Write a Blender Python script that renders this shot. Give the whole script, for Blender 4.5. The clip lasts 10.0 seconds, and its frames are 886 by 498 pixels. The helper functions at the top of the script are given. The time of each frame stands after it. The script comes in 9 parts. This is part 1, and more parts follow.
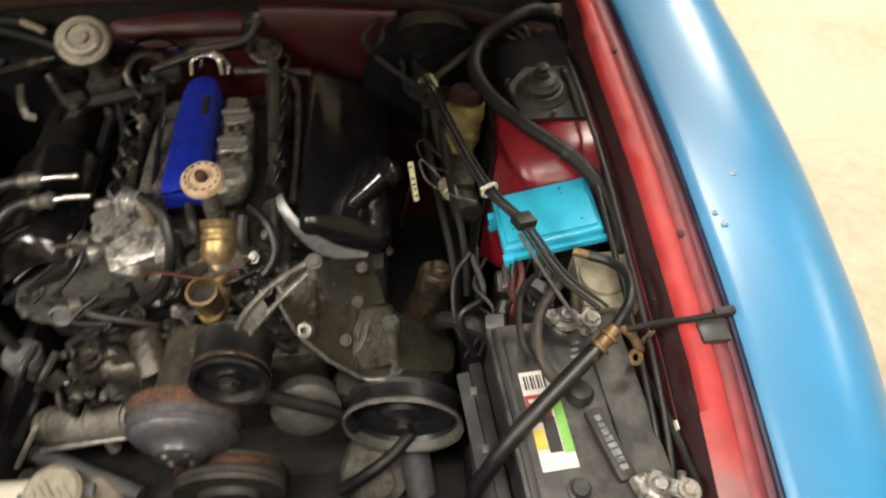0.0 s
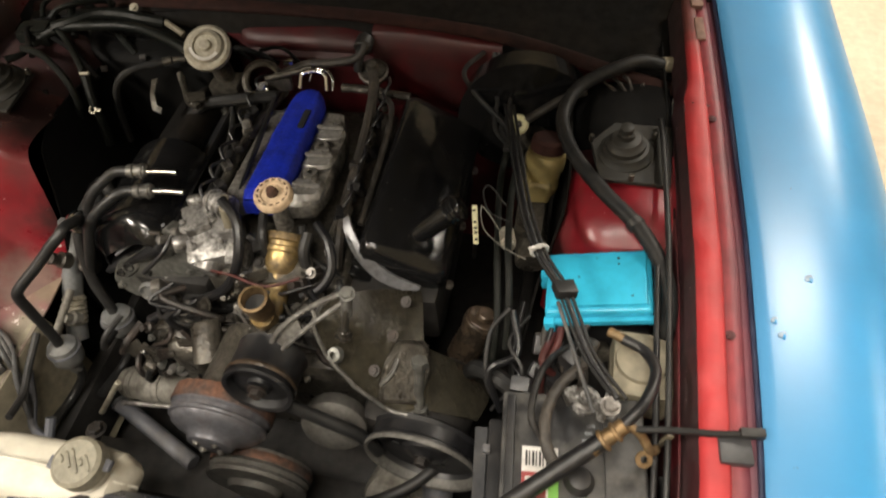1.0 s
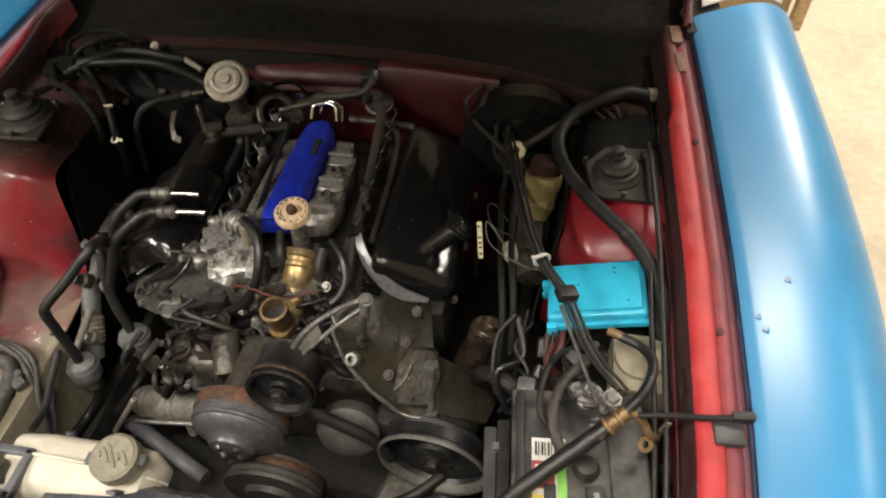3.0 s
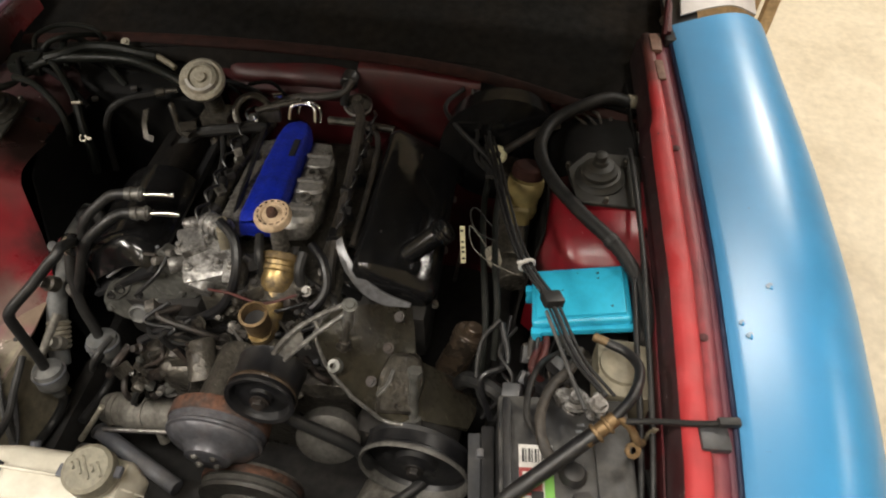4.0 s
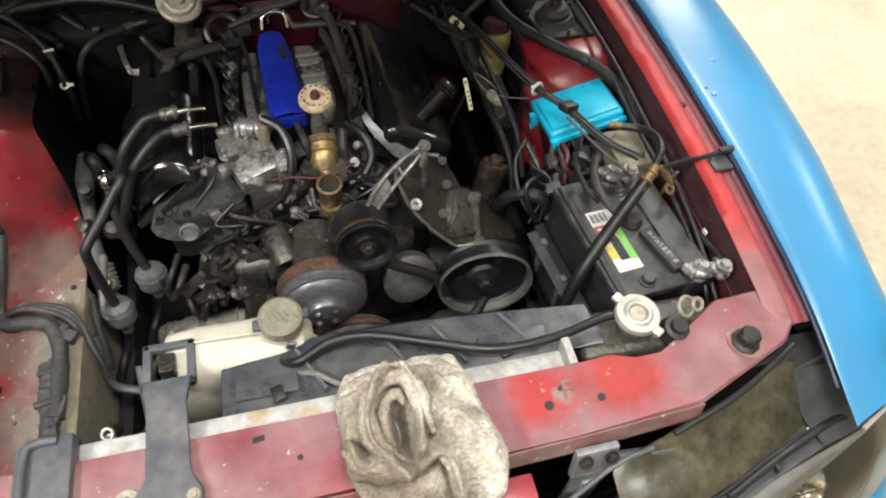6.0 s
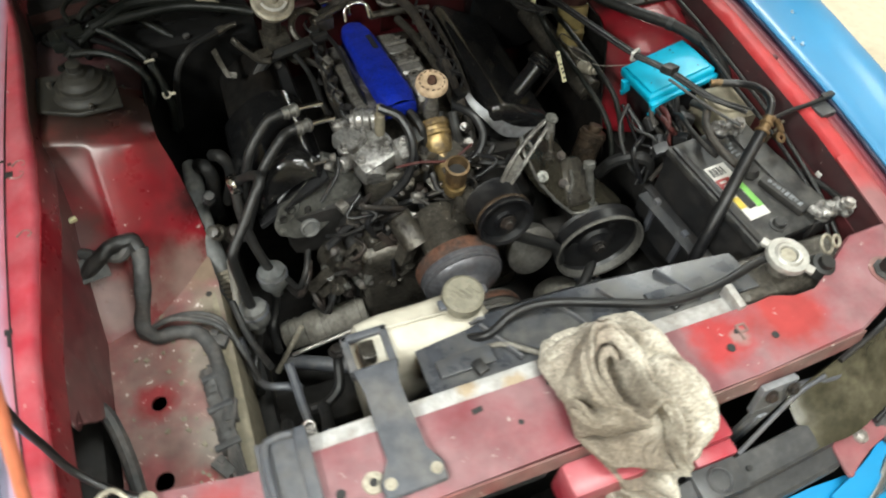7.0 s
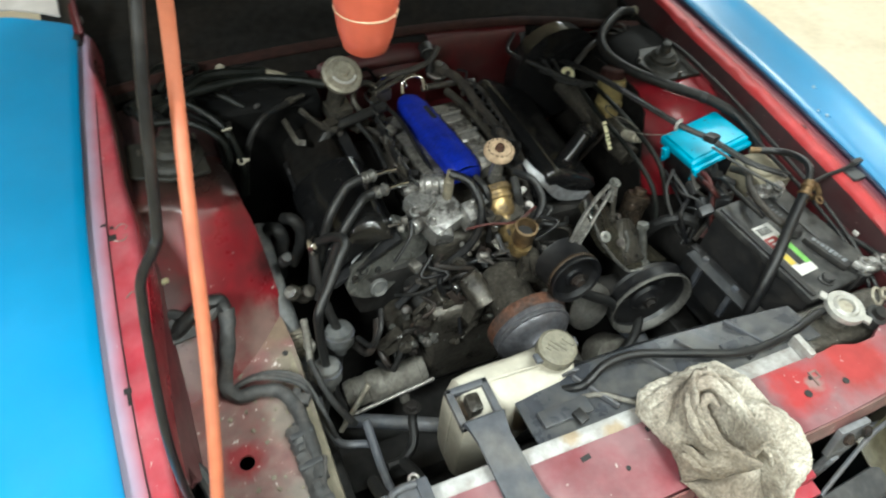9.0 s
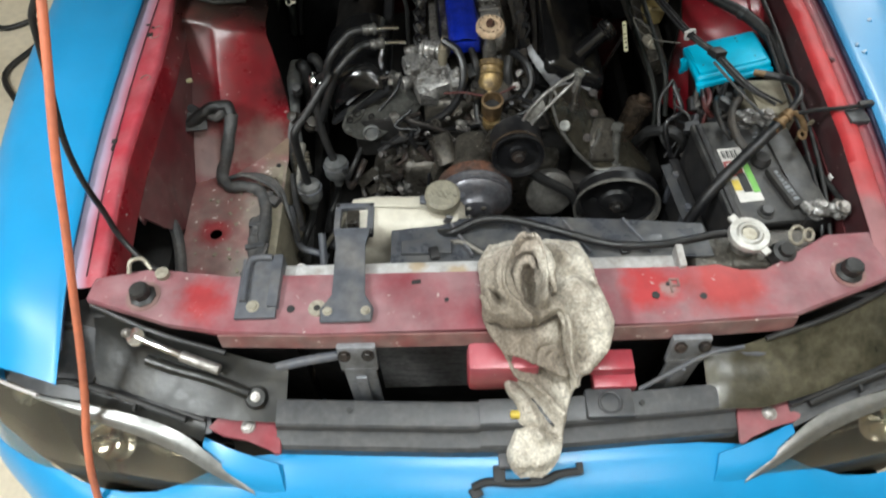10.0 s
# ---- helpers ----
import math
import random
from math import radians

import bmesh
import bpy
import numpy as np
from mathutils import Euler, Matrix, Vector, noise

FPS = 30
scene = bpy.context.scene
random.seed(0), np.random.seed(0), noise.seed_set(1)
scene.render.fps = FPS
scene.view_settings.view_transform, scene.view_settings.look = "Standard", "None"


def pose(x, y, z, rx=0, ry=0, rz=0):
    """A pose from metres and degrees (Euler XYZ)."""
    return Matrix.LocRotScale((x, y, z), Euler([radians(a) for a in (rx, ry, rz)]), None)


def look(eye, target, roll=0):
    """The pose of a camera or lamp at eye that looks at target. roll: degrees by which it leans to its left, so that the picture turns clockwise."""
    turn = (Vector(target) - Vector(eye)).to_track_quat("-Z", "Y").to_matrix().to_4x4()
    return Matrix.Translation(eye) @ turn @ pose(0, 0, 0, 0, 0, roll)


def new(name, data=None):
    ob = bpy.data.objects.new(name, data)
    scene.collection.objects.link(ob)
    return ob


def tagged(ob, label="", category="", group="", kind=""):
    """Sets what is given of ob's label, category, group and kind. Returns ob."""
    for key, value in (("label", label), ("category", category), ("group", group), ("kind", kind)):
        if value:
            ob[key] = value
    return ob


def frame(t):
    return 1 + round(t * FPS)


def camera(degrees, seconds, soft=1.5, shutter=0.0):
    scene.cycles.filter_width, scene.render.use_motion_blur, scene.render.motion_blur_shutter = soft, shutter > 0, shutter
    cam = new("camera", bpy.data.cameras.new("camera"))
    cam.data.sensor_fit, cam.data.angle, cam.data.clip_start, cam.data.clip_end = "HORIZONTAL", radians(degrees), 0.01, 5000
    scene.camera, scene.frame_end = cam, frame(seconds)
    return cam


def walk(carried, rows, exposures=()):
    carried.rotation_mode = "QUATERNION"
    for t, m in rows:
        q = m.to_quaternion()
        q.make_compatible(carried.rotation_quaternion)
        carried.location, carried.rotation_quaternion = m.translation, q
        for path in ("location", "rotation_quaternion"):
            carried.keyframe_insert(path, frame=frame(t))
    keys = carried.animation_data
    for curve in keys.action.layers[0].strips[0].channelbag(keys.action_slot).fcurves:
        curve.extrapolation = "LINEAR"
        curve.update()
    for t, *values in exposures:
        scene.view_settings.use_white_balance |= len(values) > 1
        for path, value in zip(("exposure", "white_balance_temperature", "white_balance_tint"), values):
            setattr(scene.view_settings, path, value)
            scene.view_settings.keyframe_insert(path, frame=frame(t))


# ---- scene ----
cam = camera(66.1, 10.0, soft=2.0, shutter=0.5)
PATH = [
    (0, (0.316, -0.07, 1.697), (0.456, 1.108, 0.086), 2.8),
    (0.5, (0.468, -0.059, 1.727), (0.23, 0.998, 0.046), -5.2),
    (1, (0.474, 0.006, 1.745), (0.176, 1.143, 0.127), -4.7),
    (1.5, (0.489, 0.03, 1.739), (0.149, 1.175, 0.135), -5.9),
    (2, (0.491, 0.033, 1.737), (0.15, 1.206, 0.154), -5.3),
    (2.5, (0.48, 0.005, 1.746), (0.201, 1.205, 0.17), -2.7),
    (2.8, (0.462, -0.057, 1.76), (0.204, 1.176, 0.207), -1.2),
    (3, (0.45, -0.095, 1.777), (0.186, 1.158, 0.242), -3.0),
    (3.2, (0.455, -0.107, 1.789), (0.235, 1.167, 0.263), -1.9),
    (4.3, (0.386, -0.063, 1.766), (0.238, 1.208, 0.229), 1.9),
    (4.5, (0.365, -0.034, 1.767), (0.242, 1.121, 0.139), 2.7),
    (5, (0.255, -0.009, 1.757), (0.271, 1.196, 0.161), 4.0),
    (5.2, (0.169, -0.092, 1.78), (0.275, 1.118, 0.191), 7.6),
    (5.5, (0.095, -0.245, 1.799), (0.303, 0.982, 0.233), 7.4),
    (5.7, (0.029, -0.342, 1.792), (0.373, 0.804, 0.189), 7.9),
    (6.8, (-0.22, -0.384, 1.81), (0.181, 0.789, 0.241), 2.3),
    (6.9, (-0.299, -0.338, 1.812), (0.141, 0.801, 0.229), 3.0),
    (7, (-0.35, -0.306, 1.801), (0.132, 0.761, 0.179), 4.3),
    (7.5, (-0.567, -0.195, 1.799), (0.136, 0.839, 0.238), 10.6),
    (8, (-0.626, -0.204, 1.807), (0.177, 0.815, 0.285), 15.0),
    (8.4, (-0.647, -0.201, 1.806), (0.192, 0.821, 0.305), 15.2),
    (8.5, (-0.63, -0.222, 1.814), (0.187, 0.811, 0.309), 13.6),
    (9, (-0.57, -0.268, 1.83), (0.063, 0.897, 0.332), 7.0),
    (9.5, (-0.255, -0.481, 1.862), (-0.108, 0.716, 0.266), -0.4),
    (9.8, (-0.102, -0.565, 1.898), (-0.092, 0.573, 0.252), -1.1),
    (10, (-0.074, -0.597, 1.894), (-0.091, 0.522, 0.236), -2.3),
]
EXPOSURES = [(0.0, -0.04, 7000, 10), (1.5, -0.08, 7050, 10), (3.0, -0.13, 6900, 10), (4.5, -0.45, 6750, 10), (5.0, -0.06, 6800, 10), (5.5, -0.03, 6500, 9), (7.0, -0.03, 6120, 2), (7.5, 0.06, 6080, 1), (8.4, -0.04, 6020, 0), (9.0, -0.03, 5810, -3), (9.6, -0.26, 5600, -4), (10.0, -0.4, 5850, 4)]
walk(cam, [(t, look(eye, target, roll)) for t, eye, target, roll in PATH], EXPOSURES)

# ---------------- world and lamps ----------------
world = bpy.data.worlds.new("garage_air")
scene.world = world
world.use_nodes = True
world.node_tree.nodes["Background"].inputs[0].default_value = (1.0, 0.95, 0.88, 1)
world.node_tree.nodes["Background"].inputs[1].default_value = 0.05


def ceiling_lamp(x, y, z, sx, sy, watts, turn=0.0, colour=(1.0, 0.96, 0.90)):
    data = bpy.data.lights.new("tube_light", "AREA")
    data.shape, data.size, data.size_y, data.energy, data.color = "RECTANGLE", sx, sy, watts, colour
    ob = new("tube_light", data)
    ob.matrix_world = pose(x, y, z, 0, 0, turn)
    return ob


LAMPS = [(3.5, 1.20, 2.70, 0.25, 0.7, 22), (1.30, 1.35, 2.70, 0.36, 0.36, 21), (2.45, 3.10, 2.70, 0.42, 0.9, 80), (0.2, -0.2, 2.70, 0.9, 0.3, 37), (-1.75, -0.70, 2.70, 0.5, 0.9, 102), (-0.1, -1.25, 2.70, 0.4, 0.4, 9), (0.75, -1.25, 2.70, 0.3, 0.5, 8)]
for lamp in LAMPS:
    ceiling_lamp(*lamp)

# ---------------- materials ----------------


def material(name, base, rough=0.5, metal=0.0, var=0.2, scale=60.0, dirt=None, amount=0.4, dirt_scale=9.0, bump=0.1, coat=0.0, dirt_rough=0.8, low=0.45, high=0.7, detail=6.0, chips=None, chip_level=0.68, chip_scale=70.0, patches=()):
    """Base colour with fine grain, larger patches of dirt, wear or shade, and specks."""
    m = bpy.data.materials.new(name)
    m.use_nodes = True
    nt = m.node_tree
    b = nt.nodes["Principled BSDF"]
    b.inputs["Metallic"].default_value = metal
    b.inputs["Coat Weight"].default_value = coat
    b.inputs["Coat Roughness"].default_value = 0.2
    co = nt.nodes.new("ShaderNodeTexCoord")
    info = nt.nodes.new("ShaderNodeObjectInfo")
    shift = nt.nodes.new("ShaderNodeVectorMath")
    shift.operation = "ADD"
    mul = nt.nodes.new("ShaderNodeMath")
    mul.operation = "MULTIPLY"
    mul.inputs[1].default_value = 7.0
    nt.links.new(info.outputs["Random"], mul.inputs[0])
    nt.links.new(co.outputs["Object"], shift.inputs[0])
    nt.links.new(mul.outputs[0], shift.inputs[1])
    fine = nt.nodes.new("ShaderNodeTexNoise")
    fine.inputs["Scale"].default_value = scale
    fine.inputs["Detail"].default_value = detail
    nt.links.new(shift.outputs[0], fine.inputs["Vector"])
    lo = nt.nodes.new("ShaderNodeMapRange")
    lo.inputs[1].default_value, lo.inputs[2].default_value = 0.3, 0.7
    lo.inputs[3].default_value, lo.inputs[4].default_value = 1.0 - var, 1.0 + var
    nt.links.new(fine.outputs["Fac"], lo.inputs[0])
    hue = nt.nodes.new("ShaderNodeHueSaturation")
    nt.links.new(lo.outputs[0], hue.inputs["Value"])
    plain = nt.nodes.new("ShaderNodeRGB")
    plain.outputs[0].default_value = (*base, 1)
    colour = plain.outputs[0]
    b.inputs["Roughness"].default_value = rough
    if dirt is not None:
        big = nt.nodes.new("ShaderNodeTexNoise")
        big.inputs["Scale"].default_value = dirt_scale
        big.inputs["Detail"].default_value = 9.0
        big.inputs["Roughness"].default_value = 0.65
        nt.links.new(shift.outputs[0], big.inputs["Vector"])
        ramp = nt.nodes.new("ShaderNodeMapRange")
        ramp.inputs[1].default_value, ramp.inputs[2].default_value, ramp.inputs[4].default_value = low, high, amount
        nt.links.new(big.outputs["Fac"], ramp.inputs[0])
        mix = nt.nodes.new("ShaderNodeMix")
        mix.data_type = "RGBA"
        mix.inputs[7].default_value = (*dirt, 1)
        nt.links.new(ramp.outputs[0], mix.inputs[0])
        nt.links.new(colour, mix.inputs[6])
        colour = mix.outputs[2]
        rr = nt.nodes.new("ShaderNodeMapRange")
        rr.inputs[3].default_value, rr.inputs[4].default_value = rough, dirt_rough
        nt.links.new(ramp.outputs[0], rr.inputs[0])
        nt.links.new(rr.outputs[0], b.inputs["Roughness"])
        if metal > 0.3:
            mm = nt.nodes.new("ShaderNodeMapRange")
            mm.inputs[3].default_value, mm.inputs[4].default_value = metal, metal * 0.2
            nt.links.new(ramp.outputs[0], mm.inputs[0])
            nt.links.new(mm.outputs[0], b.inputs["Metallic"])
    for tint, place, radius in patches:
        far = nt.nodes.new("ShaderNodeVectorMath")
        far.operation = "DISTANCE"
        far.inputs[1].default_value = place
        nt.links.new(co.outputs["Object"], far.inputs[0])
        ragged = nt.nodes.new("ShaderNodeTexNoise")
        ragged.inputs["Scale"].default_value = 1.6 / radius
        ragged.inputs["Detail"].default_value = 7.0
        ragged.inputs["Roughness"].default_value = 0.6
        nt.links.new(co.outputs["Object"], ragged.inputs["Vector"])
        blend = nt.nodes.new("ShaderNodeMath")
        blend.operation = "MULTIPLY_ADD"
        blend.inputs[1].default_value = radius * 1.3
        nt.links.new(ragged.outputs["Fac"], blend.inputs[0])
        nt.links.new(far.outputs["Value"], blend.inputs[2])
        fade = nt.nodes.new("ShaderNodeMapRange")
        fade.inputs[1].default_value, fade.inputs[2].default_value = radius * 1.75, radius * 1.1
        fade.inputs[4].default_value = 0.9
        nt.links.new(blend.outputs[0], fade.inputs[0])
        patch_mix = nt.nodes.new("ShaderNodeMix")
        patch_mix.data_type = "RGBA"
        patch_mix.inputs[7].default_value = (*tint, 1)
        nt.links.new(fade.outputs[0], patch_mix.inputs[0])
        nt.links.new(colour, patch_mix.inputs[6])
        colour = patch_mix.outputs[2]
    nt.links.new(colour, hue.inputs["Color"])
    colour = hue.outputs[0]
    # Chips; on oily castings these specks put glints into the colour.
    if chips is not None:
        spots = nt.nodes.new("ShaderNodeTexNoise")
        spots.inputs["Scale"].default_value = chip_scale
        spots.inputs["Detail"].default_value = 3.0
        spots.inputs["Roughness"].default_value = 0.7
        nt.links.new(shift.outputs[0], spots.inputs["Vector"])
        cut = nt.nodes.new("ShaderNodeMapRange")
        cut.inputs[1].default_value, cut.inputs[2].default_value = chip_level, chip_level + 0.03
        nt.links.new(spots.outputs["Fac"], cut.inputs[0])
        flake = nt.nodes.new("ShaderNodeMix")
        flake.data_type = "RGBA"
        flake.inputs[7].default_value = (*chips, 1)
        nt.links.new(cut.outputs[0], flake.inputs[0])
        nt.links.new(colour, flake.inputs[6])
        colour = flake.outputs[2]
    nt.links.new(colour, b.inputs["Base Color"])
    if bump:
        bm_node = nt.nodes.new("ShaderNodeBump")
        bm_node.inputs["Strength"].default_value = bump
        bm_node.inputs["Distance"].default_value = 0.004
        nt.links.new(fine.outputs["Fac"], bm_node.inputs["Height"])
        nt.links.new(bm_node.outputs[0], b.inputs["Normal"])
    return m


def overspray(m, tint, start, end, amount=0.9):
    """Tints a paint beside the fender's inner edge, thinning out with the distance from that edge."""
    nt = m.node_tree
    b = nt.nodes["Principled BSDF"]
    source = b.inputs["Base Color"].links[0].from_socket
    co = nt.nodes.new("ShaderNodeTexCoord")
    axes = nt.nodes.new("ShaderNodeSeparateXYZ")
    nt.links.new(co.outputs["Object"], axes.inputs[0])

    def calc(op, a, c, d=0.0):
        n = nt.nodes.new("ShaderNodeMath")
        n.operation = op
        for i, v in enumerate((a, c, d)):
            if isinstance(v, float):
                n.inputs[i].default_value = v
            else:
                nt.links.new(v, n.inputs[i])
        return n.outputs[0]

    y = axes.outputs[1]
    edge = calc("MULTIPLY_ADD", calc("MULTIPLY_ADD", calc("MULTIPLY_ADD", y, EDGE_FIT[0], EDGE_FIT[1]), y, EDGE_FIT[2]), y, EDGE_FIT[3])
    gap = calc("SUBTRACT", edge, calc("ABSOLUTE", axes.outputs[0], 0.0))
    cloud = nt.nodes.new("ShaderNodeTexNoise")
    cloud.inputs["Scale"].default_value = 14.0
    cloud.inputs["Detail"].default_value = 6.0
    nt.links.new(co.outputs["Object"], cloud.inputs["Vector"])
    ragged = calc("MULTIPLY_ADD", cloud.outputs["Fac"], 0.016, calc("SUBTRACT", gap, 0.008))
    fade = nt.nodes.new("ShaderNodeMapRange")
    fade.inputs[1].default_value, fade.inputs[2].default_value, fade.inputs[3].default_value, fade.inputs[4].default_value = start, end, amount, 0.0
    nt.links.new(ragged, fade.inputs[0])
    mix = nt.nodes.new("ShaderNodeMix")
    mix.data_type = "RGBA"
    mix.inputs[7].default_value = (*tint, 1)
    nt.links.new(fade.outputs[0], mix.inputs[0])
    nt.links.new(source, mix.inputs[6])
    nt.links.new(mix.outputs[2], b.inputs["Base Color"])


EDGE_FIT = (0.0312, -0.1202, 0.0725, 0.7440)
RED = material("red_bay_paint", (0.20, 0.016, 0.028), 0.42, 0, 0.18, 25, (0.25, 0.125, 0.13), 0.75, 5.5, 0.06, 0.1, 0.75, 0.38, 0.62, 6.0, (0.36, 0.26, 0.25), 0.70, 55)
RED_BEAM = material("red_beam_paint", (0.20, 0.045, 0.057), 0.40, 0, 0.16, 25, (0.245, 0.140, 0.150), 0.85, 7, 0.06, 0.1, 0.75, 0.38, 0.62, 6.0, (0.40, 0.33, 0.31), 0.69, 60, [((0.30, 0.018, 0.016), (0.40, 0.0, 0.884), 0.085), ((0.32, 0.016, 0.018), (0.27, 0.0, 0.884), 0.06), ((0.28, 0.018, 0.022), (-0.50, -0.01, 0.884), 0.05), ((0.25, 0.17, 0.16), (0.30, -0.01, 0.884), 0.018), ((0.25, 0.17, 0.15), (-0.60, 0.0, 0.884), 0.03)])
RED_CLEAN = material("red_clean_paint", (0.33, 0.030, 0.048), 0.30, 0, 0.14, 25, (0.40, 0.16, 0.18), 0.6, 7, 0.05, 0.15, 0.7, 0.38, 0.64, 6.0, (0.42, 0.33, 0.31), 0.70, 60)
# Rear patches on rail and towers mix grime with the hood's shade.
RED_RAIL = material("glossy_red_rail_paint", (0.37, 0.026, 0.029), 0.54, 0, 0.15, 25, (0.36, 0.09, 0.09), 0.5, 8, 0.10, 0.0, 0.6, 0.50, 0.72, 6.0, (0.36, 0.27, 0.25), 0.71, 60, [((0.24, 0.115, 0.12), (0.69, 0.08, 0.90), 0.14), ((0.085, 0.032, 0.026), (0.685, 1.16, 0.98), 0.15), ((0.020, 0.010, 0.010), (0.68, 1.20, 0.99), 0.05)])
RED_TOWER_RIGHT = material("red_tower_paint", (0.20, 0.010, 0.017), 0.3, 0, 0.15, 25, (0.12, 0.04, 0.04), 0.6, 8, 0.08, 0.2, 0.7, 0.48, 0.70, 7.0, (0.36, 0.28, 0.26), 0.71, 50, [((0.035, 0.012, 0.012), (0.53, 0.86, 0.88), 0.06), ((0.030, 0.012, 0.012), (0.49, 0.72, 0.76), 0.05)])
BROWN_GRIME = material("brown_grime", (0.024, 0.0085, 0.0065), 0.85, 0, 0.3, 40, (0.008, 0.005, 0.004), 0.7, 8, 0.1)
# Three dark patches deepen the inner edge; the rear two hold grime and shade.
RED_TOWER = material("dusty_red_tower_paint", (0.20, 0.012, 0.019), 0.27, 0, 0.15, 25, (0.105, 0.034, 0.034), 0.5, 9, 0.08, 0.2, 0.7, 0.42, 0.66, 7.0, (0.48, 0.40, 0.37), 0.69, 48, [((0.20, 0.125, 0.115), (-0.64, 0.52, 0.68), 0.09), ((0.22, 0.15, 0.13), (-0.50, 0.54, 0.66), 0.09), ((0.09, 0.035, 0.035), (-0.66, 0.60, 0.80), 0.05), ((0.028, 0.024, 0.019), (-0.60, 0.94, 0.91), 0.30), ((0.022, 0.014, 0.011), (-0.575, 0.79, 0.915), 0.10), ((0.020, 0.012, 0.011), (-0.495, 0.765, 0.825), 0.065), ((0.022, 0.010, 0.010), (-0.465, 0.68, 0.74), 0.06), ((0.020, 0.012, 0.011), (-0.50, 0.79, 0.89), 0.07)])
# Two deep reds: grime, plus the hood's shade put into the colour.
RED_DARK = material("red_grimy_shaded_paint", (0.080, 0.008, 0.011), 0.5, 0, 0.2, 30, (0.022, 0.013, 0.012), 0.85, 6, 0.08)
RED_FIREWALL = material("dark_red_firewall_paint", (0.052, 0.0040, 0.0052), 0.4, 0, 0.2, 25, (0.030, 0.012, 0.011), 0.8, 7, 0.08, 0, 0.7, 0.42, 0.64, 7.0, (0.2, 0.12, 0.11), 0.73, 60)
# Deep maroon copy of the bay red: shade and grime in one colour.
RED_SHADE = material("grimy_shaded_maroon_paint", (0.040, 0.009, 0.011), 0.5, 0, 0.2, 30, (0.024, 0.016, 0.016), 0.85, 7, 0.1, 0, 0.9, 0.36, 0.62, 7.0, (0.35, 0.30, 0.28), 0.70, 60)
RED_APRON = material("dusty_red_apron_paint", (0.12, 0.014, 0.020), 0.5, 0, 0.2, 30, (0.14, 0.085, 0.08), 0.85, 6, 0.1, 0, 0.9, 0.36, 0.62, 7.0, (0.45, 0.40, 0.37), 0.68, 60)
RED_DUSTY = material("red_dusty_paint", (0.20, 0.062, 0.060), 0.55, 0, 0.2, 30, (0.215, 0.150, 0.135), 0.85, 9, 0.14, 0, 0.9, 0.32, 0.56, 8.0, (0.55, 0.48, 0.44), 0.66, 60, [((0.24, 0.020, 0.026), (-0.605, 0.31, 0.642), 0.045), ((0.27, 0.055, 0.055), (-0.55, 0.12, 0.642), 0.05), ((0.19, 0.165, 0.125), (-0.475, 0.30, 0.642), 0.05), ((0.19, 0.165, 0.125), (-0.475, 0.47, 0.642), 0.05), ((0.21, 0.18, 0.15), (-0.50, 0.37, 0.642), 0.075), ((0.17, 0.125, 0.085), (-0.485, 0.56, 0.646), 0.05), ((0.20, 0.175, 0.15), (-0.495, 0.20, 0.642), 0.075), ((0.22, 0.185, 0.165), (-0.50, 0.07, 0.642), 0.075), ((0.25, 0.075, 0.078), (-0.635, 0.17, 0.642), 0.05)])
BLUE = material("blue_fender_paint", (0.018, 0.24, 0.51), 0.35, 0, 0.05, 12, (0.05, 0.28, 0.55), 0.3, 4, 0.02, 0.25, 0.46, 0.45, 0.7, 6.0, (0.03, 0.09, 0.17), 0.745, 42)
FENDER_DUSTY = material("dulled_blue_fender_paint", (0.018, 0.24, 0.51), 0.35, 0, 0.06, 12, (0.05, 0.28, 0.55), 0.3, 4, 0.02, 0.5, 0.44, 0.45, 0.7, 6.0, (0.03, 0.09, 0.17), 0.745, 42)
PAINT_FLAKE = material("lifted_paint_flake", (0.30, 0.37, 0.43), 0.35, 0, 0.3, 200, (0.05, 0.16, 0.28), 0.8, 120, 0.3)
CHANNEL = material("overspray_maroon", (0.23, 0.030, 0.036), 0.50, 0, 0.2, 40, (0.13, 0.045, 0.050), 0.6, 7, 0.1, 0, 0.6, 0.42, 0.66)
NAVY = material("dark_blue_edge", (0.012, 0.016, 0.040), 0.45, 0, 0.2, 40, (0.05, 0.06, 0.10), 0.5, 12, 0.08)
CYAN = material("cyan_lid_plastic", (0.020, 0.37, 0.56), 0.35, 0, 0.08, 80, (0.01, 0.20, 0.28), 0.5, 40, 0.05, 0, 0.5, 0.6, 0.72)
BLUE_CAST = material("blue_painted_casting", (0.006, 0.022, 0.36), 0.42, 0, 0.3, 150, (0.004, 0.008, 0.06), 0.5, 25, 0.3)
BLACK_GLOSS = material("black_gloss_paint", (0.007, 0.007, 0.0075), 0.09, 0, 0.2, 60, (0.014, 0.013, 0.011), 0.5, 14, 0.10, 0.2, 0.4, 0.45, 0.7, 6.0, (0.30, 0.28, 0.25), 0.70, 90)
BLACK_SHIELD = material("scuffed_black_shield", (0.010, 0.010, 0.009), 0.34, 0, 0.3, 50, (0.045, 0.041, 0.032), 0.6, 10, 0.25, 0, 0.42, 0.50, 0.70)
BLACK = material("black_plastic", (0.013, 0.013, 0.014), 0.42, 0, 0.3, 80, (0.045, 0.039, 0.034), 0.55, 12, 0.1)
BATTERY_TOP = material("dusty_battery_plastic", (0.020, 0.020, 0.021), 0.40, 0, 0.3, 80, (0.10, 0.095, 0.085), 0.75, 13, 0.12, 0, 0.8, 0.42, 0.66)
BLACK_TRIM = material("faded_black_trim", (0.043, 0.044, 0.047), 0.38, 0, 0.2, 90, (0.095, 0.091, 0.087), 0.5, 30, 0.06)
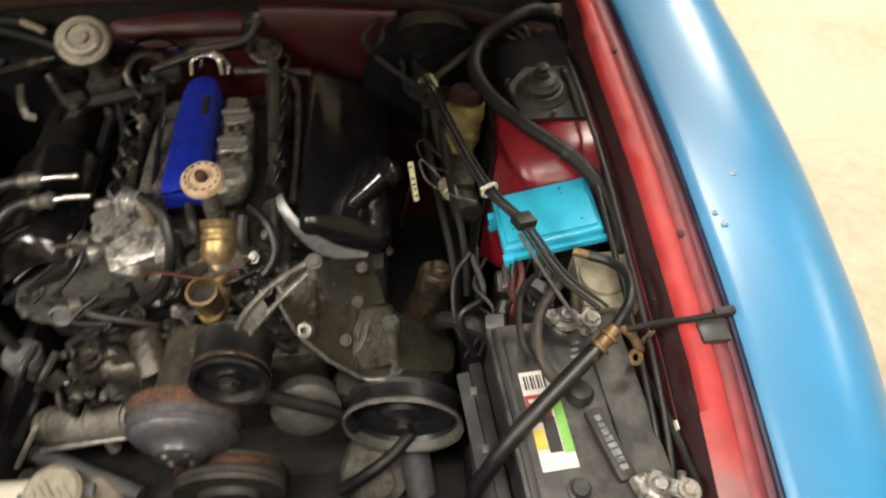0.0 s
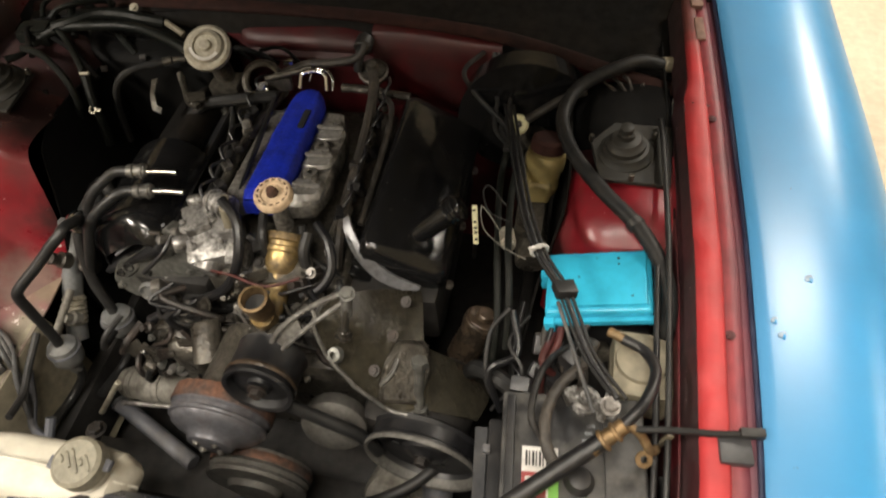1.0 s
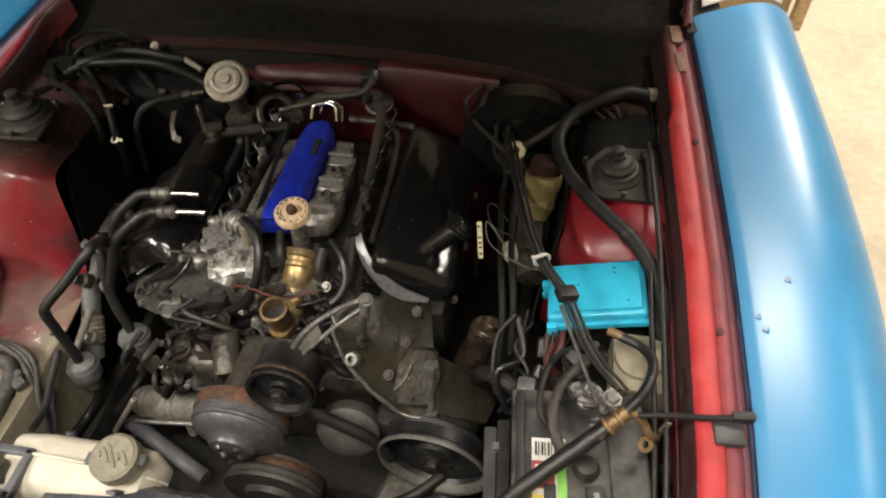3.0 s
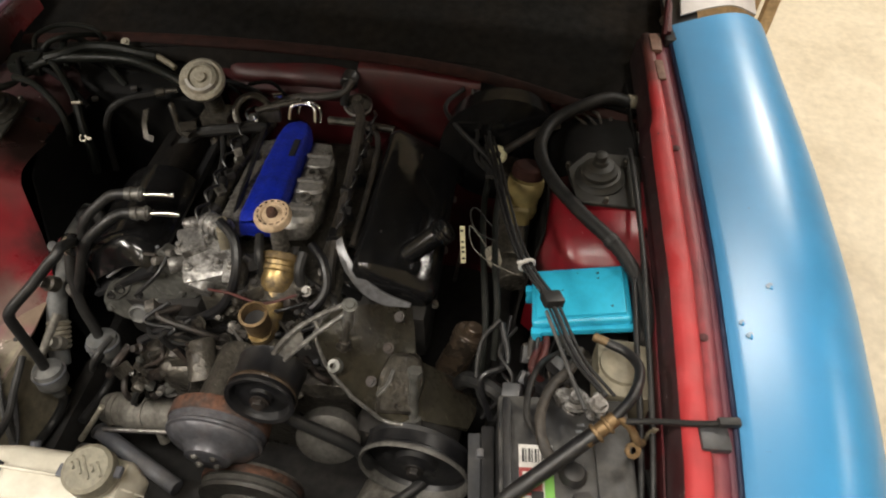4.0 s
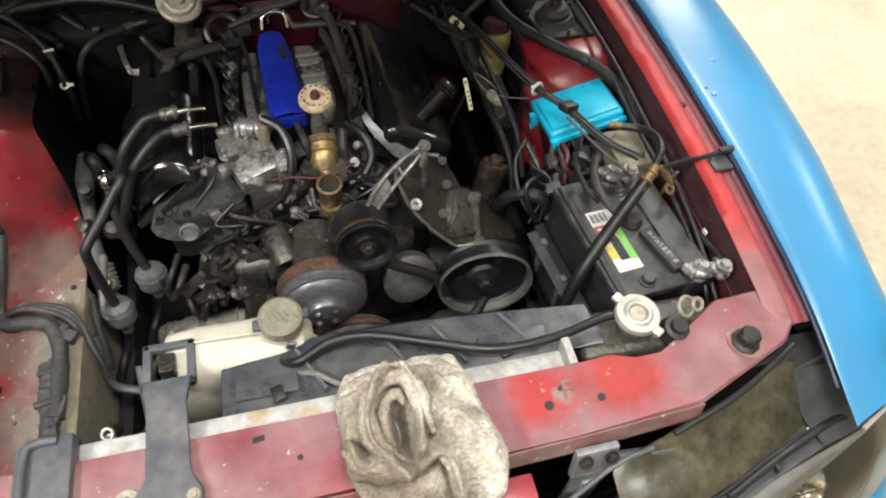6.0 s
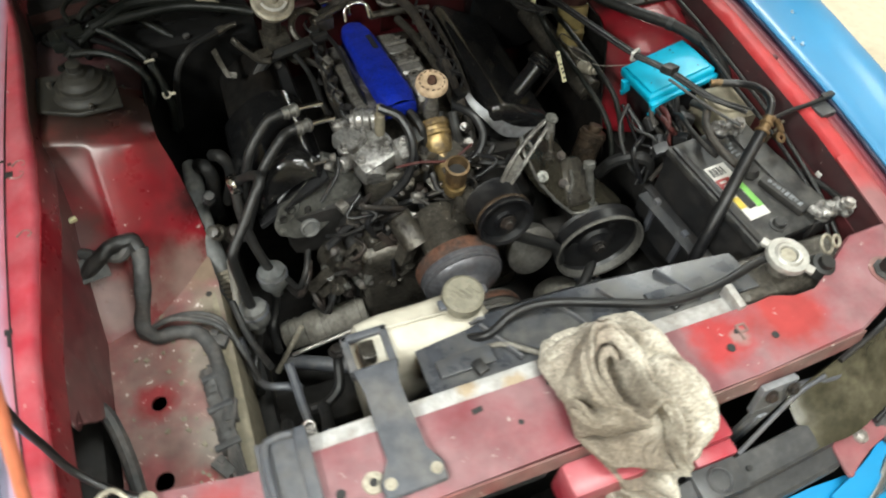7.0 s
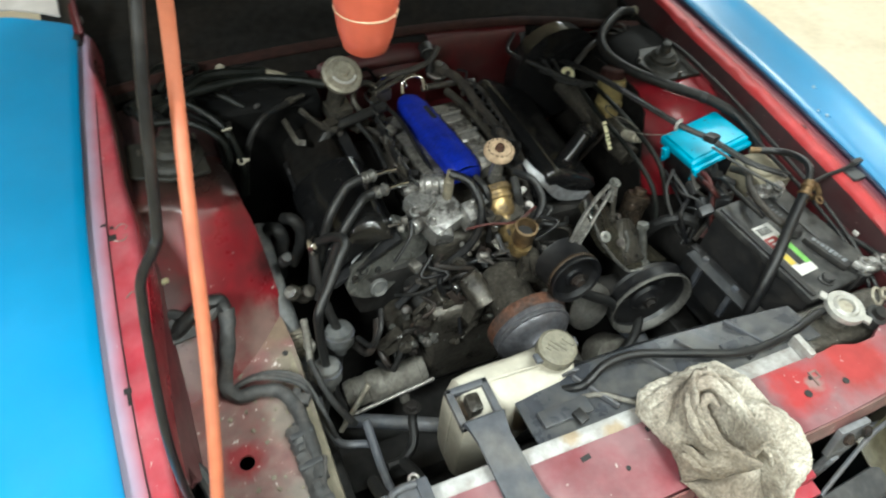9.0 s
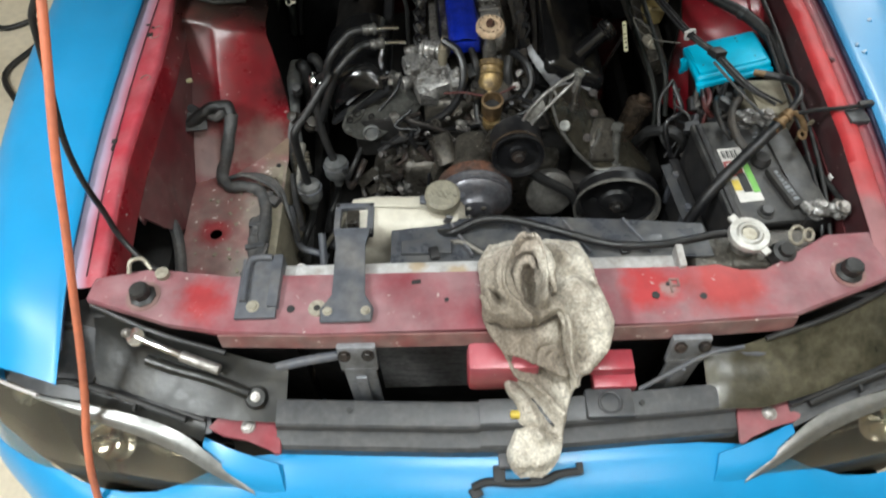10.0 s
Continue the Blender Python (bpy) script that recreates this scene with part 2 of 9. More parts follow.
GREY_STEEL = material("grey_zinc_steel", (0.22, 0.225, 0.24), 0.45, 0.2, 0.15, 80, (0.10, 0.09, 0.08), 0.6, 22, 0.1)
FIN = material("dusty_fin", (0.15, 0.145, 0.14), 0.6, 0.2, 0.3, 90, (0.03, 0.027, 0.024), 0.6, 20, 0.1)
GREY_PLASTIC = material("grey_plastic", (0.075, 0.079, 0.092), 0.45, 0, 0.2, 60, (0.15, 0.138, 0.125), 0.65, 14, 0.1)
SHROUD = material("smooth_grey_shroud", (0.050, 0.053, 0.062), 0.26, 0, 0.2, 50, (0.12, 0.115, 0.105), 0.7, 11, 0.12, 0, 0.5, 0.44, 0.66)
RUBBER = material("black_rubber", (0.013, 0.013, 0.013), 0.45, 0, 0.3, 90, (0.030, 0.027, 0.024), 0.55, 18, 0.15)
# Black cowl plastic, set deeper for shade; it also colours other shaded faces.
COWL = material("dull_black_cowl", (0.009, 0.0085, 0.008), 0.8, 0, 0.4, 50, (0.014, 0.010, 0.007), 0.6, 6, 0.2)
LOOM = material("oily_dark_loom", (0.014, 0.014, 0.014), 0.45, 0, 0.3, 90, (0.026, 0.023, 0.020), 0.6, 18, 0.15)
OIL_HOSE = material("oil_soaked_hose", (0.0055, 0.0065, 0.0055), 0.42, 0, 0.3, 90, (0.016, 0.016, 0.013), 0.6, 18, 0.15)
# Flat black that holds the hood's shade at the rear of the bay.
SHADE_BLACK = material("flat_shade_black", (0.0045, 0.0045, 0.0045), 0.7, 0, 0.3, 50, (0.009, 0.008, 0.007), 0.6, 8, 0.2)
MOUNT_STEEL = material("olive_grime_plate", (0.014, 0.013, 0.010), 0.6, 0, 0.3, 70, (0.026, 0.023, 0.018), 0.6, 16, 0.2)
DUSTY_HOSE = material("dusty_grey_hose", (0.045, 0.045, 0.045), 0.6, 0, 0.3, 90, (0.12, 0.105, 0.095), 0.75, 14, 0.15)
DUSTY_ALU = material("dusty_aluminium", (0.19, 0.178, 0.155), 0.65, 0.15, 0.25, 110, (0.065, 0.057, 0.045), 0.8, 20, 0.3)
# Its pale specks are painted glints.
HEAD_CAST = material("oily_grey_head_casting", (0.135, 0.134, 0.122), 0.34, 0.4, 0.3, 90, (0.022, 0.020, 0.018), 0.85, 14, 0.4, 0, 0.3, 0.44, 0.66, 6.0, (0.45, 0.44, 0.41), 0.70, 120)
RUBBER_SHINE = material("oily_black_rubber", (0.008, 0.008, 0.009), 0.36, 0, 0.3, 90, (0.022, 0.020, 0.018), 0.5, 18, 0.1)
TAPE = material("dirty_loom_tape", (0.022, 0.019, 0.016), 0.6, 0, 0.4, 120, (0.065, 0.052, 0.04), 0.7, 25, 0.3)
CAST = material("dirty_cast_aluminium", (0.30, 0.285, 0.26), 0.4, 0.75, 0.3, 140, (0.022, 0.018, 0.014), 0.93, 16, 0.5, 0, 0.6, 0.42, 0.6)
CAST_CLEAN = material("bare_grey_aluminium", (0.30, 0.29, 0.275), 0.42, 0.6, 0.2, 120, (0.10, 0.09, 0.08), 0.8, 18, 0.25, 0, 0.6, 0.46, 0.66)
CAST_BRIGHT = material("bright_cast_aluminium", (0.42, 0.41, 0.395), 0.34, 0.75, 0.3, 160, (0.03, 0.025, 0.02), 0.92, 30, 0.35, 0, 0.5, 0.44, 0.58)
CAST_ARM = material("scraped_cast_arm", (0.23, 0.225, 0.21), 0.36, 0.7, 0.25, 120, (0.05, 0.045, 0.04), 0.9, 28, 0.3, 0, 0.4, 0.44, 0.62)
# Pale specks in this colour stand in for glints on grease.
CAST_DARK = material("greasy_casting", (0.085, 0.077, 0.064), 0.36, 0.5, 0.4, 120, (0.014, 0.012, 0.010), 0.9, 16, 0.6, 0, 0.26, 0.42, 0.62, 6.0, (0.42, 0.40, 0.36), 0.685, 130)
PLATE = material("oily_bracket_plate", (0.052, 0.047, 0.034), 0.27, 0.5, 0.3, 90, (0.012, 0.010, 0.008), 0.85, 13, 0.3, 0, 0.28, 0.42, 0.64, 6.0, (0.34, 0.32, 0.27), 0.70, 110)
IRON = material("dark_iron", (0.030, 0.027, 0.025), 0.45, 0.4, 0.4, 100, (0.055, 0.032, 0.022), 0.6, 16, 0.4)
# Near-black that carries the gloom deep in the bay, with some grime.
GLOOM = material("grimy_shaded_depths", (0.018, 0.0172, 0.0165), 0.6, 0, 0.4, 50, (0.024, 0.020, 0.017), 0.6, 8, 0.3)
OILY_BROWN = material("oily_brown_casting", (0.062, 0.044, 0.030), 0.30, 0.4, 0.35, 90, (0.012, 0.010, 0.008), 0.85, 20, 0.4, 0, 0.25, 0.42, 0.62)
RUST = material("rusty_steel", (0.125, 0.055, 0.032), 0.7, 0.3, 0.5, 120, (0.045, 0.036, 0.032), 0.9, 17, 0.5, 0, 0.8, 0.40, 0.6)
STEEL = material("worn_steel", (0.42, 0.40, 0.38), 0.35, 0.9, 0.25, 150, (0.07, 0.055, 0.04), 0.8, 30, 0.3)
EDGE_STEEL = material("scraped_bare_flange", (0.22, 0.22, 0.228), 0.42, 0.6, 0.2, 80, (0.06, 0.055, 0.05), 0.8, 22, 0.2, 0, 0.6, 0.46, 0.66)
PULLEY = material("worn_grey_pulley", (0.15, 0.15, 0.165), 0.30, 0.6, 0.25, 110, (0.045, 0.034, 0.028), 0.7, 18, 0.2)
RIM_WORN = material("belt_polished_rim", (0.115, 0.11, 0.10), 0.55, 0.3, 0.25, 120, (0.05, 0.045, 0.04), 0.7, 16, 0.2, 0, 0.7, 0.44, 0.64)
CHROME = material("chrome", (0.80, 0.80, 0.80), 0.12, 1.0, 0.05, 60, None, 0, 9, 0.0)
BRASS = material("brass_fitting", (0.36, 0.255, 0.11), 0.33, 0.85, 0.25, 90, (0.07, 0.046, 0.024), 0.9, 26, 0.35, 0, 0.5, 0.40, 0.60)
COPPER = material("corroded_brass", (0.20, 0.13, 0.065), 0.5, 0.75, 0.3, 90, (0.13, 0.10, 0.06), 0.7, 28, 0.4)
WHITE_TANK = material("yellowed_white_plastic", (0.54, 0.51, 0.43), 0.45, 0, 0.08, 60, (0.20, 0.165, 0.11), 0.75, 6, 0.05, 0, 0.7, 0.42, 0.72, 6.0, None, 0.7, 70, [((0.19, 0.175, 0.14), (-0.255, 0.15, 0.66), 0.17), ((0.15, 0.12, 0.08), (-0.06, 0.16, 0.79), 0.045), ((0.12, 0.10, 0.07), (-0.25, 0.16, 0.872), 0.014)])
CAP_OLIVE = material("olive_cap_plastic", (0.20, 0.185, 0.14), 0.5, 0, 0.2, 120, (0.09, 0.08, 0.06), 0.7, 40, 0.3)
AMBER = material("amber_fluid_plastic", (0.24, 0.19, 0.08), 0.35, 0, 0.15, 60, (0.10, 0.075, 0.035), 0.6, 14, 0.05)
TAN = material("tan_phenolic", (0.56, 0.42, 0.28), 0.6, 0, 0.2, 90, (0.22, 0.14, 0.085), 0.7, 35, 0.2)
ZINC = material("dull_zinc", (0.40, 0.37, 0.30), 0.5, 0.6, 0.2, 120, (0.15, 0.125, 0.09), 0.7, 24, 0.25)
SEALANT = material("tan_sealant", (0.20, 0.115, 0.085), 0.7, 0, 0.25, 60, (0.07, 0.032, 0.026), 0.7, 22, 0.2)
CAN_GREY = material("dusty_grey_can", (0.105, 0.108, 0.108), 0.55, 0, 0.25, 80, (0.17, 0.16, 0.14), 0.7, 16, 0.15)
BEIGE = material("beige_moulding", (0.22, 0.195, 0.14), 0.6, 0, 0.2, 60, (0.13, 0.11, 0.08), 0.6, 14, 0.2)
SILVER_STRIP = material("galvanised_strip", (0.52, 0.52, 0.52), 0.45, 0.3, 0.12, 80, (0.24, 0.205, 0.17), 0.75, 18, 0.15, 0, 0.7, 0.42, 0.64, 6.0, (0.10, 0.09, 0.08), 0.71, 90, [((0.40, 0.31, 0.20), (-0.06, 0.04, 0.87), 0.022), ((0.40, 0.31, 0.20), (-0.13, 0.06, 0.87), 0.018)])
CAPMETAL = material("weathered_cap_metal", (0.50, 0.49, 0.46), 0.42, 0.6, 0.15, 90, (0.26, 0.24, 0.205), 0.7, 24, 0.15)
CLOTH = material("stained_rag_cloth", (0.60, 0.56, 0.48), 0.95, 0, 0.32, 190, (0.27, 0.23, 0.185), 0.8, 18, 1.0, 0, 0.98, 0.42, 0.64, 5.0, (0.20, 0.165, 0.13), 0.70, 120, [((0.190, 0.158, 0.120), (0.010, -0.075, 0.935), 0.125), ((0.20, 0.165, 0.128), (0.050, -0.125, 0.86), 0.085), ((0.25, 0.21, 0.17), (0.045, 0.03, 0.95), 0.06), ((0.20, 0.17, 0.135), (0.14, -0.11, 0.87), 0.022), ((0.22, 0.19, 0.15), (0.10, 0.02, 0.95), 0.03)])
CONCRETE = material("sealed_concrete", (0.72, 0.64, 0.50), 0.55, 0, 0.08, 30, (0.36, 0.29, 0.19), 0.55, 1.7, 0.05, 0, 0.75, 0.5, 0.75)
WALL = material("garage_wall_paint", (0.62, 0.58, 0.50), 0.8, 0, 0.08, 20, (0.4, 0.36, 0.3), 0.4, 2, 0.05)
WOOD = material("raw_timber", (0.45, 0.32, 0.18), 0.7, 0, 0.2, 60, (0.25, 0.17, 0.09), 0.6, 9, 0.2)
ORANGE = material("orange_lamp_plastic", (0.42, 0.075, 0.038), 0.45, 0, 0.08, 60, (0.3, 0.07, 0.03), 0.4, 14, 0.04)
ORANGE_CORD = material("orange_cord_rubber", (0.47, 0.140, 0.070), 0.5, 0, 0.1, 60, (0.32, 0.12, 0.07), 0.6, 14, 0.05)
WHITE_LABEL = material("white_label", (0.58, 0.56, 0.53), 0.5, 0, 0.06, 90, (0.20, 0.18, 0.16), 0.7, 22, 0.03)
FADED_PRINT = material("faded_print", (0.20, 0.215, 0.23), 0.6, 0, 0.3, 300, (0.05, 0.05, 0.05), 0.85, 60, 0.1, 0, 0.8, 0.42, 0.6)
RED_LABEL = material("red_label", (0.30, 0.03, 0.03), 0.5, 0, 0.1, 90, (0.10, 0.04, 0.035), 0.6, 24, 0.03)
GREEN_LABEL = material("green_label", (0.17, 0.42, 0.08), 0.5, 0, 0.1, 90, (0.08, 0.14, 0.05), 0.6, 24, 0.03)
YELLOW = material("yellow_plastic", (0.50, 0.38, 0.05), 0.5, 0, 0.1, 90, None, 0, 9, 0.03)
DIPTAG = material("cream_tag", (0.62, 0.58, 0.36), 0.5, 0, 0.1, 90, (0.3, 0.28, 0.2), 0.4, 60, 0.03)
INK = material("black_ink", (0.015, 0.015, 0.015), 0.6, 0, 0.1, 90, None, 0, 9, 0.0)
RED_WIRE = material("red_wire", (0.065, 0.014, 0.012), 0.5, 0, 0.1, 90, (0.05, 0.024, 0.02), 0.7, 40, 0.03)
overspray(RED_CLEAN, (0.36, 0.37, 0.50), 0.004, 0.034)
overspray(CHANNEL, (0.050, 0.030, 0.050), -0.004, 0.026)
overspray(FENDER_DUSTY, (0.075, 0.21, 0.37), 0.0, -0.13, 0.65)
FENDER_DUSTY.node_tree.nodes["Principled BSDF"].inputs["Coat Roughness"].default_value = 0.27
for matt, level in ((SHADE_BLACK, 0.12), (OIL_HOSE, 0.22), (BROWN_GRIME, 0.2)):
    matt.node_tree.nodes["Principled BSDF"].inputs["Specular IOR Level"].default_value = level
LAMP_DIFFUSER = bpy.data.materials.new("lit_diffuser")
LAMP_DIFFUSER.use_nodes = True
LAMP_DIFFUSER.node_tree.nodes["Principled BSDF"].inputs["Emission Color"].default_value = (1.0, 0.93, 0.82, 1)
LAMP_DIFFUSER.node_tree.nodes["Principled BSDF"].inputs["Emission Strength"].default_value = 6.0


def clear_lens():
    m = bpy.data.materials.new("headlight_lens")
    m.use_nodes = True
    b = m.node_tree.nodes["Principled BSDF"]
    b.inputs["Base Color"].default_value = (0.80, 0.77, 0.69, 1)
    b.inputs["Transmission Weight"].default_value = 0.975
    b.inputs["Roughness"].default_value = 0.03
    b.inputs["IOR"].default_value = 1.35
    return m


PALE_GREY = material("pale_grey_primer", (0.50, 0.47, 0.46), 0.5, 0, 0.1, 30, (0.3, 0.27, 0.25), 0.5, 8, 0.05)
BEZEL = material("silver_bezel", (0.30, 0.30, 0.29), 0.42, 0.85, 0.1, 60, (0.08, 0.08, 0.075), 0.7, 8, 0.05)
# Black gloss plastic; the olive tint paints in its warm reflection.
SHIELD_GLARE = material("black_shield_warm_glare", (0.036, 0.033, 0.021), 0.22, 0, 0.3, 50, (0.13, 0.118, 0.080), 0.65, 8, 0.3, 0.3, 0.32)
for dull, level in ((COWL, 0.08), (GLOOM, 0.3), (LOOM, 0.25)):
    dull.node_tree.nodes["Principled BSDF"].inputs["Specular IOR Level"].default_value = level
LENS = clear_lens()
REFLECTOR = material("dull_reflector", (0.34, 0.32, 0.26), 0.20, 0.9, 0.15, 40, (0.05, 0.045, 0.035), 0.7, 12, 0.12, 0, 0.3, 0.42, 0.62)
HOUSING = material("dark_lamp_housing", (0.055, 0.049, 0.036), 0.30, 0.6, 0.3, 30, (0.015, 0.013, 0.010), 0.8, 9, 0.2, 0, 0.4)

# ---------------- shapes ----------------


def part(name, bm, mat, parent=None, label="", sharp=38):
    me = bpy.data.meshes.new(name)
    bmesh.ops.recalc_face_normals(bm, faces=bm.faces[:])
    bm.to_mesh(me)
    bm.free()
    me.materials.append(mat)
    for p in me.polygons:
        p.use_smooth = True
    me.set_sharp_from_angle(angle=radians(sharp))
    ob = new(name, me)
    if parent is not None:
        ob.parent = parent
        base = Matrix.Identity(4)
        up = parent
        while up is not None:
            base = up.matrix_parent_inverse @ up.matrix_basis @ base
            up = up.parent
        ob.matrix_parent_inverse = base.inverted()
    if label:
        tagged(ob, label)
    return ob


def thing(name, label, category, at, group="", kind=""):
    ob = new(name)
    ob.empty_display_size = 0.05
    ob.matrix_basis = Matrix.Translation(at)
    return tagged(ob, label, category, group, kind)


def merge(*many):
    out = bmesh.new()
    for bm in many:
        me = bpy.data.meshes.new("tmp")
        bm.to_mesh(me)
        bm.free()
        out.from_mesh(me)
        bpy.data.meshes.remove(me)
    return out


def box(x0, x1, y0, y1, z0, z1, bevel=0.003, seg=2):
    bm = bmesh.new()
    bmesh.ops.create_cube(bm, size=1.0)
    for v in bm.verts:
        v.co = Vector(((x0 + x1) / 2 + v.co.x * (x1 - x0), (y0 + y1) / 2 + v.co.y * (y1 - y0), (z0 + z1) / 2 + v.co.z * (z1 - z0)))
    if bevel:
        bmesh.ops.bevel(bm, geom=bm.edges[:], offset=bevel, segments=seg, affect="EDGES", profile=0.6)
    return bm


def moved(bm, m):
    bm.transform(m)
    return bm


def obox(at, sx, sy, sz, rx=0, ry=0, rz=0, bevel=0.003):
    """A box of that size centred at a place, turned."""
    return moved(box(-sx / 2, sx / 2, -sy / 2, sy / 2, -sz / 2, sz / 2, bevel), pose(*at, rx, ry, rz))


def axis_pose(at, way):
    q = Vector(way).normalized().to_track_quat("Z", "Y")
    return Matrix.Translation(at) @ q.to_matrix().to_4x4()


def lathe(profile, at=(0, 0, 0), way=(0, 0, 1), n=28):
    """A turned body: (radius, height) pairs round the axis way."""
    bm = bmesh.new()
    rings = []
    for r, h in profile:
        if r < 1e-5:
            rings.append([bm.verts.new((0, 0, h))])
        else:
            rings.append([bm.verts.new((r * math.cos(2 * math.pi * i / n), r * math.sin(2 * math.pi * i / n), h)) for i in range(n)])
    for a, b in zip(rings, rings[1:]):
        for i in range(n):
            j = (i + 1) % n
            if len(a) == 1 and len(b) == 1:
                continue
            if len(a) == 1:
                bm.faces.new((a[0], b[i], b[j]))
            elif len(b) == 1:
                bm.faces.new((a[i], b[0], a[j]))
            else:
                bm.faces.new((a[i], b[i], b[j], a[j]))
    return moved(bm, axis_pose(at, way))


def rod(a, b, r, n=14, bevel=0.0015):
    a, b = Vector(a), Vector(b)
    h = (b - a).length
    c = min(bevel, r * 0.4)
    return lathe([(0, 0), (r - c, 0), (r, c), (r, h - c), (r - c, h), (0, h)], a, b - a, n)


def spline(points, steps=6):
    p = [Vector(q) for q in points]
    p = [2 * p[0] - p[1]] + p + [2 * p[-1] - p[-2]]
    out = []
    for i in range(1, len(p) - 2):
        for k in range(steps):
            t = k / steps
            out.append(0.5 * ((2 * p[i]) + (p[i + 1] - p[i - 1]) * t + (2 * p[i - 1] - 5 * p[i] + 4 * p[i + 1] - p[i + 2]) * t * t + (3 * p[i] - p[i - 1] - 3 * p[i + 1] + p[i + 2]) * t ** 3))
    out.append(p[-2])
    return out


def tube(points, r, n=10, steps=6, ribs=0.0):
    """A round hose or wire along a smooth line; ribs: convolutions' depth."""
    line = spline(points, steps)
    bm = bmesh.new()
    rings, up = [], None
    for i, c in enumerate(line):
        d = (line[min(i + 1, len(line) - 1)] - line[max(i - 1, 0)]).normalized()
        if up is None:
            up = d.orthogonal().normalized()
        up = (up - d * up.dot(d)).normalized()
        side = d.cross(up)
        rr = r * (1 + (ribs if i % 2 else -ribs))
        rings.append([bm.verts.new(c + rr * (math.cos(2 * math.pi * k / n) * up + math.sin(2 * math.pi * k / n) * side)) for k in range(n)])
    for a, b in zip(rings, rings[1:]):
        for k in range(n):
            bm.faces.new((a[k], a[(k + 1) % n], b[(k + 1) % n], b[k]))
    bm.faces.new(rings[0])
    bm.faces.new(rings[-1])
    return bm


def sheet(rows, thick=0.002):
    """A bent sheet through rows of points, with thickness."""
    bm = bmesh.new()
    grid = [[bm.verts.new(p) for p in row] for row in rows]
    for a, b in zip(grid, grid[1:]):
        for i in range(len(a) - 1):
            bm.faces.new((a[i], a[i + 1], b[i + 1], b[i]))
    bmesh.ops.recalc_face_normals(bm, faces=bm.faces[:])
    bmesh.ops.solidify(bm, geom=bm.faces[:], thickness=thick)
    return bm


def smooth_rows(rows, across=4, along=4):
    dense = [spline(row, across) for row in rows]
    cols = [spline([row[i] for row in dense], along) for i in range(len(dense[0]))]
    return [[c[j] for c in cols] for j in range(len(cols[0]))]


def slab(outline, z0, z1, bevel=0.002, m=None):
    """An upright prism over a flat outline."""
    bm = bmesh.new()
    low = [bm.verts.new((x, y, z0)) for x, y in outline]
    top = [bm.verts.new((x, y, z1)) for x, y in outline]
    bm.faces.new(low[::-1])
    bm.faces.new(top)
    for i in range(len(low)):
        j = (i + 1) % len(low)
        bm.faces.new((low[i], low[j], top[j], top[i]))
    if bevel:
        bmesh.ops.bevel(bm, geom=bm.edges[:], offset=bevel, segments=1, affect="EDGES")
    return moved(bm, m) if m is not None else bm


def hex_bolt(at, way, r=0.008, h=0.007):
    return merge(lathe([(0, 0), (r, 0), (r, h * 0.85), (r * 0.85, h), (0, h)], at, way, 6), lathe([(0, -0.001), (r * 1.4, -0.001), (r * 1.4, 0.0015), (0, 0.0015)], at, way, 14))


def lumps(bm, size, amp, seed=0):
    for v in bm.verts:
        n = noise.noise_vector(v.co * size + Vector((seed, seed * 1.7, 0)))
        v.co += n * amp
    return bm


def loop_ring(at, way, r, thick, n=32, m=8):
    prof = [(r + thick * math.cos(2 * math.pi * i / m), thick * math.sin(2 * math.pi * i / m)) for i in range(m + 1)]
    return lathe(prof, at, way, n)

# ---------------- garage shell ----------------
floor_ob = part("floor", box(-4.5, 5.0, -4.0, 5.5, -0.12, 0.0, 0), CONCRETE)
tagged(floor_ob, "cream sealed concrete garage floor with faint stains", "floor", kind="structure")
for nm, b in (("wall_north", (-4.6, 5.1, 5.5, 5.65, 0, 3.0)), ("wall_south", (-4.6, 5.1, -4.15, -4.0, 0, 3.0)), ("wall_west", (-4.65, -4.5, -4.0, 5.5, 0, 3.0)), ("wall_east", (5.0, 5.15, -4.0, 5.5, 0, 3.0))):
    tagged(part(nm, box(*b, 0), WALL), "pale painted garage wall", "wall", kind="structure")
tagged(part("ceiling", box(-4.6, 5.1, -4.1, 5.6, 3.0, 3.12, 0), WALL), "pale garage ceiling", "ceiling", kind="structure")
for x, y, z, sx, sy, *_ in LAMPS:
    lf = thing("ceiling_light", "white fluorescent batten on the garage ceiling", "ceiling light", (x, y, 2.8), "ceiling lights")
    part("housing", box(x - sx / 2 - 0.03, x + sx / 2 + 0.03, y - sy / 2 - 0.03, y + sy / 2 + 0.03, 2.76, 3.0, 0.008), SILVER_STRIP, lf)
    part("diffuser", box(x - sx / 2, x + sx / 2, y - sy / 2, y + sy / 2, 2.725, 2.757, 0.006), LAMP_DIFFUSER, lf, "glowing diffuser")

# ---------------- car body ----------------
car = thing("car", "two-tone car front with blue fenders and red engine bay", "car", (0, 0.5, 0.0))


def inner_x(y):
    return np.interp(y, [-0.15, 0.05, 0.3, 0.6, 0.9, 1.2, 1.4], [0.732, 0.748, 0.757, 0.752, 0.735, 0.712, 0.70])


def inner_z(y):
    return np.interp(y, [-0.15, 0.05, 0.3, 0.6, 0.9, 1.2, 1.4], [0.845, 0.895, 0.925, 0.952, 0.975, 0.995, 1.005])


def outer_x(y):
    return np.interp(y, [-0.12, 0.05, 0.3, 0.6, 0.9, 1.2, 1.4], [0.885, 0.955, 1.008, 1.026, 1.015, 0.982, 0.965])


YS = [-0.14, -0.08, 0.0, 0.1, 0.2, 0.35, 0.5, 0.65, 0.8, 0.95, 1.1, 1.22]


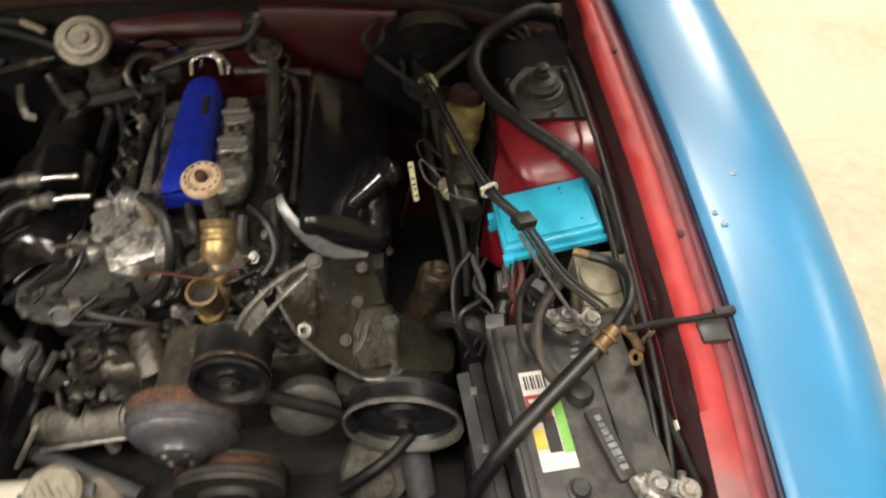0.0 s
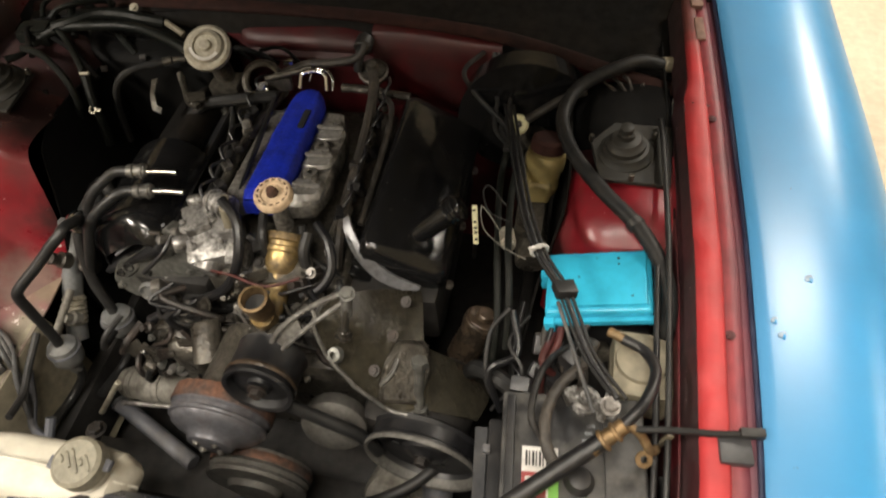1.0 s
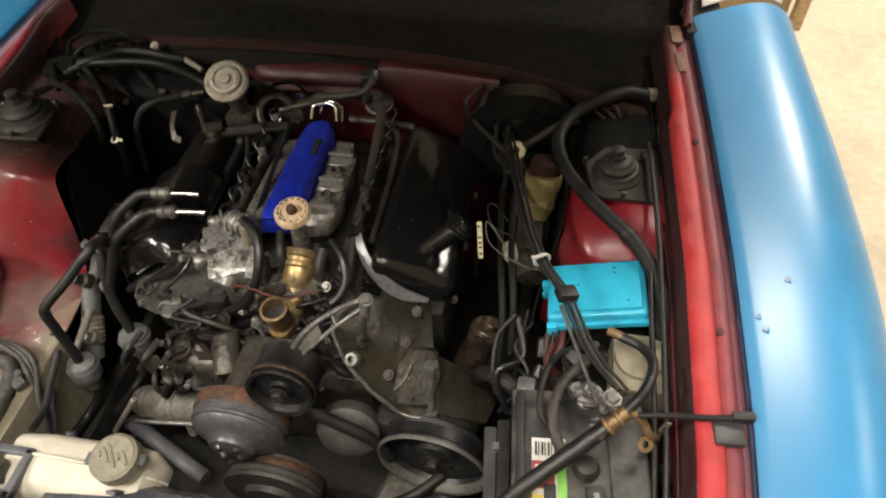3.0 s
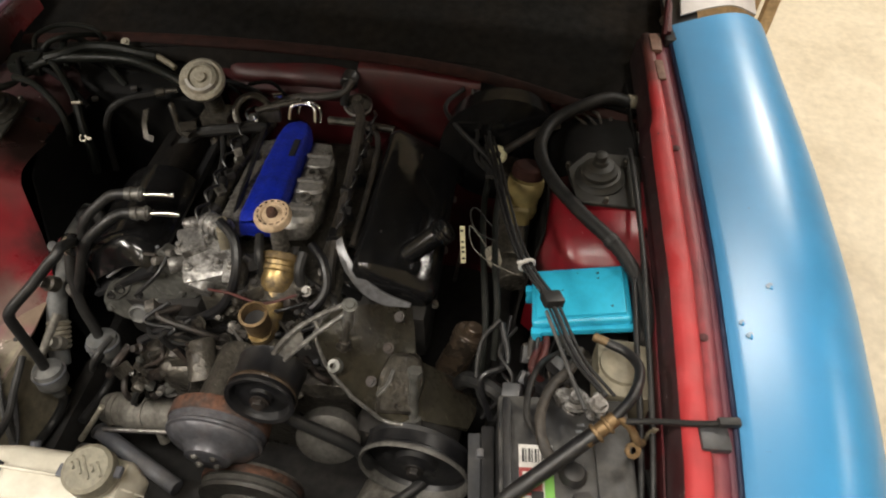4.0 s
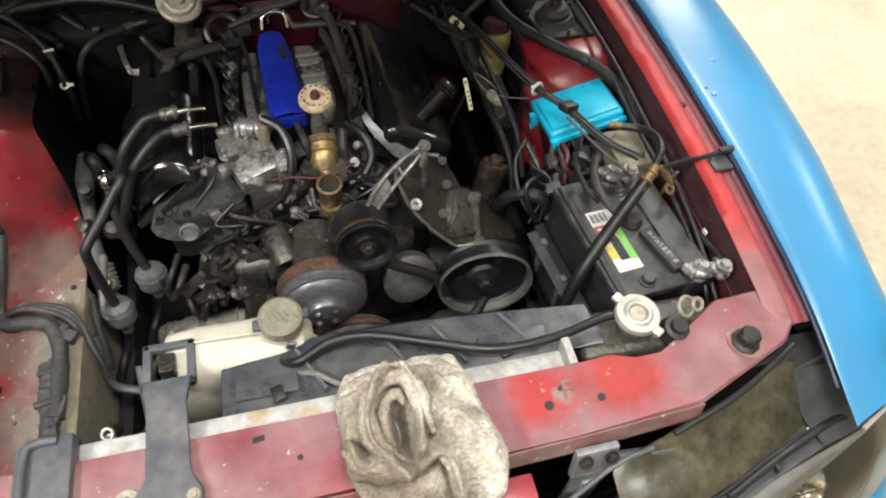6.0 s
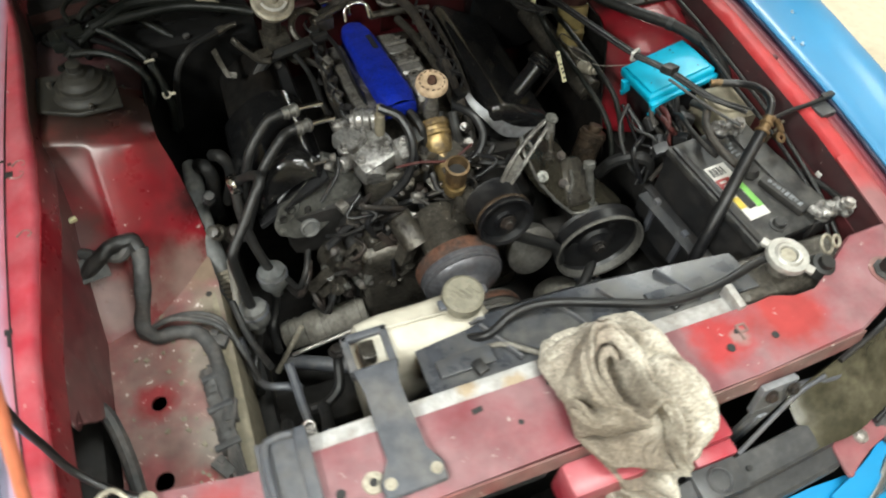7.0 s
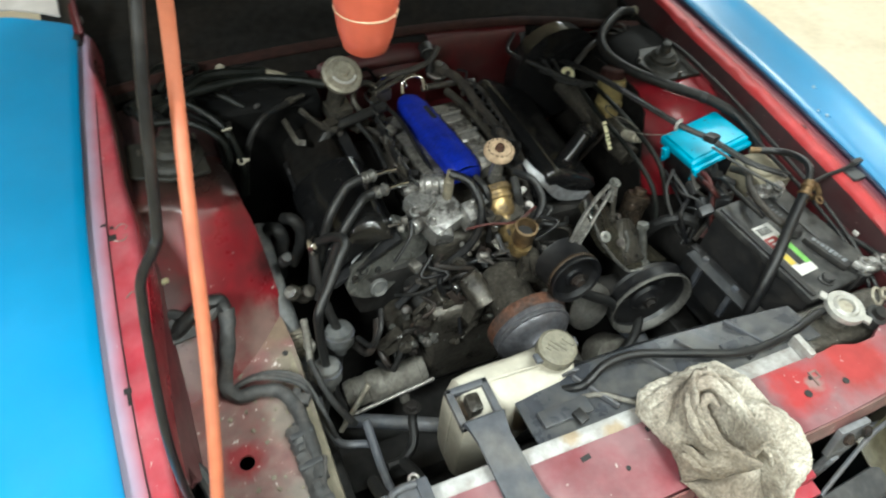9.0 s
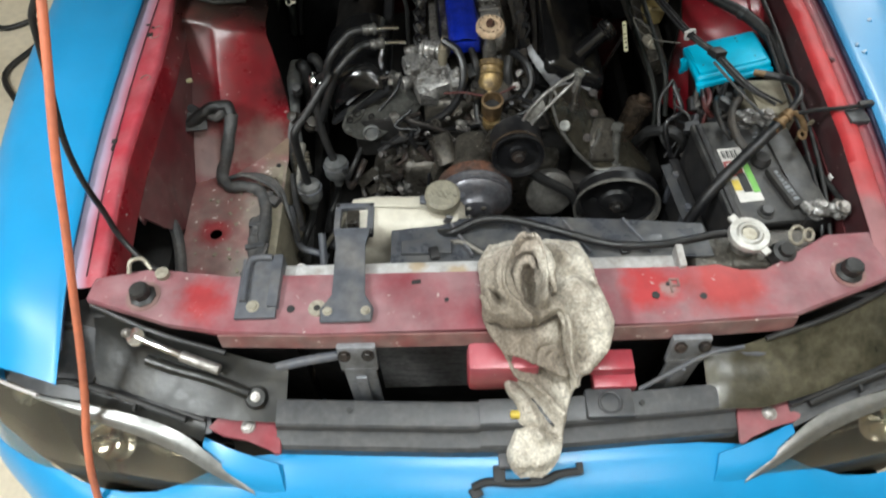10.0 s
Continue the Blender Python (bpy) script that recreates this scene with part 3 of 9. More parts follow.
def fender(s):
    rows = []
    for y in YS:
        xi, zi, xo = inner_x(y), inner_z(y), outer_x(y)
        xi += 0.006 if s > 0 else 0.0
        xo += 0.0 if s > 0 else np.interp(y, [0.0, 0.4, 1.0, 1.2], [0.0, 0.016, 0.014, 0.004])
        w = xo - xi
        drop = np.interp(y, [-0.14, 0.0, 0.12], [0.22, 0.45, 1.0])
        rows.append([(s * (xi + w * f), y + 0.05 * f * (1 if y < -0.05 else 0) + 0.14 * f * max(0.0, y - 1.0) / 0.22, zi + dz * drop) for f, dz in ((0, -0.014), (0.008, 0.0), (0.20, 0.0035), (0.38, 0.004), (0.54, -0.002), (0.70, -0.020), (0.86, -0.060), (0.96, -0.13), (1.0, -0.24), (0.99, -0.42))])
    f = part("fender", sheet(smooth_rows(rows, 3, 3), 0.0025), FENDER_DUSTY if s > 0 else BLUE, car, "blue painted front fender with overspray edge")
    # Dark tube draws the shadow gap under the fender's inner edge.
    part("edge_seal", tube([(s * (inner_x(y) + 0.002), y, inner_z(y) - 0.010) for y in YS[1:]], 0.0040 if s > 0 else 0.0035, 7, 3), NAVY, f, "dark blue shadowed edge")
    for x, y, w in ((0.787, 0.501, 0.0060), (0.778, 0.5205, 0.0048), (0.826, 0.590, 0.0065)) if s > 0 else ():
        for k, (dx, dy, g) in enumerate(((0, 0, 1.0), (0.4 * w, -0.5 * w, 0.6))):
            z = inner_z(y) + 0.0035
            turn = 40 * k + 60 * y
            part("paint_chip", lumps(moved(slab([(-g * w, -0.35 * g * w), (-0.2 * g * w, -0.8 * g * w), (0.8 * g * w, -0.3 * g * w), (g * w, 0.4 * g * w), (0.1 * g * w, 0.6 * g * w), (-0.8 * g * w, 0.4 * g * w)], -0.003, 0.0012 + 0.0005 * k, 0.0002), pose(x + dx, y + dy, z, -4, 0, turn)), 300, 0.0008), PAINT_FLAKE if k == 0 else BLUE, f, "lifted flake of pale primer")
    for y in (0.5, 0.88) if s > 0 else ():
        part("bolt", hex_bolt((s * (inner_x(y) - 0.026), y, inner_z(y) - 0.015), (0, 0, 1), 0.005, 0.003), RED_DARK, f)
    return f


def left_reach(y):
    """How far the left rail reaches inboard of the fender's edge."""
    return np.interp(y, [0.2, 0.34, 0.43, 0.55, 0.65, 0.75, 0.9, 1.0, 1.1, 1.2], [0.062, 0.067, 0.072, 0.080, 0.077, 0.065, 0.057, 0.046, 0.026, 0.022])


def rail(s, mat):
    """Pressed upper rail: a rounded ridge with dents, a sunk channel towards the fender and a dark side."""
    rows, side, channel = [], [], []
    for y in np.linspace(0.03, 1.2, 48):
        xi, zi = inner_x(y), inner_z(y)
        dent = sum(h * math.exp(-((y - at) / w) ** 2) for at, w, h in ((0.632, 0.010, 0.005), (0.665, 0.012, -0.004), (0.705, 0.009, 0.004), (0.40, 0.014, 0.003), (0.905, 0.010, 0.005))) if s > 0 else 0.002 * noise.noise(Vector((y * 9, 0, 3)))
        k, e = 0.015, left_reach(y) - 0.003
        if s > 0:
            n = np.interp(y, [0.86, 0.93, 0.96, 1.2], [1.0, 0.95, 0.70, 0.60])
            rows.append([(xi - 0.031, y, zi - 0.021), (xi - 0.031 - 0.002 * n, y, zi - 0.0115), (xi - 0.031 - 0.006 * n, y, zi - 0.0085 + dent * 0.4), (xi - 0.031 - 0.016 * n, y, zi - 0.0078 + dent * 0.8), (xi - 0.031 - 0.026 * n + dent, y, zi - 0.0085 + dent), (xi - 0.031 - 0.034 * n + dent, y, zi - 0.0115), (xi - 0.031 - 0.037 * n, y, zi - 0.022)])
            channel.append([(xi + 0.012, y, zi - 0.015), (xi - 0.002, y, zi - 0.0165), (xi - 0.009, y, zi - 0.0180), (xi - 0.011, y, zi - 0.0155), (xi - 0.024, y, zi - 0.0150), (xi - 0.030, y, zi - 0.0185), (xi - 0.034, y, zi - 0.0190)])
        else:
            rows.append([(s * (xi + 0.004), y, zi - 0.0155), (s * (xi - 0.20 * e), y, zi - 0.017), (s * (xi - 0.42 * e), y, zi - 0.0175), (s * (xi - 0.60 * e), y, zi - 0.016 + dent), (s * (xi - 0.88 * e), y, zi - 0.011 + dent), (s * (xi - e), y, zi - 0.013), (s * (xi - e - 0.004), y, zi - 0.022)])
        k0 = e - 0.053 if s < 0 else np.interp(y, [0.86, 0.93, 0.96, 1.2], [0.010, 0.0085, 0.000, -0.004])
        side.append([(s * (xi - 0.0555 - k0), y, zi - 0.021), (s * (xi - 0.060 - k0), y, zi - 0.034), (s * (xi - 0.064 - k0), y, zi - 0.078)])
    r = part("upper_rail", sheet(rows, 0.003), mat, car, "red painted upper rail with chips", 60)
    # Side face is coloured darker than the top, for shade and grime.
    part("rail_side", sheet(side, 0.003), RED_SHADE if s > 0 else RED_TOWER, r, "side of the rail, darker with grime and shade")
    if s > 0:
        part("rail_channel", sheet(channel, 0.002), CHANNEL, r, "maroon channel dulled by overspray", 60)
        part("rail_end", sheet([[(inner_x(y) - 0.031, y, inner_z(y) - 0.0125), (inner_x(y) - 0.040, y, inner_z(y) - 0.0070), (inner_x(y) - 0.060, y, inner_z(y) - 0.0065), (inner_x(y) - 0.072, y, inner_z(y) - 0.012)] for y in (0.03, 0.1, 0.17, 0.24)], 0.002), mat, r, "overlapping front end of the rail")
        part("rail_joint", sheet([[(inner_x(y) - 0.029, y, inner_z(y) - 0.0115), (inner_x(y) - 0.040, y, inner_z(y) - 0.0075), (inner_x(y) - 0.058, y, inner_z(y) - 0.0065)] for y in (0.903, 0.9055)], 0.001), RED_DARK, r, "dark lap joint")
        for y, w, l, h in ((1.168, 0.022, 0.052, 0.012), (1.085, 0.016, 0.055, 0.006)):
            part("seal_remnant", lumps(obox((inner_x(y) - 0.030, y, inner_z(y) - 0.009), w, l, h, 5, 0, 4, 0.003), 40, 0.002), SEALANT, r, "tan sealant remnant")
        part("slot", box(0.724, 0.732, 0.653, 0.664, inner_z(0.658) - 0.0235, inner_z(0.658) - 0.0215, 0.001), INK, r, "dark slot")
    else:
        part("pinch_seam", tube([(s * (inner_x(y) - 0.030), y, inner_z(y) - 0.0150) for y in (0.05, 0.25, 0.5, 0.75, 1.0, 1.18)], 0.0011, 6), RED_SHADE, r)
        for y, off, w, h in ((0.633, 0.0375, 0.007, 0.0065), (0.655, 0.038, 0.0032, 0.003), (0.664, 0.0255, 0.0045, 0.0022), (0.344, 0.028, 0.0055, 0.005), (0.330, 0.028, 0.002, 0.010)):
            part("slot", box(s * (inner_x(y) - off) - w, s * (inner_x(y) - off) + w, y - h, y + h, inner_z(y) - 0.0185, inner_z(y) - 0.0148, 0.0015), INK, r, "dark square hole")
        for y, off, way in ((0.648, 0.052, 1), (0.625, 0.050, -1), (0.505, 0.056, 1)):
            part("scuff", tube([(s * (inner_x(y) - off + 0.010), y - 0.002, inner_z(y) - 0.0135), (s * (inner_x(y) - off), y + 0.007 * way, inner_z(y) - 0.0125), (s * (inner_x(y) - off - 0.009), y + 0.004 * way, inner_z(y) - 0.0120), (s * (inner_x(y) - off - 0.012), y - 0.003 * way, inner_z(y) - 0.0120), (s * (inner_x(y) - off - 0.006), y - 0.006 * way, inner_z(y) - 0.0125)], 0.0013, 6), RED_DUSTY, r, "dusty scuff")
    return r


for s in (1, -1):
    fender(s)
    rail(s, RED_RAIL if s > 0 else RED_CLEAN)

# aprons: upright inner walls below the rails; the left one is open low down at the front
for s in (1, -1):
    def wall(ys, low):
        if s < 0:
            return [[(s * (inner_x(y) - left_reach(y) - 0.006), y, inner_z(y) - 0.07), (s * (inner_x(y) - left_reach(y) - 0.010), y, inner_z(y) - 0.11), (s * (inner_x(y) - 0.082), y, max(low, inner_z(y) - 0.2)), (s * (inner_x(y) - 0.08), y, low)] for y in ys]
        return [[(s * (inner_x(y) - 0.078), y, inner_z(y) - 0.07), (s * (inner_x(y) - 0.080), y, inner_z(y) - 0.11), (s * (inner_x(y) - 0.078), y, max(low, inner_z(y) - 0.2)), (s * (inner_x(y) - 0.08), y, low)] for y in ys]
    # Right wall takes the deeper red as the shadow below its rail.
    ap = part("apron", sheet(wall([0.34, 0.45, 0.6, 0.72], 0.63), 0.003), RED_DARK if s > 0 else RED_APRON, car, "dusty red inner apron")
    # Black here replaces the red where the hood's shade falls.
    part("apron_rear", sheet(wall([0.72, 0.8, 1.0, 1.12], 0.63), 0.003), COWL, ap, "rear of the apron, hood shade put in as black")
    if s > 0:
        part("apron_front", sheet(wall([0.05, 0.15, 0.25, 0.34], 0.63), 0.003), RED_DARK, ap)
    else:
        part("apron_front", sheet([wall([y], low)[0] for y, low in ((0.215, 0.83), (0.25, 0.755), (0.30, 0.665), (0.34, 0.63))], 0.003), RED_APRON, ap, "sloping front edge of the apron")
    # Added black panels hide the floor and stand in for dark gaps.
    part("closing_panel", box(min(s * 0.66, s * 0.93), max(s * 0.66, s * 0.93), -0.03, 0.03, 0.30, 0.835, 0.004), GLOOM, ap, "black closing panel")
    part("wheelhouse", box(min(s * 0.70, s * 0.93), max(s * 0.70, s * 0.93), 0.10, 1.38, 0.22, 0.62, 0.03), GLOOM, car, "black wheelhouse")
    part("side_baffle", box(min(s * 0.37, s * 0.70), max(s * 0.37, s * 0.70), -0.02, -0.008, 0.30, 0.855, 0.004), GLOOM, car, "added black sheet filling the dark gap beside the radiator")
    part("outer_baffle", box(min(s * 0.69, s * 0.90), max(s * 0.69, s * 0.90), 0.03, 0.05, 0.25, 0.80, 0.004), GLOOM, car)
# Unseen black boxes, added so that the nose stays dark inside.
part("nose_beam", box(-0.90, 0.90, -0.17, -0.13, 0.30, 0.62, 0.02), GLOOM, car, "added black box filling the dark nose")
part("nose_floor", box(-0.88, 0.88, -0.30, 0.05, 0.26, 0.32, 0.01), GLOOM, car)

# left shelf in front of the strut tower
n_hole = 20
shelf = bmesh.new()
outline = [(-0.672, 0.07), (-0.56, 0.045), (-0.462, 0.045), (-0.462, 0.30), (-0.458, 0.52), (-0.466, 0.60), (-0.672, 0.60)]
ov = [shelf.verts.new((x, y, 0.642 + 0.02 * max(0, y - 0.35))) for x, y in outline]
holes = [[shelf.verts.new((x + r * math.cos(2 * math.pi * i / n_hole), y + r * math.sin(2 * math.pi * i / n_hole), 0.642)) for i in range(n_hole)] for x, y, r in ((-0.60, 0.303, 0.014), (-0.609, 0.161, 0.0165))]
edges = [shelf.edges.new((a[i], a[(i + 1) % len(a)])) for a in (ov, *holes) for i in range(len(a))]
bmesh.ops.triangle_fill(shelf, use_beauty=True, edges=edges)
bmesh.ops.solidify(shelf, geom=shelf.faces[:], thickness=0.004)
shelf_ob = part("apron_shelf", shelf, RED_DUSTY, car, "dusty red sheet metal shelf with two round holes")
part("lip", sheet([[(-0.49, y, 0.646), (-0.470, y, 0.650), (-0.458, y, 0.645), (-0.452, y, 0.60), (-0.45, y, 0.42), (-0.42, y, 0.30)] for y in (0.05, 0.2, 0.35, 0.5)], 0.004), BEIGE, shelf_ob, "dusty frame edge")
for x, y in ((-0.485, 0.36), (-0.478, 0.43), (-0.48, 0.50)):
    part("hole", lathe([(0, 0.647), (0.006, 0.647), (0.006, 0.650), (0, 0.650)], (x, y, 0), (0, 0, 1), 12), INK, shelf_ob, "small dark hole")


def tower(s):
    """The strut tower: sloping front face, inner face and top plate."""
    y0 = 0.0 if s < 0 else 1.0
    d = lambda left, right: left if s < 0 else right
    front = [[(s * d(0.69, 0.672), d(0.45, 0.63), 0.650), (s * 0.60, d(0.47, 0.625), 0.650), (s * 0.53, d(0.52, 0.635), 0.650), (s * d(0.455, 0.475), d(0.60, 0.68), 0.645)],
             [(s * d(0.69, 0.672), d(0.565, 0.645), 0.76), (s * 0.60, d(0.575, 0.64), 0.76), (s * 0.535, d(0.605, 0.655), 0.745), (s * d(0.462, 0.48), d(0.655, 0.70), 0.73)],
             [(s * d(0.69, 0.674), d(0.685, 0.665), d(0.882, 0.835)), (s * 0.60, d(0.68, 0.66), d(0.882, 0.835)), (s * 0.535, d(0.675, 0.675), d(0.876, 0.825)), (s * d(0.475, 0.487), d(0.69, 0.735), d(0.83, 0.79))],
             [(s * d(0.69, 0.672), d(0.708, 0.69), d(0.908, 0.868)), (s * 0.60, d(0.703, 0.69), d(0.906, 0.868)), (s * 0.530, d(0.695, 0.70), d(0.898, 0.855)), (s * d(0.486, 0.497), d(0.715, 0.75), d(0.868, 0.82))],
             [(s * d(0.69, 0.668), d(0.735, 0.735), d(0.914, 0.892)), (s * 0.60, d(0.735, 0.735), d(0.912, 0.89)), (s * 0.53, d(0.74, 0.75), d(0.903, 0.875)), (s * d(0.49, 0.50), d(0.76, 0.80), d(0.875, 0.845))],
             [(s * d(0.69, 0.662), 0.84, 0.905), (s * 0.60, 0.84, 0.903), (s * 0.54, 0.86, 0.89), (s * 0.498, 0.88, 0.85)],
             [(s * d(0.69, 0.655), 1.02, 0.90), (s * 0.59, 1.02, 0.897), (s * 0.53, 1.02, 0.88), (s * 0.49, 1.0, 0.84)],
             [(s * d(0.69, 0.65), 1.10, 0.83), (s * 0.59, 1.10, 0.83), (s * 0.53, 1.09, 0.82), (s * 0.48, 1.07, 0.79)]]
    if s < 0:
        front = [[row[0], (row[0][0] + 0.022, row[0][1] + dip, row[0][2] + 0.002), (row[1][0] - 0.012, row[1][1] + dip * 0.6, row[1][2] + 0.002), (row[1][0] + 0.010, row[1][1] - dip * 0.3, row[1][2]), *row[2:]] for row, dip in zip(front, (0.0, 0.012, 0.012, 0.003, 0, 0, 0, 0))]
    rear = smooth_rows([row for row in front[5:]], 5, 3)
    cut = [(x, y + 0.012 * noise.noise(Vector((x * 30, 2, s))), z) for x, y, z in front[5]]
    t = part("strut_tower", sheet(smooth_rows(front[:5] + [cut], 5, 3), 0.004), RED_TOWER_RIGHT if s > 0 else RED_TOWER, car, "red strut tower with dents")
    side = [[(s * 0.455, 0.60, 0.645), (s * 0.468, 0.67, 0.73), (s * 0.497, 0.75, 0.84), (s * 0.50, 0.80, 0.865), (s * 0.498, 0.88, 0.865), (s * 0.49, 1.0, 0.85), (s * 0.48, 1.07, 0.80)],
            [(s * 0.44, 0.60, 0.40), (s * 0.44, 0.67, 0.40), (s * 0.445, 0.75, 0.40), (s * 0.45, 0.80, 0.40), (s * 0.45, 0.88, 0.40), (s * 0.45, 1.0, 0.40), (s * 0.45, 1.07, 0.40)]]
    # Rear sheet is coloured dark for the hood's shadow and for grime.
    part("tower_rear", lumps(sheet(rear, 0.004), 12, 0.004), SHADE_BLACK if s > 0 else RED_SHADE, t, "dark rear of the tower, grime and shade in its colour")
    part("inner_face", sheet(side, 0.004), SHADE_BLACK if s < 0 else COWL, t, "near-black inner face of the tower")
    at = (s * (0.583 if s > 0 else 0.587), 0.838 if s > 0 else 0.828, 0.903 if s > 0 else 0.921)
    g = 0.82 if s > 0 else 1.0
    m = part("strut_mount", lathe([(r * g, h) for r, h in ((0, 0), (0.056, 0), (0.056, 0.006), (0.049, 0.010), (0.046, 0.017), (0.040, 0.019), (0.039, 0.027), (0.032, 0.031), (0.029, 0.037), (0.017, 0.041), (0.0155, 0.050), (0.0135, 0.051), (0.013, 0.062), (0.008, 0.064), (0, 0.064))], at, (-0.10 if s > 0 else 0, -0.03, 1), 28), MOUNT_STEEL, t, "black rubber strut mount")
    part("mount_plate", slab([(at[0] + dx, at[1] + dy) for dx, dy in (((-0.040, -0.064), (0.074, -0.066), (0.078, 0.072), (-0.020, 0.070), (-0.058, 0.02)) if s > 0 else ((-0.088, -0.034), (-0.015, -0.066), (0.060, -0.062), (0.052, 0.045), (-0.085, 0.060)))], at[2] - 0.006, at[2] + 0.003, 0.002), MOUNT_STEEL, t, "grimy steel mount plate")
    for k in range(3):
        a = radians(40 + 120 * k)
        part("stud", rod((at[0] + 0.061 * math.cos(a), at[1] + 0.061 * math.sin(a), at[2]), (at[0] + 0.061 * math.cos(a), at[1] + 0.061 * math.sin(a), at[2] + 0.016), 0.0045, 8), CAST_DARK, m)
    return t


tower(1)
left_tower = tower(-1)

# core support: the red cross beam
top = [(-0.706, 0.0), (-0.70, 0.045), (-0.60, 0.062), (-0.50, 0.045), (-0.46, 0.034), (0.36, 0.034), (0.395, 0.04), (0.43, 0.02), (0.475, 0.02), (0.515, 0.045), (0.60, 0.095), (0.70, 0.10), (0.712, 0.03), (0.68, 0.0), (0.50, -0.066), (0.30, -0.074), (-0.30, -0.078), (-0.46, -0.072), (-0.55, -0.052)]
beam = part("core_support", slab(top, 0.868, 0.884, 0.004), RED_BEAM, car, "red radiator support beam with scratches and bolts")
part("front_face", sheet([[(-0.465, -0.0745, 0.878), (-0.3, -0.080, 0.878), (0, -0.082, 0.878), (0.3, -0.0765, 0.878), (0.505, -0.068, 0.878)], [(-0.465, -0.079, 0.845), (-0.3, -0.086, 0.845), (0, -0.088, 0.845), (0.3, -0.084, 0.845), (0.505, -0.074, 0.845)], [(-0.46, -0.070, 0.838), (-0.3, -0.076, 0.838), (0, -0.078, 0.838), (0.3, -0.074, 0.838), (0.50, -0.064, 0.838)]], 0.003), RED_DUSTY, beam, "dusty darker red front flange")
part("seam", sheet([[(0.018, -0.079, 0.8855), (0.016, -0.03, 0.8855), (0.024, 0.0, 0.8855), (0.022, 0.033, 0.8855)], [(0.0205, -0.079, 0.8855), (0.0185, -0.03, 0.8855), (0.0265, 0.0, 0.8855), (0.0245, 0.033, 0.8855)]], 0.001), RED_DARK, beam, "panel seam")
for x, y in ((-0.14, 0.012), (-0.02, 0.018), (-0.42, -0.045), (0.12, -0.05)):
    part("slot", slab([(x, y), (x + 0.016, y + 0.002), (x + 0.016, y + 0.010), (x, y + 0.008)], 0.884, 0.8855, 0), INK, beam, "dark slot")
for x, y in ((-0.604, 0.003), (0.612, 0.012)):
    bp = part("hood_bumper", lathe([(0, 0), (0.023, 0), (0.023, 0.004), (0.016, 0.008), (0.017, 0.024), (0.014, 0.028), (0, 0.029)], (x, y, 0.884), (0, 0, 1), 8), RUBBER, beam, "black rubber hood stop")
    part("washer", lathe([(0.022, 0), (0.029, 0), (0.029, 0.0015), (0.022, 0.0015)], (x, y, 0.8842), (0, 0, 1), 20), RED_DUSTY, beam)
for x, y, r in ((-0.08, -0.02, 0.004), (0.275, -0.022, 0.007), (0.355, -0.026, 0.006), (-0.30, -0.03, 0.006), (-0.345, -0.03, 0.007), (0.30, 0.0, 0.004)):
    part("hole", lathe([(0, 0), (r, 0), (r, 0.0015), (0, 0.0015)], (x, y, 0.884), (0, 0, 1), 12), INK, beam, "dark bolt hole")
part("boss", lathe([(0.006, 0), (0.016, 0), (0.015, 0.003), (0.006, 0.003)], (-0.30, -0.03, 0.884), (0, 0, 1), 16), ZINC, beam)
part("stamping", merge(box(0.302, 0.306, -0.018, 0.010, 0.884, 0.8865, 0.001), box(0.302, 0.320, 0.006, 0.010, 0.884, 0.8865, 0.001), box(0.302, 0.316, -0.006, -0.002, 0.884, 0.8865, 0.001), box(0.316, 0.320, -0.006, 0.010, 0.884, 0.8865, 0.001)), RED_DUSTY, beam, "dusty stamped mark")
for x in (-0.235, 0.33):
    st = part("latch_stay", box(x - 0.028, x + 0.028, -0.105, -0.098, 0.60, 0.80, 0.003), GREY_STEEL, beam, "grey steel stay")
    part("stay_top", obox((x, -0.094, 0.825), 0.066, 0.012, 0.07, -8), GREY_STEEL, st)
    part("stay_bead", box(x - 0.010, x + 0.010, -0.110, -0.104, 0.63, 0.77, 0.003), GREY_STEEL, st)
    for dx in (-0.02, 0.02):
        part("bolt", hex_bolt((x + dx, -0.103, 0.848), (0, -0.9, 0.5), 0.008, 0.007), IRON, st)
# red latch bracket below the beam's middle
lb = part("latch_bracket", box(-0.048, 0.072, -0.138, -0.086, 0.765, 0.858, 0.012), RED_CLEAN, car, "red latch bracket under the rag")
part("plate", merge(box(0.160, 0.236, -0.128, -0.09, 0.795, 0.822, 0.005), box(0.166, 0.240, -0.150, -0.120, 0.772, 0.800, 0.005)), RED_CLEAN, lb)

# firewall and cowl
fw_x = ((-0.68, 0), (-0.3, 0.03), (0, 0.04), (0.3, 0.03), (0.68, 0))
# Firewall reds are darkened for the hood's shade.
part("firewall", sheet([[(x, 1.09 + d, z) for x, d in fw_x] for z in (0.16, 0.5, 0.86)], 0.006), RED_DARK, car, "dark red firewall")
# Shadow along the cowl lip is painted as a black strip.
part("firewall_top", sheet([[(x, 1.09 + d, 0.858) for x, d in fw_x], [(x, 1.10 + d, 0.875) for x, d in fw_x], [(x, 1.13 + d, 0.90) for x, d in fw_x]], 0.005), COWL, car, "dark firewall top, shade by the cowl lip in its colour")
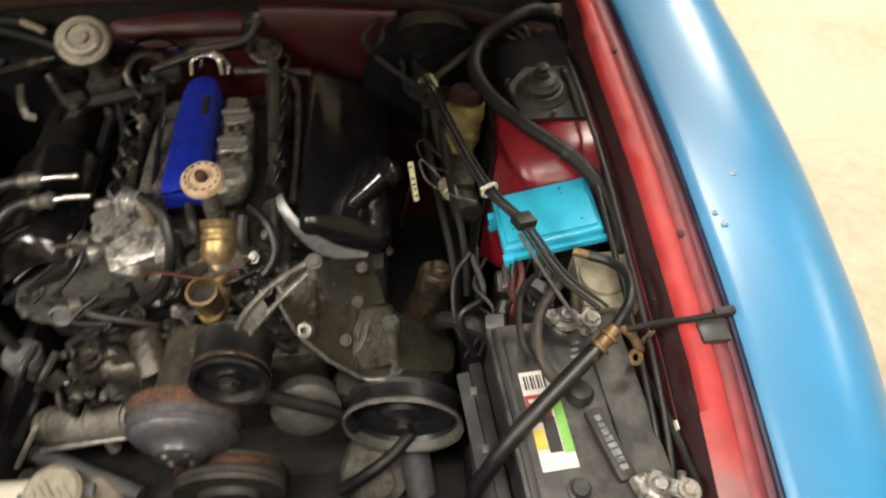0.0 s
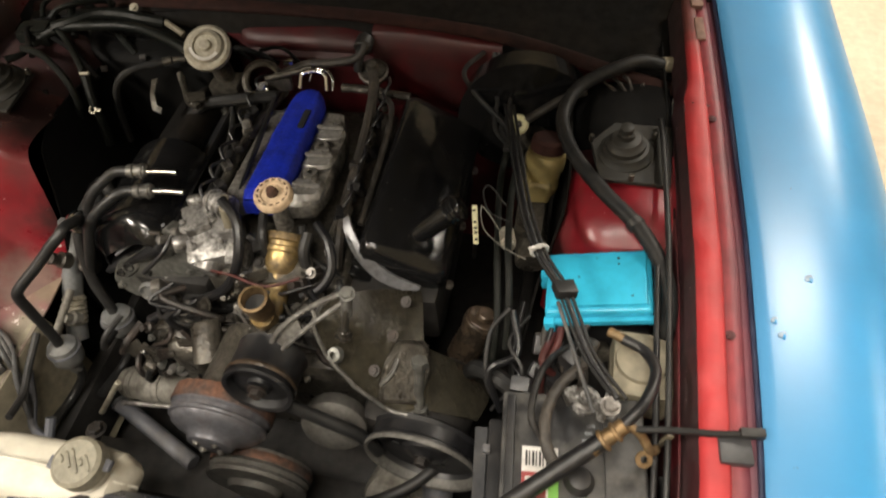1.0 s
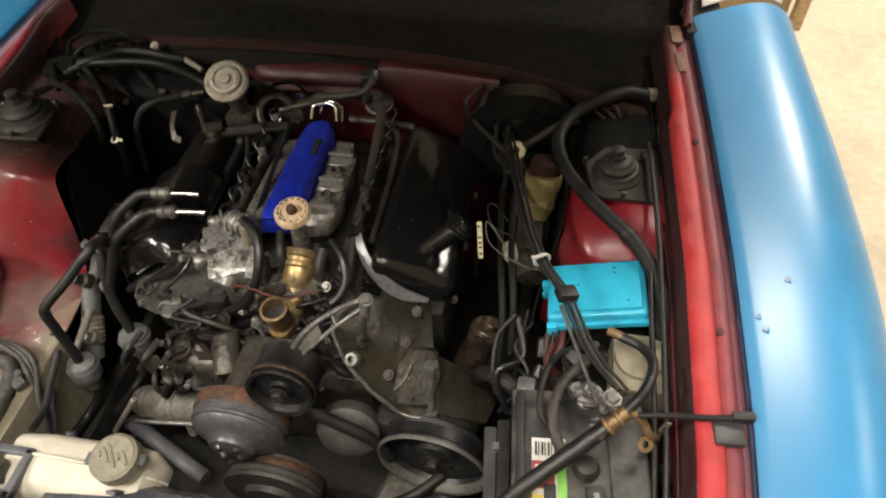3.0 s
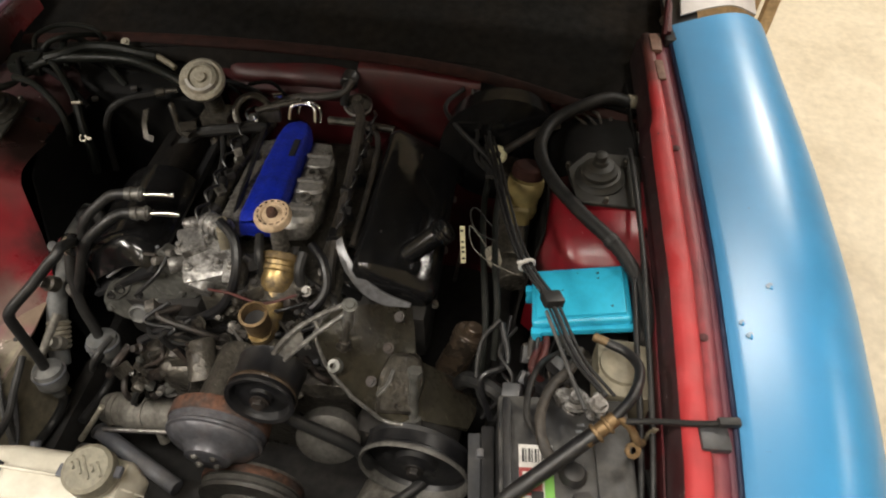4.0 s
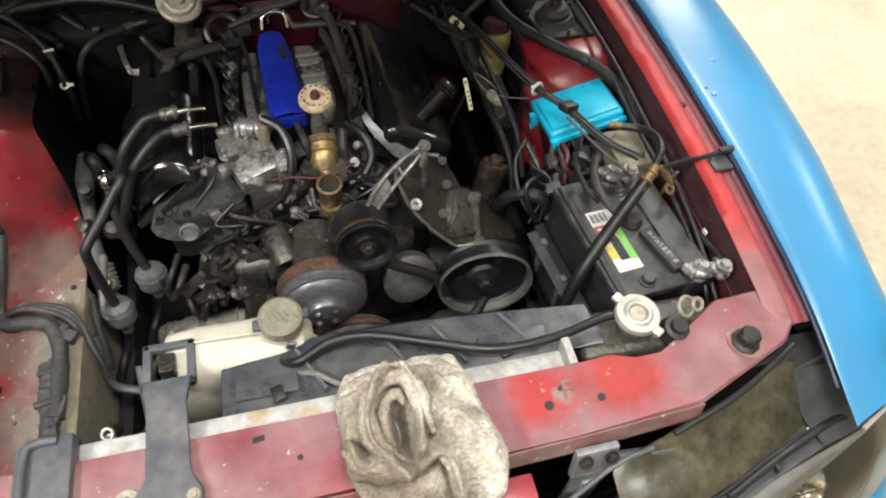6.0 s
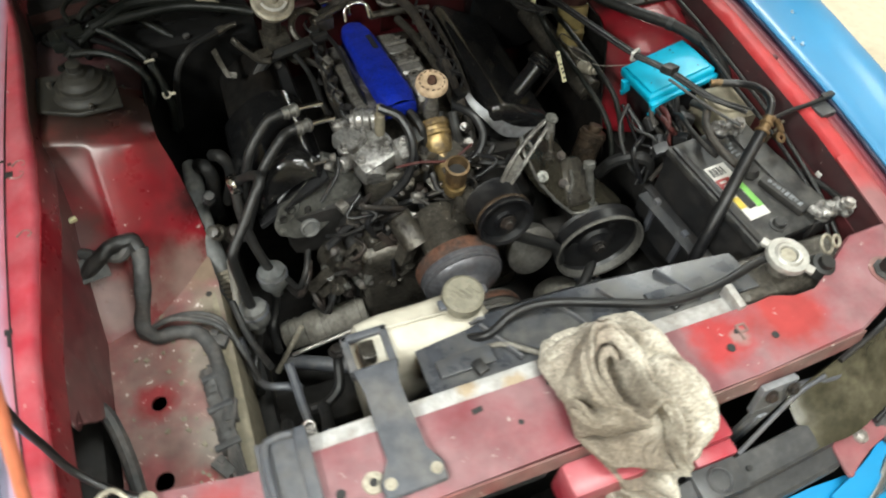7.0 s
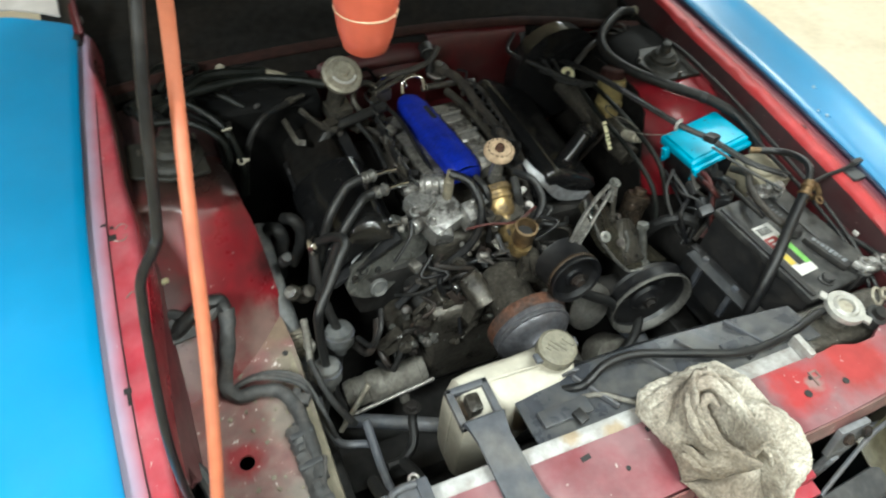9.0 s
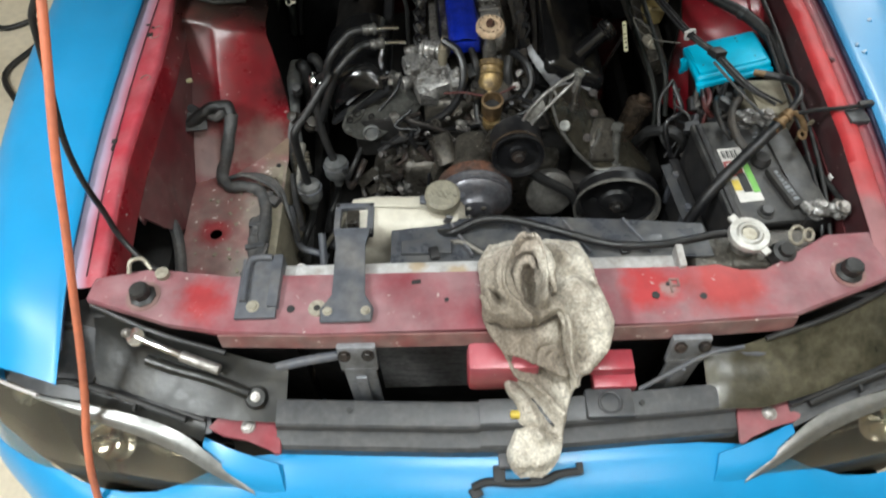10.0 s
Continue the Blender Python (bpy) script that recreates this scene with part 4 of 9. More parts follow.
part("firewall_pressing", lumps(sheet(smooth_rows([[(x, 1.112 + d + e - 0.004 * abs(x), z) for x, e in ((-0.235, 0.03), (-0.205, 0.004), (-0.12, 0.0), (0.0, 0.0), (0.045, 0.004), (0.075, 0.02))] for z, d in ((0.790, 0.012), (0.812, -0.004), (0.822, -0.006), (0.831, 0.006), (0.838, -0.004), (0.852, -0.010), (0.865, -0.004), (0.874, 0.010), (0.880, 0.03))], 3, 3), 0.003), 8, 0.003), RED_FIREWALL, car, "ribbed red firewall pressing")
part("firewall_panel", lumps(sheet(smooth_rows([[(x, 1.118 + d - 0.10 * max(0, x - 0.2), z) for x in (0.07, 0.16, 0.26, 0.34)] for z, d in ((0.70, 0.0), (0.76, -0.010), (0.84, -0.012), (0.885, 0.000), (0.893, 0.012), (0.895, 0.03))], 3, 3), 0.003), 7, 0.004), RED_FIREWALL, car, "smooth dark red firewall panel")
part("firewall_grommet", merge(rod((0.055, 1.085, 0.872), (0.058, 1.115, 0.876), 0.018, 16), tube([(0.050, 1.06, 0.838), (0.052, 1.068, 0.862), (0.056, 1.09, 0.872)], 0.010, 10)), RUBBER, car, "black rubber firewall grommet")
part("heater_box", lumps(box(-0.67, -0.24, 1.0, 1.125, 0.45, 0.872, 0.03, 3), 5, 0.008), SHADE_BLACK, car, "black heater casing")
cowl = part("cowl_panel", sheet(smooth_rows([[(x, 1.155 - 0.24 * max(0, abs(x + 0.04) - 0.2) ** 1.2, 0.894), (x, 1.17 - 0.10 * max(0, abs(x + 0.04) - 0.2), 0.903), (x, 1.20, 0.915), (x, 1.27, 0.935), (x, 1.36, 0.95), (x, 1.44, 0.99), (x, 1.5, 1.02)] for x in (-0.74, -0.55, -0.4, -0.2, 0, 0.2, 0.4, 0.55, 0.74)], 2, 2), 0.004), COWL, car, "black plastic cowl panel")
part("cowl_lip", sheet(smooth_rows([[(-0.70, 1.09 + d, z), (-0.48, 1.134 + d, z), (-0.22, 1.150 + d, z + 0.001), (0.10, 1.146 + d, z + 0.001), (0.357, 1.112 + d, z), (0.59, 1.032 + d, z - 0.003), (0.69, 1.00 + d, z - 0.005)] for d, z in ((0.004, 0.888), (-0.005, 0.892), (-0.006, 0.899), (0.002, 0.905), (0.014, 0.907), (0.022, 0.904))], 3, 2), 0.003), BROWN_GRIME, car, "brown cowl lip")
part("windscreen", sheet(smooth_rows([[(x, 1.47, 1.005), (x * 0.96, 1.75, 1.17), (x * 0.9, 2.1, 1.36)] for x in (-0.74, -0.4, 0, 0.4, 0.74)], 2, 2), 0.005), BLACK_GLOSS, car, "dark windscreen")
for s in (1, -1):
    hg = part("hinge", merge(obox((s * 0.708, 1.225, 1.00), 0.012, 0.075, 0.035, 20), obox((s * 0.700, 1.215, 1.025), 0.008, 0.09, 0.022, 42)), RED_DARK, car, "dark red hood hinge")
    part("bolt", hex_bolt((s * 0.701, 1.225, 1.004), (-s, 0, 0.3), 0.008), STEEL, hg)
    part("gap_filler", obox((s * 0.74, 1.30, 0.99), 0.07, 0.26, 0.02, 3), BLACK, car)
    part("rear_fender_cap", sheet(smooth_rows([[(s * 0.735, y, 1.0 + (y - 1.2) * 0.25), (s * 0.79, y + 0.035, 1.000 + (y - 1.2) * 0.25), (s * 0.855, y + 0.075, 0.99 + (y - 1.2) * 0.25), (s * 0.92, y + 0.11, 0.955 + (y - 1.2) * 0.2)] for y in (1.24, 1.28, 1.33)], 3, 3), 0.004), PALE_GREY, car, "pale grey primed panel")
# raised hood with its black underside
hood_rows = smooth_rows([[(x, 1.27, 1.08), (x, 0.94, 1.31 + 0.02 * (0.7 - abs(x))), (x, 0.60, 1.55 + 0.03 * (0.7 - abs(x))), (x * 0.95, 0.28, 1.775)] for x in (-0.70, -0.35, 0, 0.35, 0.70)], 2, 3)
hood = part("hood", sheet(hood_rows, 0.003), BLUE, car, "raised blue hood")
part("hood_liner", sheet([[(p[0] * 0.95, p[1] - 0.028, p[2] - 0.012) for p in row] for row in hood_rows], 0.012), GLOOM, hood, "black hood liner")

# depths of the bay, coloured near-black in place of deep shade
part("undertray", lumps(box(-0.72, 0.72, -0.02, 1.35, 0.20, 0.25, 0.02), 5, 0.01), GLOOM, car, "tray under the engine, deep gloom in its colour")
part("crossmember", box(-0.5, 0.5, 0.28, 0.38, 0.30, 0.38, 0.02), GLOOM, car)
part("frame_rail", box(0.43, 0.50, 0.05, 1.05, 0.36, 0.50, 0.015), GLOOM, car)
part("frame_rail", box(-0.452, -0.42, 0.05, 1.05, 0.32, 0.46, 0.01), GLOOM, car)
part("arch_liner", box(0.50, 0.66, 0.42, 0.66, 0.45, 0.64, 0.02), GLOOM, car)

# nose: black trim, lamps, bumper skin
PROFILE = [(-0.150, 0.782), (-0.152, 0.788), (-0.158, 0.789), (-0.192, 0.782), (-0.196, 0.779), (-0.199, 0.768), (-0.203, 0.765), (-0.222, 0.760), (-0.228, 0.755), (-0.230, 0.735)]
trim_line = spline([(-0.375, 0.0, 0), (-0.2, -0.008, 0), (0.0, -0.014, 0), (0.2, -0.004, 0), (0.405, 0.01, 0)], 5)
trim_rows = [[(p.x, p.y + py, pz) for py, pz in PROFILE] for p in trim_line]
nose_trim = part("grille_trim", sheet(trim_rows, 0.004), BLACK_TRIM, car, "faded black plastic grille top trim", 25)
part("trim_overlap", sheet([[(x, py - 0.012, pz + 0.005) for py, pz in PROFILE] for x in (-0.030, 0.05, 0.10)], 0.004), BLACK_TRIM, nose_trim, "", 25)
for x, w in ((0.19, 0.04),):
    part("trim_boss", box(x - w, x + w, -0.20, -0.15, 0.775, 0.795, 0.004), BLACK_TRIM, nose_trim)
    part("ring", loop_ring((x, -0.176, 0.796), (0, -0.1, 1), 0.018, 0.003, 24), BLACK_TRIM, nose_trim)
for x in (-0.25, 0.245):
    part("screw", lathe([(0, 0), (0.005, 0), (0.005, 0.002), (0, 0.002)], (x, -0.175, 0.789), (0, -0.2, 1), 10), INK, nose_trim)
rows = []
for x in (-1.03, -0.98, -0.9, -0.75, -0.6, -0.42, -0.2, 0, 0.2, 0.42, 0.6, 0.75, 0.9, 0.98, 1.03):
    k = abs(x)
    y0 = np.interp(k, [0, 0.4, 0.6, 0.8, 0.98, 1.03], [-0.238, -0.226, -0.272, -0.236, -0.085, 0.05])
    z0 = np.interp(k, [0, 0.4, 0.6, 0.8, 0.98], [0.735, 0.735, 0.674, 0.658, 0.648])
    f = np.interp(k, [0, 0.6, 0.98, 1.03], [1.0, 0.9, 0.45, 0.25])
    rows.append([(x, y0, z0), (x, y0 - 0.03 * f, z0 - 0.004), (x, y0 - 0.09 * f, z0 - 0.03), (x, y0 - 0.15 * f, z0 - 0.085), (x, y0 - 0.18 * f, z0 - 0.18), (x, y0 - 0.18 * f, 0.35)])
part("bumper_cover", sheet(smooth_rows(rows, 3, 3), 0.003), BLUE, car, "blue painted bumper cover")
for s in (1, -1):
    # red corner tab beside the trim
    tx = 0.034 if s > 0 else 0.004
    tb = part("corner_tab", slab([(s * px_ + tx, py_) for px_, py_ in ((0.378, -0.172), (0.48, -0.166), (0.500, -0.190), (0.47, -0.206), (0.43, -0.214), (0.39, -0.228), (0.378, -0.240), (0.368, -0.238))], 0.757, 0.763, 0.002), RED, car, "red mounting tab")
    part("tab_bolt", hex_bolt((s * 0.43 + tx, -0.190, 0.764), (0, 0, 1), 0.009, 0.006), STEEL, tb)
    shield = [[(s * 0.70, 0.0, 0.862), (s * 0.58, -0.052, 0.855), (s * 0.46, -0.084, 0.835), (s * 0.36, -0.102, 0.803)], [(s * 0.70, -0.04, 0.828), (s * 0.58, -0.088, 0.82), (s * 0.46, -0.118, 0.808), (s * 0.36, -0.14, 0.788)], [(s * 0.70, -0.106, 0.790), (s * 0.58, -0.150, 0.785), (s * 0.46, -0.184, 0.781), (s * 0.362, -0.190, 0.780)]]
    # Right shield's colour includes reflected light, the left one is plain black.
    sh = part("splash_shield", lumps(sheet(smooth_rows(shield, 6, 6), 0.003), 14, 0.004, 3 + s), BLACK_SHIELD if s < 0 else SHIELD_GLARE, car, "scuffed black splash shield behind the headlight")
    part("shield_edge", tube([(s * 0.70, -0.002, 0.868), (s * 0.58, -0.055, 0.861), (s * 0.46, -0.087, 0.84)], 0.005, 8), BLACK, sh)
    upper = [(1.0, 0.02, 0.715), (0.945, -0.06, 0.742), (0.87, -0.10, 0.765), (0.80, -0.128, 0.777), (0.67, -0.155, 0.775), (0.57, -0.188, 0.770), (0.49, -0.232, 0.754), (0.40, -0.285, 0.715)]
    middle = [(1.005, -0.02, 0.68), (0.945, -0.11, 0.70), (0.87, -0.155, 0.715), (0.80, -0.185, 0.722), (0.67, -0.212, 0.722), (0.57, -0.238, 0.722), (0.48, -0.268, 0.718), (0.395, -0.296, 0.70)]
    lower = [(1.0, -0.05, 0.645), (0.935, -0.15, 0.655), (0.87, -0.195, 0.655), (0.80, -0.225, 0.655), (0.67, -0.252, 0.66), (0.57, -0.272, 0.668), (0.47, -0.292, 0.68), (0.39, -0.304, 0.688)]
    hl = part("headlight", sheet(smooth_rows([[(s * x, y, z) for x, y, z in r] for r in (upper, middle, lower)], 4, 4), 0.003), LENS, car, "cloudy yellowed headlight lens")
    part("reflector", sheet(smooth_rows([[(s * x, y + 0.018, z - 0.022) for x, y, z in upper[:-1]], [(s * x * 0.99, y + 0.075, z - 0.045) for x, y, z in middle[:-1]], [(s * x, y + 0.02, z - 0.006) for x, y, z in lower[:-1]]], 3, 4), 0.003), HOUSING, hl, "dark lamp housing")
    part("bulb_shroud", lathe([(0, -0.012), (0.010, -0.012), (0.020, -0.009), (0.036, 0.002), (0.045, 0.016), (0.047, 0.016), (0.038, -0.002), (0.02, -0.014), (0, -0.017)], (s * 0.678, -0.176, 0.712), (s * 0.1, -0.75, 0.65), 28), CHROME, hl, "bright bulb reflector")
    part("bulb", lathe([(0, 0.016), (0.005, 0.014), (0.006, 0.006), (0.008, 0.0), (0.008, -0.012), (0, -0.012)], (s * 0.678, -0.176, 0.712), (s * 0.1, -0.75, 0.65), 14), STEEL, hl)
    part("divider", sheet(smooth_rows([[(s * 0.80, -0.112, 0.762), (s * 0.772, -0.168, 0.710), (s * 0.735, -0.222, 0.664)], [(s * 0.748, -0.120, 0.760), (s * 0.724, -0.178, 0.708), (s * 0.695, -0.232, 0.661)]], 4, 3), 0.003), BLACK, hl, "black curved divider")
    bez_top = [(0.81, -0.126, 0.779), (0.74, -0.143, 0.779), (0.672, -0.158, 0.778), (0.601, -0.176, 0.775), (0.535, -0.202, 0.768), (0.485, -0.236, 0.752), (0.415, -0.286, 0.716)]
    bez_low = [(0.81, -0.132, 0.775), (0.74, -0.158, 0.768), (0.672, -0.182, 0.763), (0.601, -0.206, 0.757), (0.535, -0.234, 0.746), (0.482, -0.262, 0.728), (0.412, -0.292, 0.708)]
    part("bezel", sheet(smooth_rows([[(s * x, y, z) for x, y, z in bez_top], [(s * (a[0] + b[0]) / 2, (a[1] + b[1]) / 2 - 0.002, (a[2] + b[2]) / 2 + 0.004) for a, b in zip(bez_top, bez_low)], [(s * x, y, z) for x, y, z in bez_low]], 4, 4), 0.002), BEZEL, hl, "silver sweeping bezel along the lamp")
    part("lens_edge", tube([(s * x, y - 0.002, z + 0.004) for x, y, z in upper[:4]], 0.0035, 8), PALE_GREY, hl, "pale lens edge")
    part("lamp_seal", tube([(s * 0.79, -0.108, 0.772), (s * 0.752, -0.108, 0.787), (s * 0.664, -0.134, 0.788), (s * 0.60, -0.155, 0.784), (s * 0.53, -0.180, 0.777)], 0.006, 8), RUBBER, hl, "black lamp seal")
    part("bumper_corner", sheet(smooth_rows([[(s * 0.505, -0.202, 0.752), (s * 0.45, -0.226, 0.752), (s * 0.372, -0.250, 0.742)], [(s * 0.495, -0.238, 0.748), (s * 0.44, -0.264, 0.737), (s * 0.365, -0.276, 0.729)], [(s * 0.43, -0.280, 0.720), (s * 0.40, -0.288, 0.716), (s * 0.36, -0.292, 0.714)]], 4, 4), 0.003), BLUE, hl, "blue corner of the bumper")
    # shelf that closes the gap between shield and lamp
    gap_back = [(0.70, -0.104, 0.787), (0.58, -0.146, 0.780), (0.50, -0.168, 0.774)]
    gap_front = [(0.72, -0.142, 0.778), (0.60, -0.176, 0.774), (0.50, -0.214, 0.762)]
    part("lamp_shelf", sheet(smooth_rows([[(s * x, y, z) for x, y, z in gap_back], [(s * (a[0] + b[0]) / 2, (a[1] + b[1]) / 2, (a[2] + b[2]) / 2 - 0.006) for a, b in zip(gap_back, gap_front)], [(s * x, y, z) for x, y, z in gap_front]], 4, 3), 0.003), BLACK_SHIELD if s < 0 else BLACK_TRIM, hl, "dark lamp housing top")
    part("shelf_line", tube([(s * 0.71, -0.115, 0.786), (s * 0.59, -0.150, 0.780), (s * 0.50, -0.180, 0.772)], 0.004, 8), BLACK, hl)
    part("outer_shelf", sheet(smooth_rows([[(s * 0.70, -0.03, 0.835), (s * 0.78, -0.01, 0.84), (s * 0.86, 0.03, 0.84)], [(s * 0.70, -0.088, 0.795), (s * 0.79, -0.07, 0.792), (s * 0.88, -0.03, 0.785)], [(s * 0.72, -0.142, 0.778), (s * 0.80, -0.125, 0.777), (s * 0.89, -0.085, 0.760)]], 4, 4), 0.003), BLACK_TRIM, hl)
    for k, (x, y, z, r) in enumerate(((0.585, -0.205, 0.712, 0.032), (0.86, -0.105, 0.71, 0.030), (0.93, -0.07, 0.695, 0.022))):
        part("inner_cup", lathe([(0, -0.006), (r * 0.6, -0.002), (r, 0.012), (r * 1.05, 0.012), (r * 0.65, -0.006), (0, -0.010)], (s * x, y + 0.020, z), (0, -0.7, 0.7), 22), REFLECTOR, hl, "dull reflector bowl")
    part("chrome_step", tube([(s * 0.74, -0.185, 0.705), (s * 0.64, -0.195, 0.708), (s * 0.55, -0.22, 0.705)], 0.003, 8), REFLECTOR, hl)
    part("ledge_slot", obox((s * 0.62, -0.158, 0.784), 0.006, 0.014, 0.012), INK, hl)
    part("grey_clip", obox((s * 0.512, -0.182, 0.758), 0.04, 0.040, 0.006, 8, 0, s * -12), GREY_PLASTIC, hl)

# ---------------- radiator ----------------
radiator = thing("radiator", "black radiator with plastic shroud behind the red beam", "radiator", (0, 0.08, 0.35))
part("core", box(-0.36, 0.36, -0.01, 0.04, 0.36, 0.80, 0.003), GLOOM, radiator)
part("drain_pipe", tube([(-0.075, 0.12, 0.855), (-0.045, 0.105, 0.872), (-0.02, 0.085, 0.874), (0.015, 0.062, 0.872)], 0.0045), DUSTY_ALU, radiator, "pale thin pipe")
for i in range(34):
    z = 0.50 + i * 0.0085
    part("fin", box(-0.22, 0.03, -0.016, -0.009, z, z + 0.004, 0), FIN, radiator)
part("top_strip", box(-0.37, 0.325, 0.036, 0.066, 0.866, 0.872, 0.002), SILVER_STRIP, radiator, "whitish galvanised top strip")
part("strip_end", box(0.325, 0.338, 0.03, 0.075, 0.866, 0.895, 0.003), SILVER_STRIP, radiator)
shroud_rows = [[(x, 0.066, 0.868), (x, 0.09, 0.866 + 0.004 * math.sin(9 * x)), (x, 0.135 + 0.02 * math.cos(4 * x), 0.858), (x, 0.155 + 0.03 * math.cos(4 * x), 0.84), (x, 0.17 + 0.03 * math.cos(4 * x), 0.74)] for x in np.linspace(-0.18, 0.40, 12)]
sh = part("shroud", sheet(smooth_rows(shroud_rows, 2, 2), 0.004), SHROUD, radiator, "dark grey plastic fan shroud")
for x, y, sx, sy in ((-0.115, 0.100, 0.09, 0.03), (0.26, 0.100, 0.11, 0.03)):
    part("shroud_pad", obox((x, y, 0.868), sx, sy, 0.008, -3, 0, 0, 0.003), SHROUD, sh)
for x in (-0.10, 0.05, 0.24):
    part("shroud_clip", obox((x, 0.082, 0.876), 0.018, 0.024, 0.010, 0, 0, 15), BLACK, sh)
for x in (-0.05, 0.08, 0.16, 0.27):
    part("shroud_rib", obox((x, 0.115, 0.868), 0.006, 0.09, 0.012, -8, 0, 25), GREY_PLASTIC, sh)
neck = part("filler_neck", lathe([(0.02, -0.05), (0.022, 0), (0.030, 0.002), (0.030, 0.008), (0.0, 0.008)], (0.457, 0.087, 0.885), (0, 0, 1), 24), CAST, radiator)
capm = axis_pose((0.457, 0.087, 0.894), (0, -0.05, 1))
rc = part("radiator_cap", lathe([(0, 0.006), (0.014, 0.006), (0.016, 0.013), (0.020, 0.014), (0.024, 0.010), (0.034, 0.010), (0.036, 0.005), (0.036, 0), (0, 0)], (0.457, 0.087, 0.894), (0, -0.05, 1), 28), CAPMETAL, radiator, "bright metal pressure cap with ears")
part("cap_centre", lathe([(0, 0), (0.014, 0), (0.013, 0.003), (0, 0.004)], (0.457, 0.087, 0.900), (0, -0.05, 1), 16), ZINC, rc)
for a in (-60, 120):
    part("ear", moved(box(0.030, 0.047, -0.008, 0.008, 0.001, 0.008, 0.002), capm @ pose(0, 0, 0, 0, 0, a)), CAPMETAL, rc)
part("tank_end", lumps(box(0.36, 0.60, 0.04, 0.13, 0.70, 0.862, 0.02, 3), 8, 0.004), CAST_DARK, radiator, "dirty metal tank end")
part("tank_plug", lathe([(0, 0.03), (0.012, 0.03), (0.013, 0.02), (0.020, 0.018), (0.024, 0), (0, 0)], (0.515, 0.06, 0.872), (0, -0.2, 1), 20), RUBBER, radiator)
for x, r in ((0.545, 0.016), (0.565, 0.010)):
    part("spring_clip", loop_ring((x, 0.088, 0.892), (0.3, -0.6, 0.8), r, 0.003, 20), ZINC, radiator)
overflow = thing("overflow_hose", "thin black overflow hose lying along the radiator", "hose", (0.1, 0.13, 0.86))
part("hose", tube([(-0.10, 0.150, 0.845), (-0.065, 0.130, 0.872), (-0.015, 0.145, 0.886), (0.045, 0.141, 0.889), (0.13, 0.111, 0.889), (0.22, 0.081, 0.888), (0.314, 0.080, 0.888), (0.40, 0.097, 0.888), (0.437, 0.100, 0.886)], 0.0075, 10), RUBBER_SHINE, overflow)
air = thing("condenser_pipe", "grey metal pipe below the red beam", "pipe", (-0.35, -0.09, 0.80))
part("pipe", tube([(-0.44, -0.10, 0.79), (-0.40, -0.10, 0.795), (-0.33, -0.095, 0.815), (-0.25, -0.085, 0.825), (-0.20, -0.06, 0.825)], 0.009), GREY_PLASTIC, air)
part("joint", lathe([(0, 0), (0.02, 0), (0.02, 0.014), (0.01, 0.016), (0, 0.016)], (-0.425, -0.105, 0.795), (0, -0.5, 0.8), 16), IRON, air)
air = thing("condenser_pipe", "grey metal pipe below the red beam", "pipe", (0.42, -0.09, 0.80))
part("pipe", tube([(0.34, -0.085, 0.80), (0.40, -0.095, 0.81), (0.46, -0.10, 0.812), (0.50, -0.09, 0.80)], 0.008), GREY_PLASTIC, air)
part("cable", tube([(0.245, -0.15, 0.785), (0.30, -0.13, 0.81), (0.36, -0.11, 0.835), (0.42, -0.10, 0.838)], 0.004), GREY_PLASTIC, air)

# ---------------- coolant reservoir and its bracket ----------------
tank = thing("coolant_reservoir", "yellowed white plastic coolant tank with grey cap", "reservoir", (-0.16, 0.19, 0.62))
body = bmesh.new()
prof = [(-0.268, 0.142, 0.225, 0.64, 0.845), (-0.255, 0.136, 0.232, 0.62, 0.872), (-0.215, 0.136, 0.236, 0.63, 0.875), (-0.185, 0.138, 0.236, 0.665, 0.872), (-0.14, 0.142, 0.236, 0.715, 0.866), (-0.09, 0.150, 0.236, 0.760, 0.866), (-0.055, 0.158, 0.232, 0.785, 0.858), (-0.040, 0.172, 0.220, 0.805, 0.838)]
rings = []
for x, y0, y1, z0, z1 in prof:
    ring = []
    for i in range(20):
        a = 2 * math.pi * i / 20
        c, s_ = math.cos(a), math.sin(a)
        ring.append(body.verts.new((x, (y0 + y1) / 2 + (y1 - y0) / 2 * math.copysign(abs(c) ** 0.5, c), (z0 + z1) / 2 + (z1 - z0) / 2 * math.copysign(abs(s_) ** 0.4, s_))))
    rings.append(ring)
for a, b in zip(rings, rings[1:]):
    for i in range(20):
        body.faces.new((a[i], a[(i + 1) % 20], b[(i + 1) % 20], b[i]))
body.faces.new(rings[0])
body.faces.new(rings[-1])
part("body", body, WHITE_TANK, tank)
part("neck", rod((-0.083, 0.197, 0.85), (-0.083, 0.197, 0.886), 0.026, 20), WHITE_TANK, tank)
cp = part("cap", lathe([(0, 0.024), (0.028, 0.024), (0.033, 0.020), (0.034, 0.0), (0, 0.0)], (-0.083, 0.197, 0.882), (0, -0.1, 1), 24), CAP_OLIVE, tank, "dull olive filler cap with embossed marks")
for i in range(5):
    part("rib", obox((-0.083 - 0.018 + i * 0.009, 0.195, 0.9062), 0.003, 0.010 + 0.012 * (i % 3), 0.003, 4, 0, 35), CAP_OLIVE, cp)
part("tab", obox((-0.075, 0.160, 0.868), 0.014, 0.006, 0.05, 20, 12), GREY_PLASTIC, tank)
part("cap_ear", obox((-0.118, 0.192, 0.890), 0.016, 0.018, 0.008, 0, 10), GREY_PLASTIC, cp)
part("cap_ear", obox((-0.048, 0.200, 0.890), 0.014, 0.016, 0.008, 0, -10), GREY_PLASTIC, cp)
